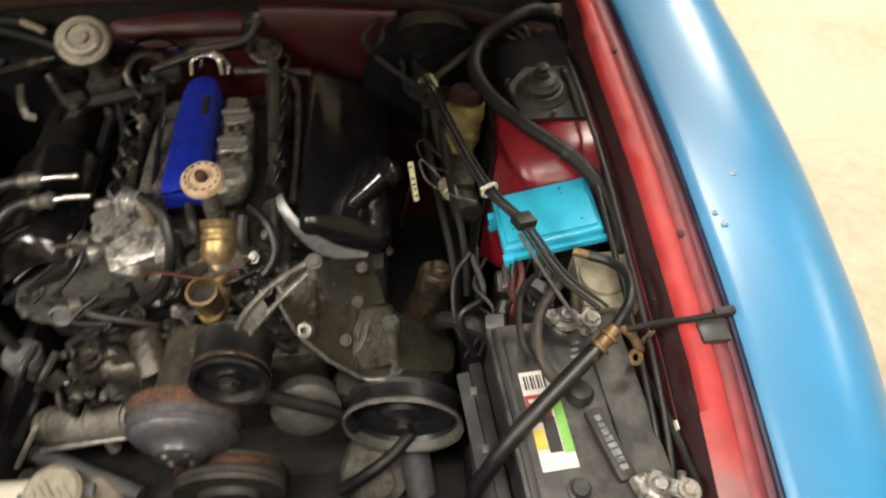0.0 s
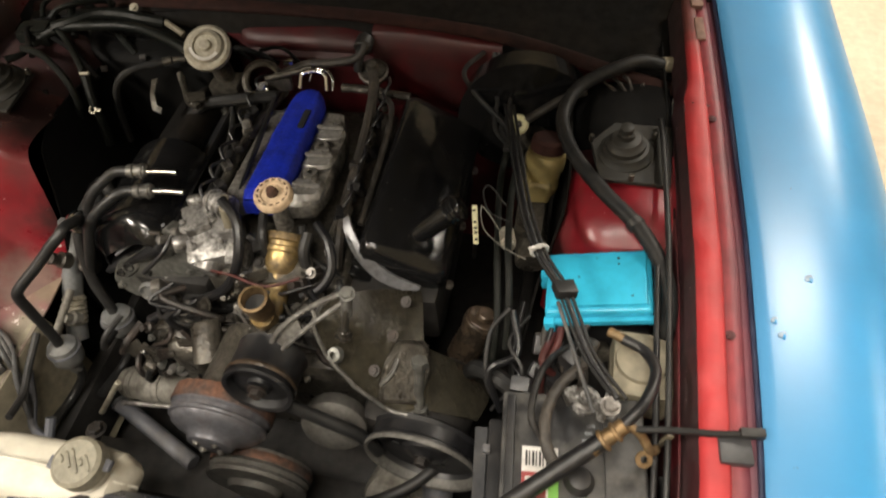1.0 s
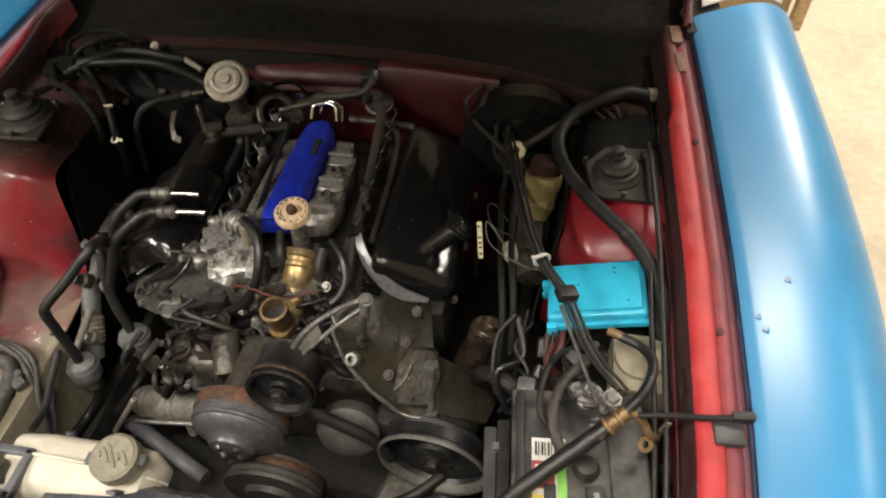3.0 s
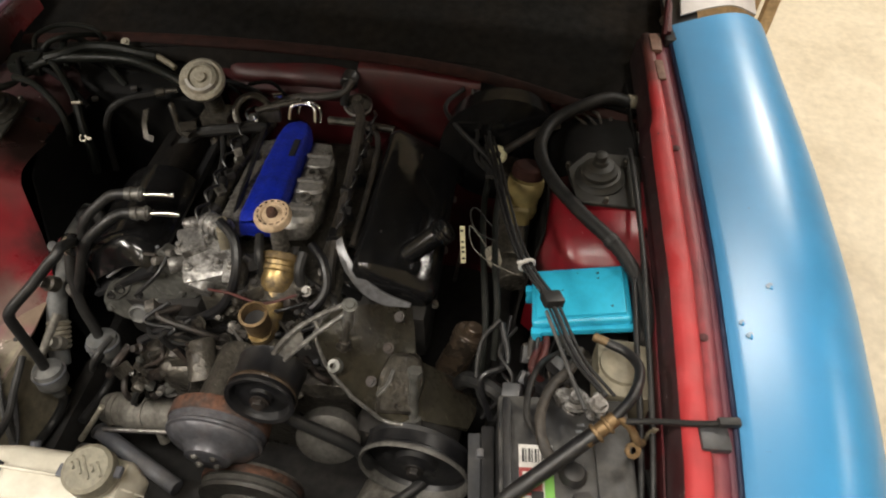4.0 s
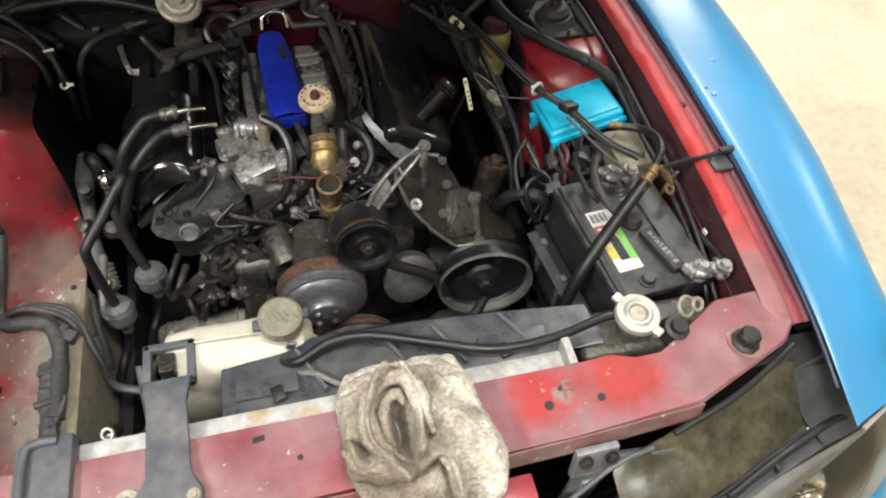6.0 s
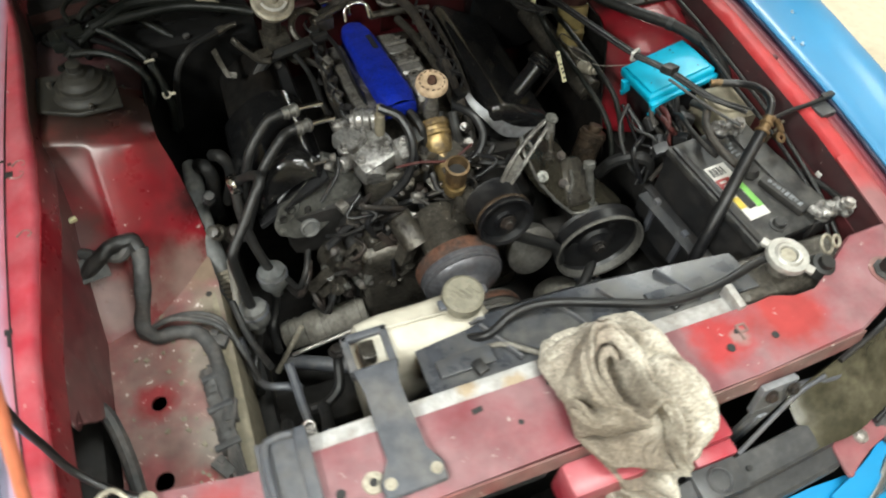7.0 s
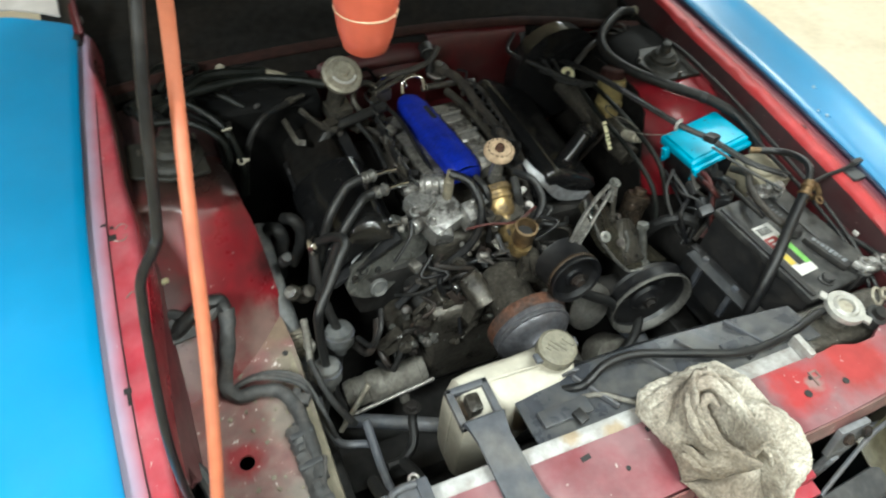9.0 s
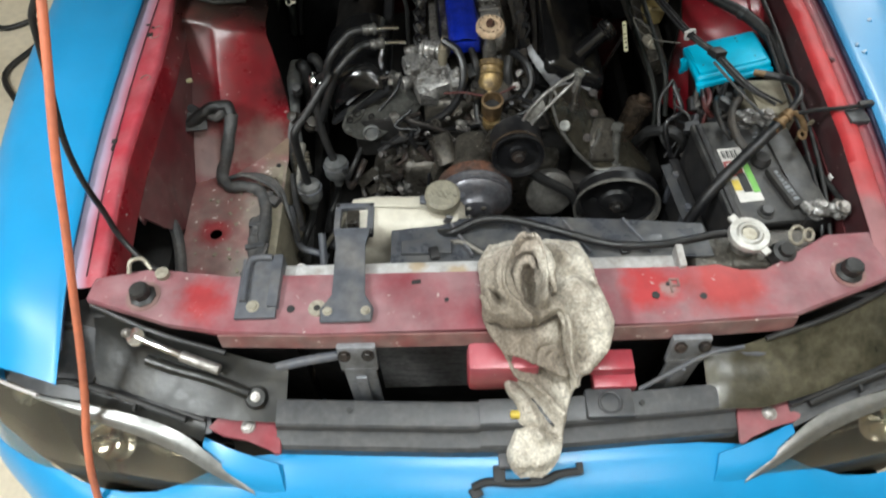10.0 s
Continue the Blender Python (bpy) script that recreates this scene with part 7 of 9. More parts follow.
# bright casting with studs beside the intake front
brc = part("throttle_casting", lumps(merge(obox((-0.105, 0.635, 0.790), 0.095, 0.10, 0.055, 12, -5, 20, 0.012), obox((-0.140, 0.650, 0.815), 0.045, 0.06, 0.035, 0, 0, 30, 0.008), rod((-0.105, 0.61, 0.785), (-0.112, 0.575, 0.775), 0.024, 16), rod((-0.14, 0.625, 0.795), (-0.172, 0.605, 0.80), 0.015, 12), obox((-0.045, 0.600, 0.800), 0.035, 0.05, 0.055, 15, 0, 10, 0.008), rod((-0.125, 0.69, 0.835), (-0.075, 0.67, 0.84), 0.020, 16), rod((-0.165, 0.685, 0.828), (-0.125, 0.69, 0.835), 0.012, 12)), 25, 0.003), CAST_BRIGHT, engine, "bright aluminium idle housing")
for k in range(3):
    part("collar_ring", loop_ring((-0.115 + 0.014 * k, 0.686 - 0.006 * k, 0.836 + 0.001 * k), (0.9, -0.35, 0.1), 0.0205, 0.0025, 20, 6), CAST_BRIGHT, brc)
for x, y, z in ((-0.155, 0.635, 0.815), (-0.13, 0.60, 0.806), (-0.075, 0.61, 0.812), (-0.11, 0.655, 0.82), (-0.045, 0.60, 0.828)):
    part("stud", merge(hex_bolt((x, y, z), (0, -0.2, 1), 0.009, 0.010), rod((x, y, z), (x, y - 0.003, z + 0.022), 0.005)), CAST_BRIGHT, brc)
part("sensor", merge(rod((-0.078, 0.648, 0.80), (-0.074, 0.655, 0.865), 0.011, 10), rod((-0.074, 0.655, 0.86), (-0.07, 0.66, 0.885), 0.008, 10)), BEIGE, brc, "beige plug sensor")

# water pump pulley and hub
wp = part("water_pump_pulley", lathe([(0.0, -0.014), (0.030, -0.014), (0.037, -0.011), (0.041, -0.002), (0.050, 0.004), (0.062, 0.007), (0.072, 0.013), (0.076, 0.020), (0.0805, 0.0215), (0.081, 0.026), (0.0775, 0.029), (0.0775, 0.034), (0.082, 0.038), (0.082, 0.058), (0.078, 0.062), (0.060, 0.062), (0.0, 0.064)], (-0.012, 0.312, 0.705), (0, 1, 0.02), 40), PULLEY, engine, "worn grey water pump pulley")
part("rust_band", lathe([(0.0835, 0), (0.0842, 0.003), (0.0842, 0.022), (0.0835, 0.025)], (-0.012, 0.352, 0.706), (0, 1, 0.02), 40), RUST, wp, "rusty belt track")
part("hub_face", lathe([(0, 0.022), (0.016, 0.020), (0.027, 0.014), (0.030, 0), (0, 0)], (-0.012, 0.318, 0.705), (0, -1, -0.02), 28), PULLEY, wp)
for k in range(4):
    a = radians(45 + 90 * k)
    part("bolt", merge(hex_bolt((-0.012 + 0.022 * math.cos(a), 0.304, 0.705 + 0.022 * math.sin(a)), (0, -1, 0), 0.0075, 0.008), rod((-0.012 + 0.022 * math.cos(a), 0.304, 0.705 + 0.022 * math.sin(a)), (-0.012 + 0.022 * math.cos(a), 0.293, 0.705 + 0.022 * math.sin(a)), 0.0045)), CAST, wp)
part("pump_body", lumps(merge(rod((-0.012, 0.375, 0.705), (-0.01, 0.50, 0.70), 0.050, 18), rod((-0.07, 0.44, 0.70), (-0.09, 0.50, 0.735), 0.026, 14), obox((0.035, 0.46, 0.75), 0.05, 0.04, 0.035, 0, 20, -20, 0.008), rod((0.045, 0.43, 0.77), (0.055, 0.50, 0.755), 0.015, 12), obox((-0.09, 0.45, 0.68), 0.03, 0.03, 0.06, 0, 20, 20, 0.008)), 22, 0.006), CAST_DARK, engine, "greasy water pump body")
cr = part("crank_pulley", lathe([(0, -0.01), (0.045, -0.01), (0.05, 0), (0.088, 0.002), (0.090, 0.008), (0.085, 0.014), (0.090, 0.02), (0.085, 0.026), (0.090, 0.032), (0.088, 0.045), (0, 0.045)], (0.03, 0.285, 0.56), (0, 1, 0), 36), RIM_WORN, engine, "dusty crank pulley with rusty rim")
part("crank_rim", lathe([(0.0905, 0), (0.092, 0.002), (0.092, 0.012), (0.0905, 0.014)], (0.03, 0.31, 0.56), (0, 1, 0), 36), RUST, cr)

# idler
idl = part("idler_pulley", lathe([(0.0, 0.004), (0.018, 0.004), (0.020, 0.010), (0.044, 0.012), (0.048, 0.0), (0.055, -0.002), (0.056, 0.002), (0.054, 0.006), (0.054, 0.062), (0.056, 0.066), (0.050, 0.069), (0, 0.069)], (0.077, 0.362, 0.812), (0, 1, -0.15), 36), RUBBER_SHINE, engine, "dark idler pulley with worn rim")
part("idler_band", lathe([(0.0555, 0), (0.0565, 0.002), (0.0565, 0.006), (0.0555, 0.008)], (0.077, 0.372, 0.811), (0, 1, -0.15), 36), OILY_BROWN, idl, "rusty rim line")
part("idler_bolt", hex_bolt((0.078, 0.360, 0.814), (0, -1, 0.15), 0.011, 0.010), IRON, idl)

# power steering pulley with spokes
psc = Vector((0.316, 0.356, 0.634))
ps = part("steering_pump_pulley", lathe([(0.080, 0.020), (0.088, 0.020), (0.0955, 0.002), (0.0985, 0.001), (0.0985, 0.006), (0.093, 0.010), (0.093, 0.030), (0.098, 0.036), (0.09, 0.042), (0.074, 0.040), (0.076, 0.024), (0.080, 0.020)], psc, (0.10, 1, -0.05), 48), RUBBER_SHINE, engine, "black steering pump pulley")
part("pulley_rim", lathe([(0.0978, -0.0065), (0.0995, -0.002), (0.0985, 0.002), (0.0915, 0.010), (0.0890, 0.010), (0.0935, -0.0045), (0.0978, -0.0065)], psc, (0.10, 1, -0.05), 48), RIM_WORN, ps, "belt polished grey rim")
part("pulley_web", lathe([(0.0, 0.004), (0.013, 0.003), (0.020, 0.010), (0.034, 0.012), (0.040, 0.019), (0.066, 0.022), (0.0835, 0.018), (0.0835, 0.024), (0.06, 0.030), (0, 0.028)], psc, (0.10, 1, -0.05), 40), RUBBER_SHINE, ps)
psm = axis_pose(psc, (0.10, 1, -0.05))
for k in range(3):
    part("web_hole", moved(lathe([(0, 0), (0.008, 0), (0.008, 0.0012), (0, 0.0012)], (0.052 * math.cos(2.1 * k), 0.052 * math.sin(2.1 * k), 0.0195), (0, 0, -1), 14), psm), INK, ps)
part("pulley_nut", moved(hex_bolt((0, 0, 0.004), (0, 0, -1), 0.012, 0.012), psm), IRON, ps)
part("pump_housing", lumps(merge(rod((0.32, 0.40, 0.64), (0.34, 0.52, 0.63), 0.06, 20), obox((0.25, 0.42, 0.63), 0.10, 0.05, 0.08, 0, 10, 0, 0.015)), 18, 0.004), GLOOM, engine, "black steering pump")

# accessory bracket plate
plate_rows = smooth_rows([[(0.158, 0.502, 0.872), (0.208, 0.545, 0.842), (0.272, 0.605, 0.760)],
                          [(0.150, 0.452, 0.868), (0.215, 0.490, 0.825), (0.287, 0.550, 0.763)],
                          [(0.172, 0.428, 0.820), (0.237, 0.453, 0.785), (0.300, 0.500, 0.750)],
                          [(0.207, 0.414, 0.772), (0.260, 0.424, 0.747), (0.314, 0.455, 0.732)],
                          [(0.255, 0.406, 0.722), (0.285, 0.402, 0.722), (0.318, 0.415, 0.713)]], 4, 4)
abr = part("accessory_bracket", lumps(sheet(plate_rows, 0.014), 14, 0.0025), PLATE, engine, "large oily cast accessory bracket")
part("cast_box", lumps(moved(slab([(-0.030, -0.050), (0.036, -0.046), (0.046, 0.012), (0.030, 0.055), (-0.016, 0.050), (-0.034, 0.010)], -0.012, 0.012, 0.006), pose(0.274, 0.452, 0.757, 32, 22, 10)), 35, 0.0010), CAST_DARK, abr, "greasy cast housing on the bracket")
for pts in ([(0.247, 0.420, 0.768), (0.262, 0.440, 0.776), (0.268, 0.462, 0.784)],):
    part("cast_rib", lumps(tube(pts, 0.0038, 8), 40, 0.001), HEAD_CAST, abr)
for x, y, z in ((0.262, 0.556, 0.802), (0.236, 0.438, 0.782), (0.255, 0.492, 0.802)):
    part("bolt", hex_bolt((x, y - 0.003, z + 0.004), (-0.1, -0.4, 0.9), 0.0065, 0.005), IRON, abr)
part("worn_rim", lumps(tube([(0.160, 0.500, 0.876), (0.150, 0.474, 0.876), (0.150, 0.451, 0.871), (0.160, 0.438, 0.850), (0.173, 0.426, 0.822), (0.208, 0.411, 0.774), (0.236, 0.406, 0.742), (0.256, 0.403, 0.722), (0.285, 0.398, 0.721), (0.300, 0.402, 0.720)], 0.0034), 60, 0.0018), CAST_ARM, abr, "worn bare rim")
part("bracket_boss", lathe([(0.005, 0.012), (0.011, 0.011), (0.013, 0), (0, 0)], (0.182, 0.434, 0.824), (-0.2, -0.5, 0.8), 18), HEAD_CAST, abr)
part("bracket_skirt", sheet(smooth_rows([[(0.318, 0.415, 0.712), (0.36, 0.42, 0.695), (0.40, 0.43, 0.672)], [(0.31, 0.46, 0.735), (0.36, 0.48, 0.70), (0.41, 0.48, 0.65)], [(0.30, 0.50, 0.762), (0.345, 0.51, 0.71), (0.40, 0.52, 0.64)]], 3, 3), 0.008), PLATE, abr)
part("bracket_post", merge(rod((0.306, 0.414, 0.712), (0.304, 0.455, 0.795), 0.0085, 12), lathe([(0, 0.014), (0.013, 0.012), (0.014, 0.0), (0, 0)], (0.304, 0.453, 0.79), (0.03, 0.35, 1), 6), lathe([(0, 0.010), (0.013, 0.010), (0.015, 0.0), (0, 0)], (0.306, 0.412, 0.708), (0.0, 0.35, 1), 14)), HEAD_CAST, abr, "grey threaded post")
arm = part("bracket_arm", lumps(merge(tube([(0.084, 0.420, 0.846), (0.108, 0.438, 0.880), (0.146, 0.461, 0.906), (0.194, 0.481, 0.927)], 0.0046, 8), tube([(0.096, 0.412, 0.836), (0.126, 0.430, 0.866), (0.158, 0.449, 0.892), (0.196, 0.474, 0.914)], 0.0038, 8), sheet(smooth_rows([[(0.084, 0.421, 0.844), (0.106, 0.437, 0.876), (0.128, 0.450, 0.893)], [(0.097, 0.413, 0.834), (0.120, 0.427, 0.859), (0.138, 0.437, 0.875)]], 3, 2), 0.004), rod((0.150, 0.463, 0.907), (0.160, 0.450, 0.893), 0.003, 8), rod((0.200, 0.466, 0.892), (0.203, 0.480, 0.932), 0.0085, 14), rod((0.077, 0.425, 0.80), (0.086, 0.414, 0.852), 0.0095, 14), obox((0.088, 0.412, 0.838), 0.034, 0.016, 0.014, 20, -35, 15, 0.004)), 40, 0.0008), CAST_ARM, engine, "worn aluminium tensioner arm")
part("arm_bolt", hex_bolt((0.204, 0.479, 0.931), (0.1, -0.2, 1), 0.0085, 0.007), HEAD_CAST, arm)
part("link", merge(rod((0.203, 0.474, 0.918), (0.197, 0.447, 0.866), 0.0055), rod((0.198, 0.451, 0.875), (0.197, 0.446, 0.864), 0.0095), hex_bolt((0.197, 0.446, 0.866), (-0.1, -0.45, -0.9), 0.0095)), CAST_DARK, arm, "greasy hanging bolt")
part("drive_belt", tube([(0.105, 0.37, 0.755), (0.15, 0.372, 0.715), (0.21, 0.372, 0.665), (0.235, 0.372, 0.60)], 0.011), RUBBER, engine, "black drive belt")
part("tensioner_cup", lathe([(0, 0), (0.050, 0), (0.055, 0.006), (0.056, 0.03), (0.05, 0.035), (0, 0.04)], (0.160, 0.408, 0.648), (0.1, -1, 0.4), 28), RIM_WORN, engine, "dirty round accessory housing")
low = part("lower_housing", lumps(lathe([(0, 0.03), (0.03, 0.028), (0.034, 0.014), (0.058, 0.008), (0.064, -0.006), (0.062, -0.05), (0, -0.05)], (0.262, 0.335, 0.455), (0.05, -0.75, 0.65), 28), 30, 0.005), DUSTY_ALU, engine, "dirty round lower housing")
part("lower_hose", tube([(0.20, 0.30, 0.50), (0.25, 0.315, 0.53), (0.30, 0.345, 0.545), (0.35, 0.40, 0.55)], 0.011), RUBBER, engine)
part("lower_pipe", rod((0.345, 0.30, 0.44), (0.325, 0.40, 0.50), 0.028, 18), GREY_PLASTIC, engine, "grey lower pipe")
part("starter_can", lumps(merge(rod((0.352, 0.545, 0.66), (0.388, 0.572, 0.758), 0.028, 20), rod((0.380, 0.566, 0.738), (0.386, 0.570, 0.752), 0.031, 20), rod((0.388, 0.572, 0.758), (0.392, 0.575, 0.770), 0.016, 14)), 30, 0.003), OILY_BROWN, engine, "greasy brown canister")

# dipstick
dip = part("dipstick", tube([(0.33, 0.80, 0.60), (0.345, 0.74, 0.76), (0.352, 0.71, 0.84), (0.348, 0.722, 0.858)], 0.004), IRON, engine)
tag = part("dipstick_tag", obox((0.352, 0.698, 0.842), 0.009, 0.003, 0.068, -36, -9, 0, 0.001), DIPTAG, dip, "cream tag with dark marks")
for f in (-0.024, -0.012, -0.004, 0.006, 0.026):
    part("mark", obox((0.352 - 0.156 * f, 0.698 - 0.0022 + f * math.sin(radians(36)), 0.842 + 0.0012 + f * math.cos(radians(36))), 0.005, 0.0012, 0.004, -36, -9, 0, 0), INK, tag)
part("sensor", merge(rod((0.405, 0.70, 0.83), (0.412, 0.665, 0.845), 0.013, 14), rod((0.412, 0.665, 0.845), (0.414, 0.655, 0.85), 0.010, 12)), ZINC, engine, "grey switch")

# steel ended heater hoses and the two canisters
hh = thing("heater_hoses", "pair of black hoses with crimped metal ends", "hose", (-0.28, 0.68, 0.85))
for tip, low in (((-0.177, 0.702, 0.883), [(-0.293, 0.676, 0.884), (-0.333, 0.648, 0.850), (-0.352, 0.635, 0.80), (-0.380, 0.612, 0.70)]), ((-0.160, 0.675, 0.864), [(-0.275, 0.640, 0.870), (-0.318, 0.612, 0.835), (-0.345, 0.600, 0.78), (-0.385, 0.585, 0.68)])):
    at = Vector(tip)
    part("pipe_end", tube([at, at + Vector((-0.030, -0.007, 0.006)), at + Vector((-0.062, -0.016, 0.010))], 0.0055), CHROME, hh, "bright crimped pipe end")
    part("crimp", merge(rod(at + Vector((-0.048, -0.012, 0.009)), at + Vector((-0.080, -0.019, 0.011)), 0.0115, 16), rod(at + Vector((-0.052, -0.013, 0.009)), at + Vector((-0.057, -0.014, 0.0095)), 0.0140, 16), rod(at + Vector((-0.068, -0.017, 0.010)), at + Vector((-0.072, -0.018, 0.0105)), 0.0135, 16)), CAST_ARM, hh, "dull crimped collar")
    part("hose", tube([at + Vector((-0.072, -0.018, 0.011)), at + Vector((-0.095, -0.021, 0.010)), *low], 0.0095), RUBBER, hh)
part("clamp_ring", lathe([(0.008, -0.008), (0.021, -0.008), (0.022, -0.003), (0.017, 0.0), (0.022, 0.003), (0.021, 0.008), (0.008, 0.008)], (-0.374, 0.63, 0.795), (0.9, -0.2, 0.3), 20), CHROME, hh, "bright ribbed clamp")
for (x, y, z), r, ups in (((-0.408, 0.455, 0.600), 0.029, [(-0.411, 0.463, 0.66), (-0.414, 0.468, 0.735), (-0.413, 0.471, 0.778), (-0.405, 0.480, 0.795), (-0.375, 0.510, 0.822), (-0.345, 0.540, 0.853), (-0.333, 0.552, 0.863), (-0.332, 0.570, 0.865), (-0.345, 0.605, 0.835), (-0.368, 0.630, 0.802)]), ((-0.354, 0.548, 0.575), 0.031, [(-0.362, 0.560, 0.62), (-0.374, 0.575, 0.68), (-0.380, 0.60, 0.74), (-0.378, 0.625, 0.79)])):
    dr = thing("inline_canister", "dusty grey canister on a black hose", "canister", (x, y, z - 0.05))
    part("can", lathe([(0, -0.05), (0.012, -0.05), (0.014, -0.03), (r * 0.8, -0.022), (r, -0.012), (r, 0.012), (r * 0.93, 0.018), (r * 0.9, 0.026), (r * 0.45, 0.032), (0, 0.033)], (x, y, z), (0.0, 0.15, 1), 26), CAN_GREY, dr)
    part("can_rim", loop_ring((x, y + 0.002, z + 0.014), (0.0, 0.15, 1), r * 0.99, 0.0025, 24, 6), GREY_PLASTIC, dr)
    part("hose_up", tube([(x, y, z + 0.02), *ups], 0.0095 if z > 0.59 else 0.0100), RUBBER, dr)
    part("hose_down", tube([(x, y, z - 0.04), (x - 0.01, y - 0.01, z - 0.09), (x - 0.03, y - 0.05, z - 0.12), (x - 0.03, y - 0.12, z - 0.10)], 0.009), RUBBER, dr)
hose3 = thing("metal_line", "ribbed metal line beside the canister", "pipe", (-0.42, 0.5, 0.6))
part("line_body", tube([(-0.425, 0.56, 0.66), (-0.432, 0.50, 0.63), (-0.438, 0.45, 0.60)], 0.008, 10, 10, 0.08), DUSTY_ALU, hose3)

# ---------------- smaller engine bay parts ----------------
def hose(parent, pts, r, mat=None, name="hose", label="", n=9, steps=6, ribs=0.0):
    return part(name, tube(pts, r, n, steps, ribs), mat or RUBBER, parent, label)


hose(engine, [(-0.074, 0.655, 0.882), (-0.040, 0.625, 0.872), (-0.030, 0.580, 0.835), (-0.055, 0.552, 0.778), (-0.12, 0.545, 0.725), (-0.18, 0.538, 0.695), (-0.235, 0.52, 0.665)], 0.009, RUBBER_SHINE)
hose(engine, [(-0.01, 0.66, 0.85), (0.0, 0.62, 0.84), (0.004, 0.60, 0.79), (0.0, 0.575, 0.73)], 0.008)
hose(engine, [(0.075, 0.64, 0.84), (0.072, 0.61, 0.82), (0.080, 0.59, 0.77)], 0.010)
hose(engine, [(0.085, 0.66, 0.84), (0.115, 0.625, 0.835), (0.125, 0.59, 0.81), (0.105, 0.565, 0.785), (0.075, 0.555, 0.775)], 0.0085, RUBBER_SHINE)
hose(engine, [(0.055, 0.66, 0.83), (0.06, 0.63, 0.80), (0.09, 0.62, 0.77), (0.13, 0.61, 0.75)], 0.008)
hose(engine, [(-0.075, 0.555, 0.815), (-0.03, 0.545, 0.825), (0.03, 0.535, 0.822), (0.085, 0.555, 0.83)], 0.0025, RED_WIRE, "wire", "thin red wire")
tape_loom = hose(engine, [(0.075, 1.075, 0.83), (0.10, 1.0, 0.85), (0.112, 0.90, 0.84), (0.118, 0.80, 0.838), (0.115, 0.72, 0.825), (0.116, 0.66, 0.80), (0.118, 0.62, 0.765)], 0.0105, TAPE, "wiring_loom", "taped wiring along the intake")
hose(engine, [(0.10, 0.985, 0.845), (0.14, 0.97, 0.84), (0.15, 0.90, 0.83), (0.15, 0.80, 0.82), (0.145, 0.70, 0.80)], 0.006, TAPE)
hose(engine, [(-0.12, 1.03, 0.83), (-0.06, 1.05, 0.85), (0.0, 1.05, 0.86), (0.05, 1.06, 0.87), (0.075, 1.07, 0.90)], 0.008, TAPE)
hose(engine, [(0.02, 1.03, 0.815), (0.08, 1.03, 0.815), (0.165, 1.025, 0.81)], 0.009, CAST_DARK, "pipe", "dark metal pipe")
hose(engine, [(-0.30, 0.90, 0.76), (-0.25, 0.93, 0.82), (-0.17, 0.94, 0.84), (-0.10, 0.97, 0.83)], 0.012, RUBBER)
hose(engine, [(-0.16, 0.94, 0.80), (-0.13, 0.90, 0.80), (-0.135, 0.82, 0.795), (-0.13, 0.72, 0.79), (-0.115, 0.66, 0.80)], 0.008, TAPE)
hose(engine, [(-0.19, 0.96, 0.83), (-0.165, 0.88, 0.815), (-0.16, 0.80, 0.80), (-0.155, 0.72, 0.80)], 0.006, RUBBER)
hose(engine, [(-0.10, 0.98, 0.83), (-0.09, 0.90, 0.84), (-0.085, 0.80, 0.835), (-0.08, 0.70, 0.83)], 0.005, RUBBER_SHINE)
rp = part("rear_sender", lathe([(0, 0.045), (0.010, 0.043), (0.014, 0.03), (0.026, 0.026), (0.030, 0.018), (0.028, 0.006), (0.020, 0.0), (0, 0)], (0.078, 1.075, 0.812), (0, -0.2, 1), 20), CAST_DARK, engine, "round grey sender")
part("sender_ring", loop_ring((0.078, 1.071, 0.831), (0, -0.2, 1), 0.029, 0.003, 24, 6), STEEL, rp)
# throttle linkage pieces at the rear of the intake
lk = part("linkage", merge(obox((-0.10, 1.0, 0.84), 0.05, 0.02, 0.03, 0, 0, 15), loop_ring((-0.135, 1.0, 0.84), (0.2, -0.7, 0.7), 0.036, 0.008, 24, 8), obox((-0.17, 0.965, 0.80), 0.04, 0.04, 0.03, 0, 20, 30), rod((-0.12, 0.985, 0.86), (-0.03, 1.02, 0.87), 0.006)), CAST_DARK, engine, "greasy throttle body and linkage")
part("link_bolt", hex_bolt((-0.125, 0.975, 0.845), (0, -0.6, 0.8), 0.009, 0.01), CHROME, lk)
part("link_clip", obox((-0.085, 1.03, 0.868), 0.02, 0.008, 0.010, 0, 0, 20), CHROME, lk)

# grimy brackets, plugs and bolts crowding the engine front
random.seed(11)
CLUTTER = [(-0.17, 0.55, 0.73), (-0.12, 0.54, 0.70), (-0.07, 0.55, 0.74), (-0.02, 0.56, 0.72), (0.0, 0.535, 0.76), (-0.05, 0.52, 0.69), (-0.10, 0.50, 0.65), (-0.15, 0.50, 0.62), (0.07, 0.54, 0.74), (0.10, 0.55, 0.77), (0.13, 0.57, 0.75), (0.11, 0.53, 0.71), (0.06, 0.50, 0.72), (-0.20, 0.50, 0.60), (-0.24, 0.49, 0.60), (-0.06, 0.60, 0.80), (-0.03, 0.585, 0.78), (0.09, 0.585, 0.80), (0.075, 0.57, 0.78), (-0.18, 0.62, 0.80), (-0.01, 0.62, 0.82), (0.105, 0.64, 0.79), (-0.09, 0.47, 0.60), (-0.13, 0.46, 0.57)]
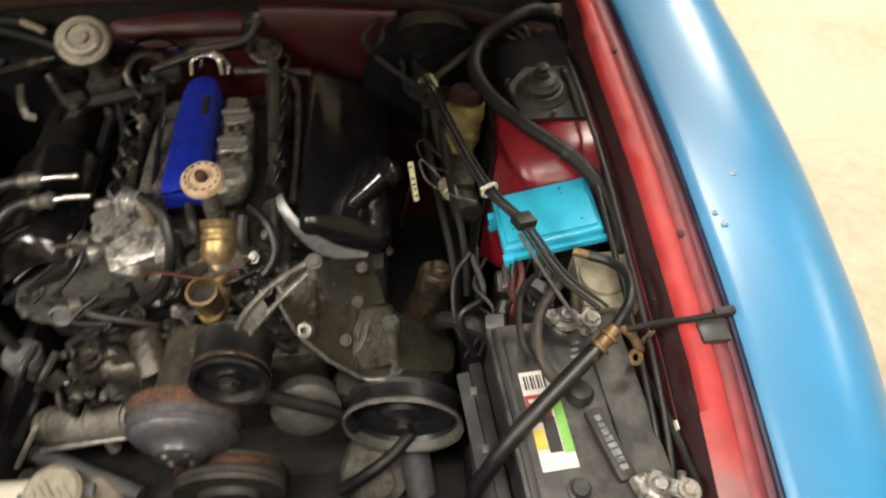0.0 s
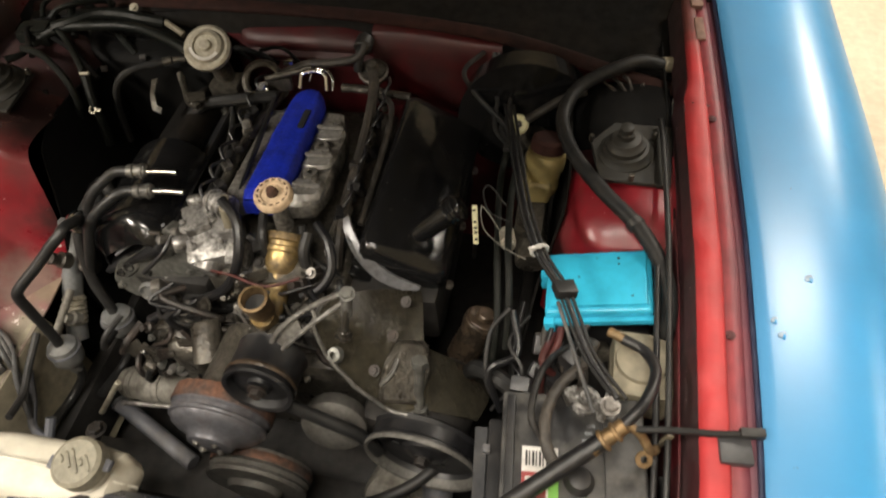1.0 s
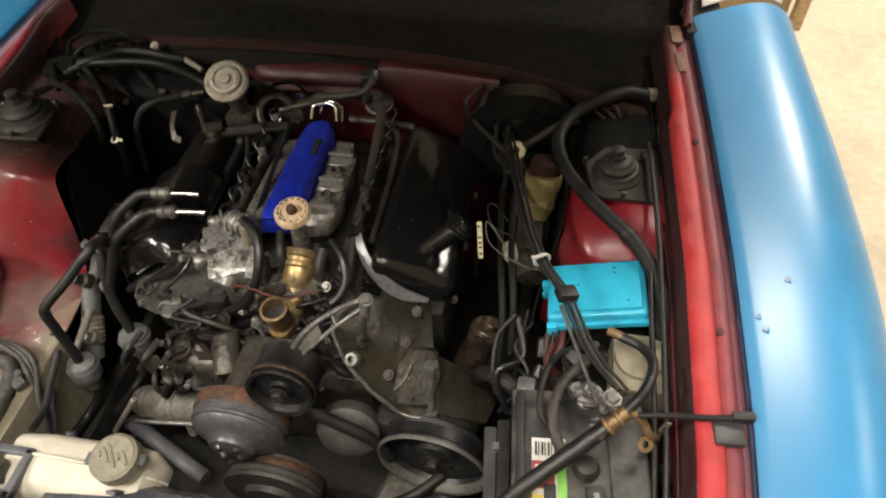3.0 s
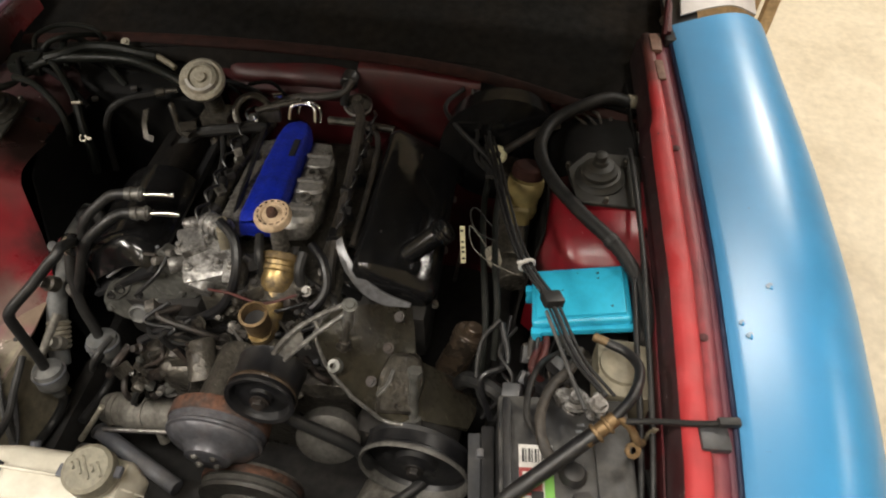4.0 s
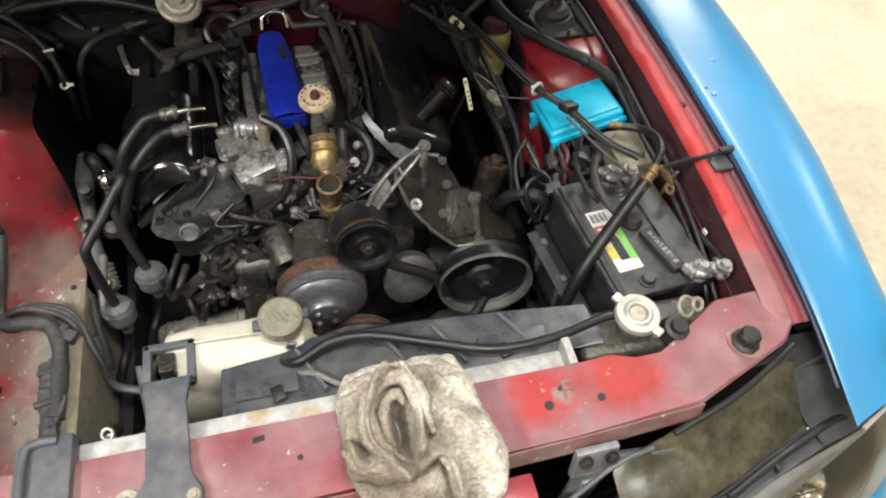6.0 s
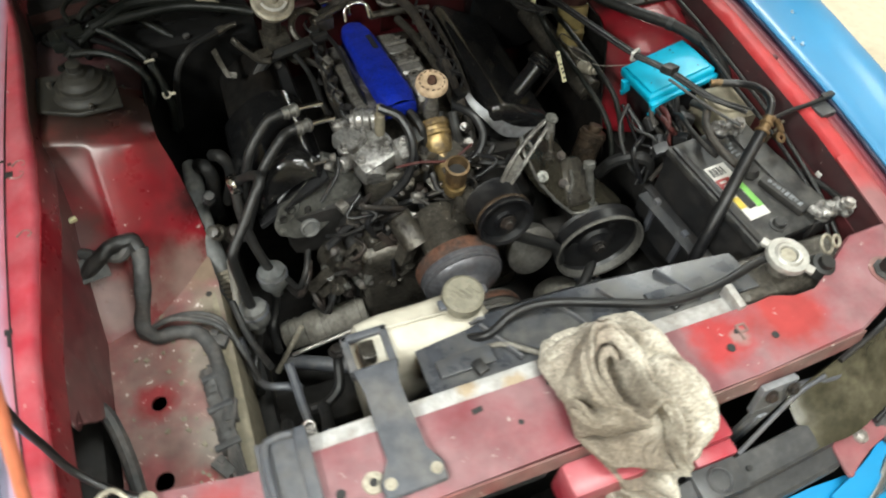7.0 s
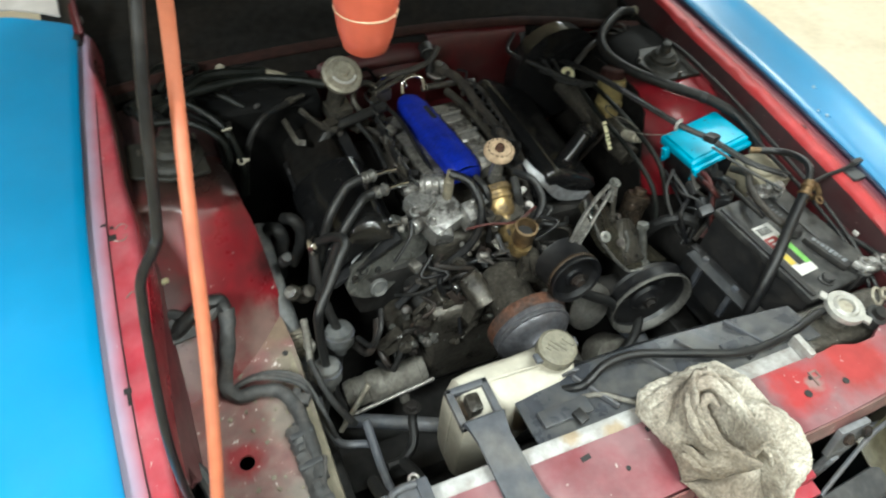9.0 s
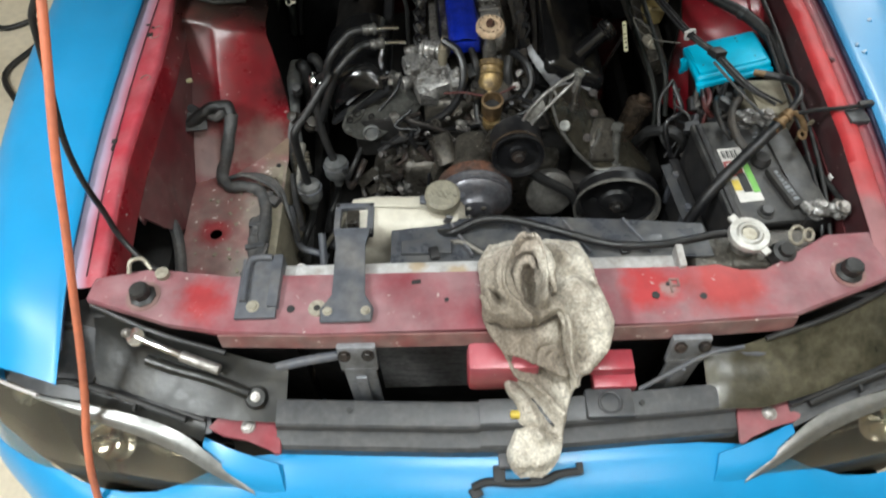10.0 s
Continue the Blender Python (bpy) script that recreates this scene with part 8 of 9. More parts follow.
for i, (x, y, z) in enumerate(CLUTTER):
    a = random.uniform(0, 180)
    w = random.uniform(0.012, 0.022)
    kind = i % 4
    mat = random.choice((CAST_DARK, CAST_DARK, CAST, BLACK, IRON))
    if kind == 0:
        b = part("plug", merge(obox((x, y, z), w * 1.6, w, w * 1.1, random.uniform(-30, 30), random.uniform(-30, 30), a, 0.003), rod((x, y, z), (x + 0.02 * math.cos(a), y + 0.02 * math.sin(a), z + 0.015), 0.006)), mat, engine)
    elif kind == 1:
        b = part("bracket", merge(obox((x, y, z), w * 2.2, w * 1.2, 0.005, random.uniform(-50, 10), random.uniform(-30, 30), a, 0.001), obox((x, y + w * 0.5, z - w * 0.5), w * 1.8, 0.005, w * 1.6, 0, 0, a, 0.001)), mat, engine)
        part("bolt", hex_bolt((x, y - 0.002, z + 0.004), (random.uniform(-0.3, 0.3), -0.5, 1), 0.007, 0.008), STEEL, b)
    elif kind == 2:
        b = part("fitting", lathe([(0, 0), (w * 0.6, 0), (w * 0.6, w * 0.5), (w * 0.4, w * 0.6), (w * 0.42, w * 1.4), (0, w * 1.5)], (x, y, z), (random.uniform(-0.6, 0.6), -0.6, 0.8), 12), mat, engine)
    else:
        b = part("lug", lumps(merge(rod((x, y + 0.01, z - 0.01), (x + random.uniform(-0.02, 0.02), y - 0.015, z + 0.01), w * 0.55, 10), obox((x, y + 0.01, z), w, w, w * 1.3, 20, 10, a, 0.004)), 60, 0.003), mat, engine)
for i in range(16):
    p0 = Vector(random.choice(CLUTTER)) + Vector((random.uniform(-0.02, 0.02), -0.005, 0.015))
    p1 = p0 + Vector((random.uniform(-0.05, 0.05), random.uniform(-0.03, 0.01), random.uniform(-0.02, 0.03)))
    p2 = p1 + Vector((random.uniform(-0.05, 0.05), random.uniform(-0.03, 0.03), random.uniform(-0.05, 0.0)))
    hose(engine, [p0, p1, p2], random.choice((0.003, 0.004, 0.0055)), random.choice((RUBBER, TAPE, RUBBER_SHINE)), "wire")
# a second, finer layer of fittings over the timing cover
for i in range(70):
    x = random.uniform(-0.20, 0.13)
    z = random.uniform(0.57, 0.76)
    y = 0.50 - 0.10 * (0.72 - z) + random.uniform(-0.03, 0.03) + (0.04 if z > 0.7 else 0)
    if abs(x + 0.012) < 0.09 and z < 0.69:
        y += 0.02
    w = random.uniform(0.006, 0.014)
    mat = random.choice((CAST_DARK, CAST_DARK, CAST, BLACK, IRON, STEEL, GREY_PLASTIC))
    pick = random.random()
    way = Vector((random.uniform(-0.7, 0.7), random.uniform(-1, -0.2), random.uniform(0.1, 0.9)))
    if pick < 0.3:
        part("bolt", hex_bolt((x, y, z), way, w * 0.8, w), mat, engine)
    elif pick < 0.55:
        part("fitting", lathe([(0, -w), (w * 0.8, -w), (w, 0), (w * 0.7, w * 0.4), (w * 0.75, w * 1.6), (0, w * 1.8)], (x, y, z), way, 10), mat, engine)
    elif pick < 0.8:
        part("bracket", obox((x, y, z), w * 3.2, w * 1.1, 0.005, random.uniform(-70, 10), random.uniform(-40, 40), random.uniform(0, 180), 0.0015), mat, engine)
    else:
        part("lug", lumps(obox((x, y, z), w * 2, w * 1.6, w * 2, random.uniform(0, 90), random.uniform(0, 90), 0, w * 0.4), 60, 0.003), mat, engine)
for i in range(26):
    x, z = random.uniform(-0.22, 0.13), random.uniform(0.60, 0.80)
    y = 0.49 + 0.35 * max(0, z - 0.68)
    hose(engine, [(x, y + 0.02, z), (x + random.uniform(-0.04, 0.04), y - 0.015, z + random.uniform(-0.02, 0.02)), (x + random.uniform(-0.07, 0.07), y - 0.01, z - random.uniform(0.02, 0.06)), (x + random.uniform(-0.09, 0.09), y + 0.03, z - random.uniform(0.04, 0.10))], random.choice((0.003, 0.004, 0.006, 0.008)), random.choice((RUBBER, TAPE, RUBBER_SHINE, IRON)), "pipe")

# lower front of the block: castings, lugs and pipes in the gloom
for i in range(34):
    x, z = random.uniform(-0.25, -0.03), random.uniform(0.54, 0.68)
    y = 0.475 + random.uniform(-0.02, 0.03)
    w = random.uniform(0.007, 0.015)
    mat = random.choice((HEAD_CAST, CAST_DARK, CAST_DARK, IRON))
    way = Vector((random.uniform(-0.7, 0.7), random.uniform(-1, -0.2), random.uniform(0.1, 0.9)))
    if i % 3 == 0:
        part("lug", lumps(obox((x, y, z), w * 1.6, w * 1.4, w * 2, random.uniform(0, 90), random.uniform(0, 90), 0, w * 0.35), 40, 0.005), mat, engine)
    elif i % 3 == 1:
        part("fitting", lathe([(0, -w), (w * 0.8, -w), (w, 0), (w * 0.6, w * 0.3), (w * 0.65, w * 1.2), (0, w * 1.3)], (x, y, z), way, 12), mat, engine)
    else:
        part("bracket", lumps(obox((x, y, z), w * 3.0, w * 1.4, 0.006, random.uniform(-70, 10), random.uniform(-40, 40), random.uniform(0, 180), 0.002), 40, 0.003), mat, engine)
for i in range(16):
    x, z = random.uniform(-0.29, -0.06), random.uniform(0.54, 0.70)
    y = 0.485 + random.uniform(-0.02, 0.02)
    dx, dz = random.uniform(-0.06, 0.06), random.uniform(-0.08, -0.02)
    hose(engine, [(x, y + 0.03, z + 0.01), (x + dx * 0.3, y - 0.01, z), (x + dx * 0.7, y - 0.015, z + dz * 0.6), (x + dx, y + 0.03, z + dz)], random.choice((0.004, 0.006, 0.008)), random.choice((HEAD_CAST, RUBBER, IRON, LOOM)), "pipe")
for i in range(9):
    x, z = random.uniform(-0.27, -0.05), random.uniform(0.56, 0.70)
    part("bracket", lumps(obox((x, 0.478, z), random.uniform(0.05, 0.09), 0.004, random.uniform(0.014, 0.024), random.uniform(-30, 20), random.uniform(-60, 60), random.uniform(-25, 25), 0.0015), 30, 0.004), random.choice((HEAD_CAST, CAST_DARK, IRON)), engine)
# injector wiring and studs either side of the intake
for i in range(14):
    sd = 1 if i % 2 else -1
    y = 0.68 + 0.024 * i
    x = 0.118 if sd > 0 else -0.13
    b = part("connector", merge(obox((x + random.uniform(-0.008, 0.008), y, 0.835 + random.uniform(-0.01, 0.01)), 0.016, 0.022, 0.014, random.uniform(-20, 20), random.uniform(-25, 25), random.uniform(0, 90), 0.002), rod((x, y, 0.80), (x, y, 0.83), 0.006)), random.choice((BLACK, BLACK, CAST_DARK, CAST)), engine)
    hose(engine, [(x, y, 0.84), (x + sd * 0.012, y + 0.02, 0.853), (x + sd * 0.002, y + 0.05, 0.842)], 0.003, RUBBER_SHINE, "wire")

# left side: lines, steering gear, lower pipes
gear = thing("steering_gear", "dirty grey steering gear housing", "steering gear", (-0.27, 0.43, 0.5))
part("housing", lathe([(0, 0), (0.030, 0), (0.033, 0.01), (0.033, 0.05), (0.037, 0.055), (0.037, 0.09), (0.033, 0.095), (0.031, 0.18), (0.026, 0.19), (0, 0.19)], (-0.365, 0.478, 0.440), (0.96, -0.05, 0.18), 22), DUSTY_ALU, gear)
for k in (0, 1, 6, 11):
    part("collar", lathe([(0.030, 0), (0.0352, 0.001), (0.0352, 0.004), (0.030, 0.005)], (-0.350 + 0.014 * k, 0.4775 - 0.0007 * k, 0.443 + 0.0026 * k), (0.96, -0.05, 0.18), 20), DUSTY_ALU, gear)
part("boss", rod((-0.24, 0.455, 0.46), (-0.235, 0.44, 0.40), 0.012), DUSTY_ALU, gear)
part("link_rod", rod((-0.36, 0.435, 0.43), (-0.17, 0.435, 0.47), 0.005), STEEL, gear)
pipes = thing("cooler_pipes", "bent grey metal pipes low beside the radiator", "pipe", (-0.38, 0.3, 0.55))
hose(pipes, [(-0.445, 0.40, 0.62), (-0.44, 0.36, 0.575), (-0.425, 0.32, 0.56), (-0.385, 0.30, 0.565), (-0.36, 0.295, 0.55)], 0.008, GREY_PLASTIC, "pipe")
hose(pipes, [(-0.37, 0.33, 0.60), (-0.368, 0.30, 0.58), (-0.365, 0.25, 0.55), (-0.36, 0.20, 0.53)], 0.009, GREY_PLASTIC, "pipe")
hose(pipes, [(-0.355, 0.245, 0.55), (-0.32, 0.25, 0.545), (-0.29, 0.27, 0.555), (-0.28, 0.305, 0.58), (-0.275, 0.32, 0.60)], 0.010, RUBBER, "pipe")
part("pipe_nut", hex_bolt((-0.275, 0.322, 0.60), (0, 0.2, 1), 0.013, 0.012), IRON, pipes)
hose(pipes, [(-0.44, 0.46, 0.66), (-0.43, 0.40, 0.645), (-0.415, 0.35, 0.64), (-0.40, 0.30, 0.66)], 0.007, RUBBER, "hose")
hose(pipes, [(-0.40, 0.20, 0.62), (-0.40, 0.16, 0.66), (-0.39, 0.12, 0.70), (-0.37, 0.10, 0.72)], 0.012, RUBBER, "hose")
hose(pipes, [(-0.33, 0.22, 0.60), (-0.33, 0.17, 0.66), (-0.335, 0.13, 0.70)], 0.011, RUBBER, "hose")
for i in range(4):
    part("spring_coil", loop_ring((-0.362, 0.118 - 0.006 * i, 0.78 - 0.010 * i), (0, -0.5, 1), 0.008, 0.003, 16, 6), STEEL, pipes)
bar = thing("grey_conduit", "short grey tube leaning by the pulley", "tube", (-0.29, 0.38, 0.38))
part("tube_body", rod((-0.382, 0.441, 0.405), (-0.170, 0.346, 0.405), 0.0165, 16), GREY_PLASTIC, bar)
part("tube_lip", rod((-0.384, 0.442, 0.405), (-0.376, 0.438, 0.405), 0.0185, 16), GREY_PLASTIC, bar)
part("thin_rod", rod((-0.325, 0.44, 0.53), (-0.40, 0.41, 0.42), 0.006), ZINC, bar)
acl = thing("air_line", "dusty aluminium line with ribbed collar", "pipe", (-0.44, 0.6, 0.65))
part("line", tube([(-0.455, 0.80, 0.70), (-0.459, 0.70, 0.69), (-0.456, 0.62, 0.655), (-0.448, 0.56, 0.605), (-0.440, 0.51, 0.55)], 0.020, 12), CAN_GREY, acl)
for pts, r_ in (([(-0.437, 0.766, 0.73), (-0.425, 0.742, 0.745), (-0.418, 0.734, 0.72), (-0.425, 0.735, 0.67), (-0.43, 0.74, 0.60)], 0.015), ([(-0.405, 0.765, 0.75), (-0.390, 0.742, 0.765), (-0.378, 0.730, 0.74), (-0.383, 0.724, 0.70), (-0.402, 0.73, 0.64)], 0.013), ([(-0.372, 0.655, 0.775), (-0.370, 0.663, 0.72), (-0.374, 0.66, 0.68), (-0.385, 0.655, 0.60)], 0.010)):
    part("side_hose", tube(pts, r_, 10), LOOM, acl, "dark hose stub")
for k, (x, y, z, r_) in enumerate(((-0.43, 0.60, 0.70, 0.016), (-0.425, 0.53, 0.60, 0.014), (-0.432, 0.66, 0.735, 0.013), (-0.41, 0.62, 0.66, 0.018))):
    part("fitting", lathe([(0, 0), (r_, 0), (r_, 0.018), (r_ * 0.7, 0.022), (r_ * 0.75, 0.04), (0, 0.042)], (x, y, z), (0.2 * k - 0.3, -0.5, 0.9), 14), (CAST_DARK, DUSTY_ALU, RUBBER, CAST_DARK)[k], acl)
part("collar", tube([(-0.440, 0.565, 0.625), (-0.437, 0.545, 0.605), (-0.434, 0.525, 0.585)], 0.021, 14, 6, 0.12), ZINC, acl)

# left shelf harness
har = thing("shelf_harness", "dusty black hose and wiring on the red shelf", "cable loom", (-0.56, 0.45, 0.65))
part("hose", lumps(tube([(-0.566, 0.548, 0.780), (-0.572, 0.520, 0.752), (-0.588, 0.485, 0.706), (-0.602, 0.455, 0.670), (-0.585, 0.430, 0.662), (-0.548, 0.426, 0.664), (-0.512, 0.412, 0.664), (-0.494, 0.375, 0.662), (-0.486, 0.30, 0.66), (-0.488, 0.22, 0.66)], 0.0145, 12, 8), 38, 0.004), DUSTY_HOSE, har, "dusty black hose")
part("guard", lumps(tube([(-0.668, 0.528, 0.762), (-0.640, 0.540, 0.780), (-0.605, 0.556, 0.792), (-0.575, 0.560, 0.790), (-0.566, 0.545, 0.778)], 0.0145, 10), 45, 0.004), RUBBER, har, "crumpled black hose guard")
part("guard_strap", lumps(tube([(-0.664, 0.565, 0.785), (-0.635, 0.548, 0.784), (-0.600, 0.540, 0.776), (-0.582, 0.552, 0.785)], 0.009, 8), 45, 0.003), DUSTY_HOSE, har)
part("guard_strap", lumps(obox((-0.648, 0.535, 0.768), 0.05, 0.045, 0.006, 25, 10, 20, 0.002), 40, 0.006), DUSTY_HOSE, har)
part("clip", merge(obox((-0.655, 0.600, 0.835), 0.014, 0.010, 0.008, 0, 0, 20), rod((-0.66, 0.60, 0.832), (-0.672, 0.598, 0.835), 0.003)), DIPTAG, har, "small cream clip")
for k in range(3):
    hose(har, [(-0.60, 0.445, 0.664), (-0.55, 0.455 - 0.006 * k, 0.672 + 0.006 * k), (-0.50, 0.445 - 0.008 * k, 0.674), (-0.465, 0.42 - 0.01 * k, 0.665), (-0.445, 0.37, 0.63 - 0.02 * k), (-0.43, 0.33, 0.57)], 0.005, DUSTY_HOSE, "wire")
part("loom_sleeve", lumps(tube([(-0.505, 0.33, 0.656), (-0.502, 0.28, 0.656), (-0.497, 0.22, 0.656), (-0.495, 0.17, 0.655)], 0.017, 10, 8, 0.06), 40, 0.005), DUSTY_HOSE, har, "dusty convoluted sleeve")
for k, (y, z) in enumerate(((0.18, 0.668), (0.25, 0.670), (0.31, 0.670))):
    part("strap_clip", obox((-0.498, y, z), 0.044, 0.012, 0.012, 0, 0, 8), BLACK_TRIM, har)
hose(har, [(-0.690, 0.31, 0.700), (-0.672, 0.285, 0.694), (-0.662, 0.25, 0.680), (-0.654, 0.205, 0.664), (-0.648, 0.16, 0.658), (-0.644, 0.10, 0.656)], 0.0125, DUSTY_HOSE, "hose", "dusty grey drain hose")
part("hook", tube([(-0.60, 0.055, 0.888), (-0.615, 0.07, 0.90), (-0.632, 0.062, 0.905), (-0.636, 0.045, 0.892)], 0.004), ZINC, har, "small wire hook")

for x, y, a in ((-0.492, 0.200, 10), (-0.484, 0.105, -8), (-0.512, 0.145, 35), (-0.482, 0.385, 60)):
    part("connector", merge(obox((x, y, 0.662), 0.022, 0.040, 0.018, 4, 0, a, 0.003), obox((x, y + 0.012, 0.668), 0.012, 0.014, 0.012, 0, 0, a, 0.002)), DUSTY_HOSE, har, "dusty plug connector")
for k in range(4):
    hose(har, [(-0.505 + 0.008 * k, 0.34 - 0.03 * k, 0.660), (-0.49 + 0.006 * k, 0.25, 0.668), (-0.482 - 0.006 * k, 0.15, 0.664), (-0.478, 0.07, 0.660 + 0.004 * k)], 0.0038, DUSTY_HOSE, "wire")
# crumbs of dirt on the shelf
random.seed(77)
crumbs = []
for k in range(90):
    x = -0.47 - abs(random.gauss(0, 0.07))
    if x < -0.66:
        continue
    w = random.uniform(0.0015, 0.0045)
    crumbs.append(lumps(obox((x, random.uniform(0.07, 0.50), 0.6465 + w * 0.3), w * 2, w * 1.6, w, random.uniform(-20, 20), random.uniform(-20, 20), random.uniform(0, 180), 0), 300, w * 0.4))
dirt_ob = part("dirt_crumbs", merge(*crumbs), BEIGE)
tagged(dirt_ob, "loose dry dirt crumbs on the red shelf", "dirt", kind="stuff")
# rear left corner: black box with vacuum hoses
vb = thing("vacuum_box", "oily black vacuum box with thin hoses", "box", (-0.62, 1.0, 0.85))
part("case", lumps(obox((-0.608, 1.0, 0.905), 0.070, 0.052, 0.045, 0, 0, 8, 0.012), 30, 0.004), OIL_HOSE, vb)
part("case_lid", lumps(obox((-0.600, 0.998, 0.928), 0.050, 0.034, 0.010, 0, 0, 14, 0.004), 30, 0.002), OIL_HOSE, vb)
random.seed(31)
for k in range(6):
    x, y = random.uniform(-0.63, -0.52), random.uniform(0.90, 1.02)
    hose(vb, [(x, y, random.uniform(0.90, 0.93)), (x + random.uniform(-0.05, 0.05), y + random.uniform(0.02, 0.08), random.uniform(0.90, 0.935)), (x + random.uniform(0.0, 0.10), y + random.uniform(0.05, 0.10), random.uniform(0.88, 0.92)), (x + random.uniform(0.05, 0.14), y + random.uniform(0.0, 0.08), random.uniform(0.80, 0.88))], random.choice((0.004, 0.006, 0.0075)), random.choice((SHADE_BLACK, OIL_HOSE)), "wire")
hose(vb, [(-0.596, 1.023, 0.935), (-0.605, 1.056, 0.945), (-0.574, 1.092, 0.95), (-0.518, 1.105, 0.945), (-0.493, 1.104, 0.93), (-0.503, 1.112, 0.90)], 0.005, OIL_HOSE)
hose(vb, [(-0.58, 1.025, 0.935), (-0.565, 1.043, 0.945), (-0.536, 1.064, 0.945), (-0.505, 1.099, 0.93), (-0.495, 1.117, 0.91)], 0.006, OIL_HOSE)
hose(vb, [(-0.562, 1.001, 0.93), (-0.53, 1.015, 0.935), (-0.491, 1.047, 0.935), (-0.442, 1.059, 0.93), (-0.391, 1.063, 0.92), (-0.356, 1.068, 0.912)], 0.0115, OIL_HOSE)
part("hose_end", tube([(-0.354, 1.069, 0.912), (-0.327, 1.056, 0.908), (-0.309, 1.049, 0.90)], 0.0065), BEIGE, vb, "tan hose elbow")
hose(vb, [(-0.567, 1.009, 0.93), (-0.53, 0.982, 0.92), (-0.494, 0.946, 0.905), (-0.475, 0.924, 0.89)], 0.007, OIL_HOSE)
part("hose_tip", rod((-0.482, 0.920, 0.888), (-0.461, 0.923, 0.888), 0.0035, 10), ZINC, vb, "pale metal tip")
hose(vb, [(-0.471, 0.919, 0.884), (-0.466, 0.905, 0.865), (-0.459, 0.89, 0.84), (-0.455, 0.881, 0.80), (-0.463, 0.874, 0.74)], 0.0095, OIL_HOSE)
part("eyelet", merge(loop_ring((-0.458, 0.878, 0.833), (0, -0.6, 0.8), 0.007, 0.0025, 16, 6), obox((-0.446, 0.878, 0.833), 0.012, 0.007, 0.003, 40)), ZINC, vb, "tarnished eyelet")
hose(vb, [(-0.604, 0.943, 0.92), (-0.557, 0.927, 0.925), (-0.521, 0.91, 0.915), (-0.488, 0.888, 0.89), (-0.48, 0.875, 0.85), (-0.50, 0.874, 0.80), (-0.53, 0.881, 0.72)], 0.007, OIL_HOSE)
hose(vb, [(-0.532, 0.868, 0.885), (-0.520, 0.850, 0.85), (-0.512, 0.845, 0.81), (-0.505, 0.84, 0.75)], 0.006, OIL_HOSE)
hose(vb, [(-0.325, 0.980, 0.885), (-0.338, 0.971, 0.886), (-0.374, 0.955, 0.885), (-0.403, 0.937, 0.875), (-0.423, 0.929, 0.85), (-0.438, 0.926, 0.81), (-0.448, 0.925, 0.76), (-0.458, 0.926, 0.70)], 0.0072, LOOM)
part("crimp", merge(rod((-0.330, 0.978, 0.885), (-0.312, 0.987, 0.885), 0.0085, 12), rod((-0.312, 0.987, 0.885), (-0.286, 0.995, 0.885), 0.0055, 10)), CAST_DARK, vb, "dull crimped end")
for at, size in (((-0.437, 1.055, 0.90), 0.016), ((-0.391, 1.003, 0.872), 0.012), ((-0.463, 0.966, 0.865), 0.012)):
    part("plug", lumps(obox(at, size, size * 0.8, size * 0.8, 20, 10, 25, 0.002), 60, 0.001), DUSTY_HOSE, vb, "small grey plug")
part("bracket", lumps(sheet([[(-0.352, 0.951, 0.86), (-0.344, 0.918, 0.85), (-0.336, 0.893, 0.833), (-0.316, 0.889, 0.83)], [(-0.342, 0.955, 0.862), (-0.334, 0.920, 0.853), (-0.328, 0.900, 0.840), (-0.312, 0.896, 0.838)]], 0.003), 40, 0.004), CAST_DARK, vb, "bent greasy bracket")
part("clip", lumps(merge(tube([(-0.301, 0.978, 0.86), (-0.283, 0.949, 0.85), (-0.262, 0.917, 0.845), (-0.235, 0.905, 0.843)], 0.007, 8), obox((-0.247, 0.925, 0.848), 0.035, 0.022, 0.012, 20, 10, 30, 0.003)), 40, 0.003), CAST_DARK, vb, "greasy wiring clip")
part("bolt", hex_bolt((-0.444, 1.108, 0.912), (0, -0.5, 0.8), 0.007, 0.006), ZINC, vb, "pale bolt head")
for i in range(7):
    x = -0.50 + 0.055 * i
    hose(vb, [(x, 1.085, 0.85 + 0.01 * math.sin(i)), (x + 0.02, 1.06, 0.87), (x + 0.06, 1.07, 0.86 + 0.012 * math.cos(i * 2)), (x + 0.09, 1.08, 0.82)], 0.004 + 0.0015 * (i % 2), SHADE_BLACK, "wire")

# wiring in front of the master cylinder and by the battery
bw = thing("relay_wiring", "tangle of dark wires and plugs behind the battery", "wiring", (0.5, 0.52, 0.75))
random.seed(23)
for i in range(16):
    x = random.uniform(0.43, 0.57)
    hose(bw, [(x, random.uniform(0.53, 0.60), 0.83 + random.uniform(-0.03, 0.03)), (x + random.uniform(-0.03, 0.03), 0.50 + random.uniform(-0.03, 0.02), 0.82 + random.uniform(-0.04, 0.03)), (x + random.uniform(-0.03, 0.03), 0.46, 0.79 + random.uniform(-0.03, 0.03)), (x + random.uniform(-0.04, 0.02), 0.43, 0.72)], random.choice((0.003, 0.004, 0.0055)), RED_WIRE if i in (3, 9) else random.choice((RUBBER, TAPE, RUBBER_SHINE)), "wire")
for i in range(8):
    part("plug", obox((random.uniform(0.45, 0.58), random.uniform(0.44, 0.53), random.uniform(0.78, 0.84)), 0.022, 0.03, 0.02, random.uniform(-30, 30), random.uniform(-30, 30), random.uniform(0, 90), 0.003), random.choice((BLACK, BLACK_TRIM, CAST_DARK)), bw)
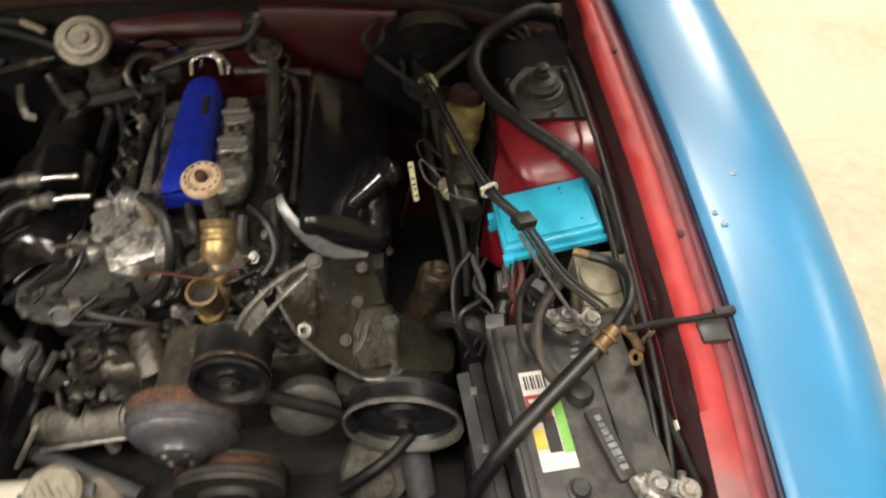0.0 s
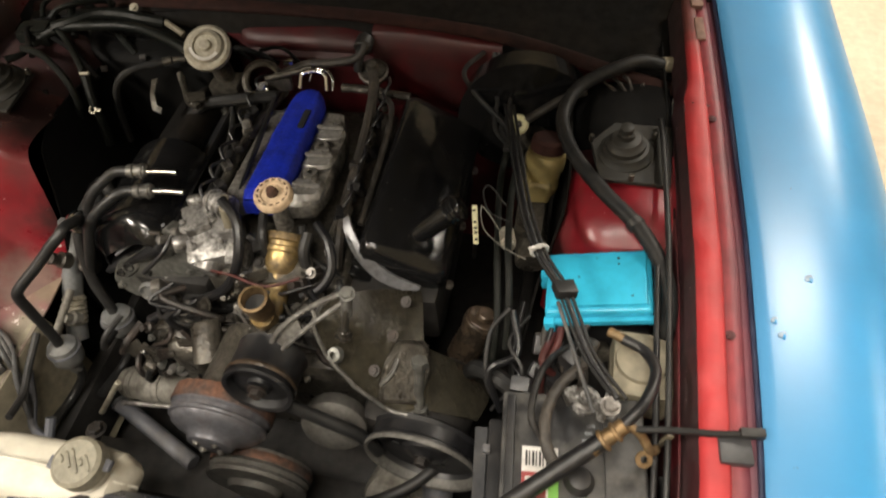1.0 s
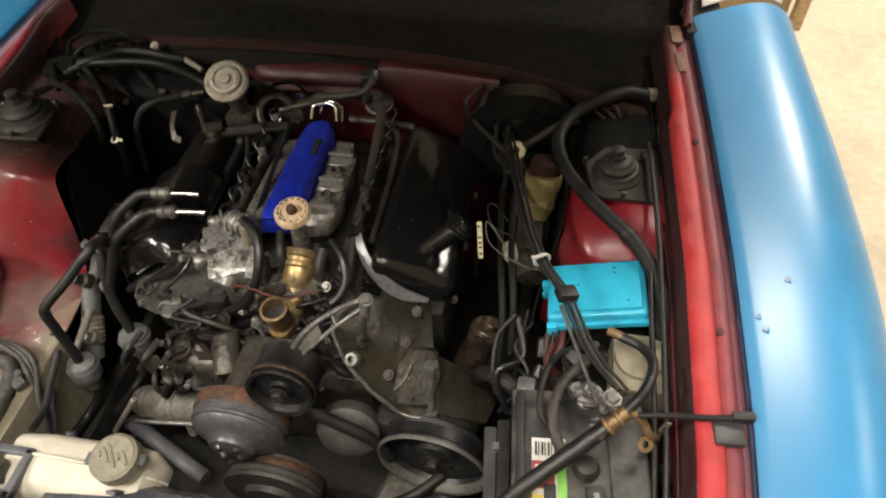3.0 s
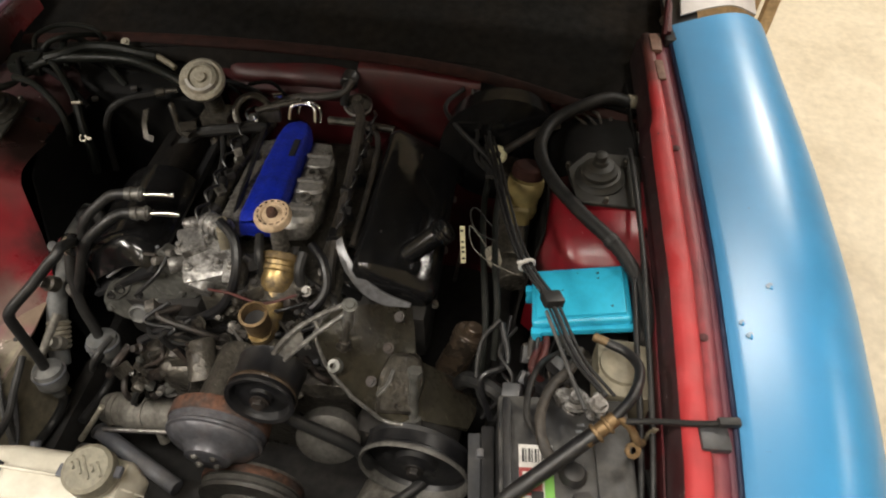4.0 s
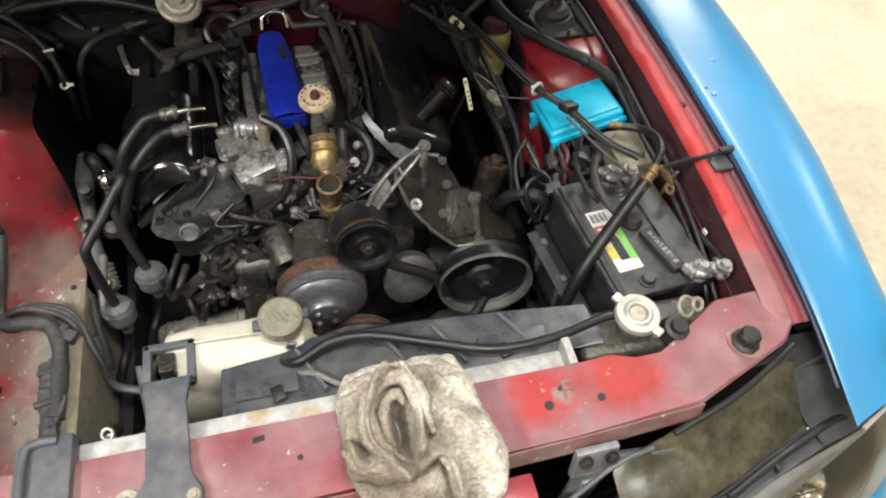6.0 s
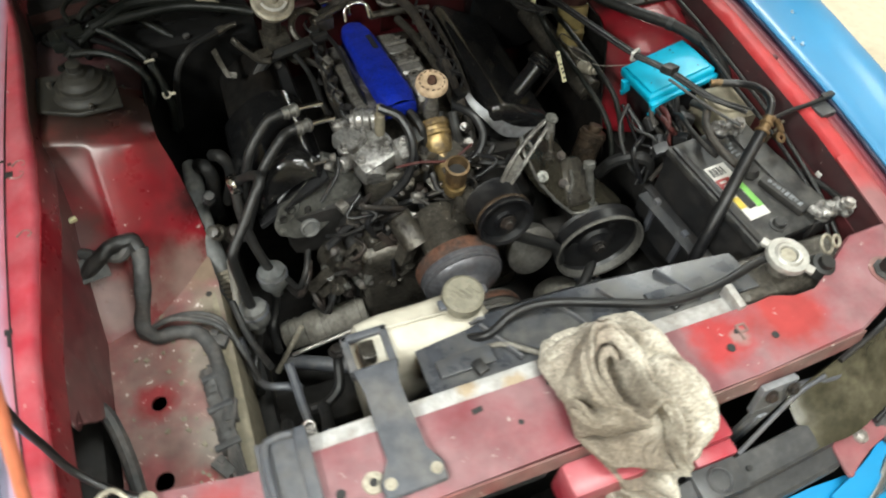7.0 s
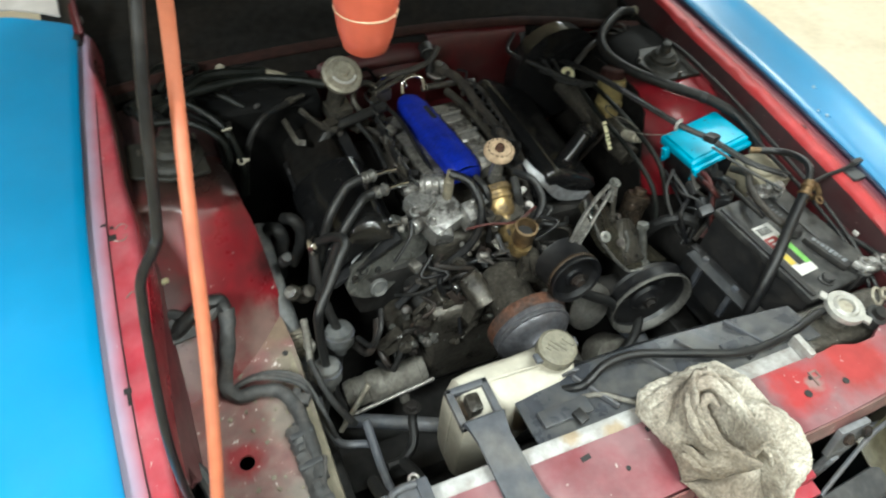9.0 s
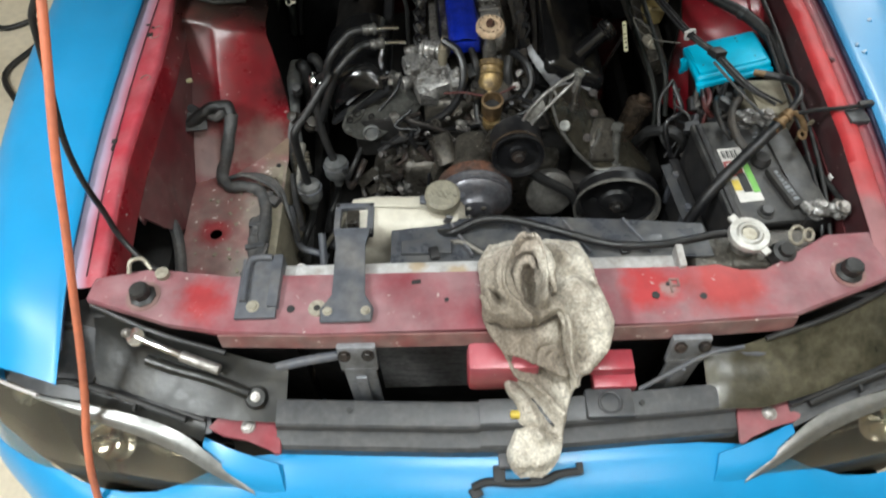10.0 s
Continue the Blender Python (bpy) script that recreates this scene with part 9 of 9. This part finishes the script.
hose(bw, [(0.375, 0.50, 0.70), (0.39, 0.485, 0.745), (0.42, 0.465, 0.770), (0.45, 0.45, 0.760), (0.465, 0.45, 0.70)], 0.014, LOOM, "hose", "black hose stub")
hose(bw, [(0.41, 0.86, 0.86), (0.405, 0.76, 0.87), (0.412, 0.66, 0.86), (0.425, 0.58, 0.83), (0.43, 0.52, 0.76)], 0.006, OIL_HOSE, "hose")
hose(bw, [(0.385, 0.90, 0.85), (0.38, 0.80, 0.84), (0.395, 0.66, 0.82), (0.41, 0.56, 0.78), (0.41, 0.50, 0.70)], 0.006, OIL_HOSE, "hose")
for i in range(6):
    x = 0.27 + 0.022 * i + random.uniform(-0.01, 0.01)
    hose(bw, [(x + 0.03, 1.10, 0.88), (x + random.uniform(-0.02, 0.05), 1.06, 0.86 - 0.015 * i), (x + random.uniform(0.0, 0.05), 1.0, 0.84 + random.uniform(-0.03, 0.02)), (0.37 + random.uniform(-0.02, 0.02), 0.93, 0.84), (0.38 + 0.008 * i, 0.86, 0.86)], random.choice((0.003, 0.004, 0.005)), RUBBER, "wire")
for i in range(5):
    hose(bw, [(0.52 + 0.02 * i, 1.08, 0.86), (0.55 + 0.015 * i, 1.02, 0.89 + 0.01 * (i % 3)), (0.60, 0.97 + 0.01 * i, 0.88), (0.63, 0.93, 0.87)], 0.003, TAPE, "wire")

tag_thing = thing("paper_tag", "small white paper tag on the red apron", "tag", (0.668, 0.24, 0.86))
part("tag_body", obox((0.6665, 0.24, 0.865), 0.003, 0.012, 0.009, 0, 0, 3, 0.0006), WHITE_LABEL, tag_thing)
# tools on the nose
rw = thing("ratchet", "chrome socket ratchet lying on the splash shield", "ratchet", (-0.55, -0.08, 0.84))
part("head", lathe([(0, 0.014), (0.015, 0.014), (0.018, 0.010), (0.018, 0.0), (0, 0)], (-0.613, -0.058, 0.848), (0.05, -0.3, 1), 22), CHROME, rw)
part("handle", tube([(-0.613, -0.060, 0.856), (-0.575, -0.075, 0.850), (-0.53, -0.092, 0.842), (-0.47, -0.113, 0.830)], 0.0065, 12), CHROME, rw)
part("grip", rod((-0.535, -0.091, 0.8425), (-0.468, -0.114, 0.8295), 0.0095, 16), STEEL, rw)
part("knurl", rod((-0.632, -0.055, 0.862), (-0.622, -0.058, 0.866), 0.008, 12), STEEL, rw)
ext = thing("shield_strut", "black moulded bar with screw on the shield", "bar", (-0.46, -0.14, 0.80))
part("bar_body", tube([(-0.60, -0.088, 0.822), (-0.55, -0.105, 0.818), (-0.48, -0.125, 0.812), (-0.42, -0.147, 0.802)], 0.010, 10), BLACK_SHIELD, ext)
part("bar_eye", lathe([(0, 0.008), (0.016, 0.008), (0.02, 0), (0, 0)], (-0.408, -0.152, 0.797), (0, -0.3, 1), 20), BLACK_SHIELD, ext)
part("screw", hex_bolt((-0.408, -0.154, 0.806), (0, -0.3, 1), 0.006, 0.004), STEEL, ext)
latch = thing("trim_clip", "broken black plastic clip on the blue bumper", "clip", (0.05, -0.28, 0.73))
part("clip_bar", merge(tube([(-0.045, -0.292, 0.728), (-0.02, -0.285, 0.734), (0.02, -0.288, 0.733), (0.07, -0.286, 0.733), (0.10, -0.276, 0.737), (0.135, -0.272, 0.738)], 0.007, 8), obox((0.0, -0.275, 0.738), 0.02, 0.03, 0.01), obox((0.06, -0.272, 0.74), 0.02, 0.03, 0.01), obox((0.135, -0.268, 0.74), 0.012, 0.02, 0.008), obox((-0.04, -0.30, 0.725), 0.02, 0.02, 0.01, 0, 0, 30)), INK, latch)
part("bracket_plate", obox((0.045, -0.245, 0.742), 0.09, 0.045, 0.012, -10), GREY_PLASTIC, latch)
part("yellow_nub", rod((0.022, -0.19, 0.79), (0.038, -0.192, 0.792), 0.007), YELLOW, latch, "yellow plastic nub")

# ---------------- things on the garage floor ----------------
bench = thing("wooden_bench", "brown timber bench with panelled side", "bench", (1.2, 3.1, 0))
part("top", box(0.55, 1.55, 2.82, 3.45, 0.72, 0.76, 0.004), WOOD, bench)
part("side_panel", box(0.60, 1.46, 2.90, 2.92, 0.02, 0.72, 0.003), WOOD, bench, "brown board front")
for bx in (0.60, 1.495):
    for by in (2.86, 3.40):
        part("leg", box(bx - 0.025, bx + 0.025, by - 0.025, by + 0.025, 0, 0.72, 0.003), WOOD, bench)
tray2 = thing("white_tray", "white plastic tray lying on the floor", "tray", (3.9, 1.95, 0))
part("tray_body", moved(merge(box(-0.25, 0.25, -0.09, 0.09, 0.0, 0.012, 0.004), box(-0.25, 0.25, -0.10, -0.085, 0.0, 0.05, 0.004), box(-0.25, 0.25, 0.085, 0.10, 0.0, 0.05, 0.004)), pose(3.78, 2.05, 0, 0, 0, -35)), WHITE_LABEL, tray2)
tub = thing("green_tub", "small green plastic tub on the floor", "tub", (4.1, 1.85, 0))
part("tub_body", lathe([(0, 0.01), (0.10, 0.01), (0.12, 0.09), (0.125, 0.09), (0.105, 0.0), (0, 0)], (4.12, 1.84, 0), (0, 0, 1), 24), GREEN_LABEL, tub)
junk = thing("floor_cable", "loose black cable lying on the floor", "cable", (-2.0, 1.8, 0))
part("cable_run", tube([(-2.6, 2.2, 0.012), (-2.2, 2.05, 0.012), (-2.0, 1.9, 0.012), (-1.85, 1.95, 0.012), (-1.80, 1.80, 0.012), (-1.88, 1.6, 0.012), (-1.75, 1.4, 0.012)], 0.012), RUBBER, junk)
bag = thing("crumpled_sack", "crumpled grey sack on the floor", "sack", (-2.2, 1.8, 0))
part("sack_body", lumps(lathe([(0, 0), (0.22, 0), (0.26, 0.05), (0.2, 0.14), (0.08, 0.2), (0, 0.21)], (-2.3, 1.75, 0), (0, 0, 1), 30), 9, 0.06), GREY_PLASTIC, bag)
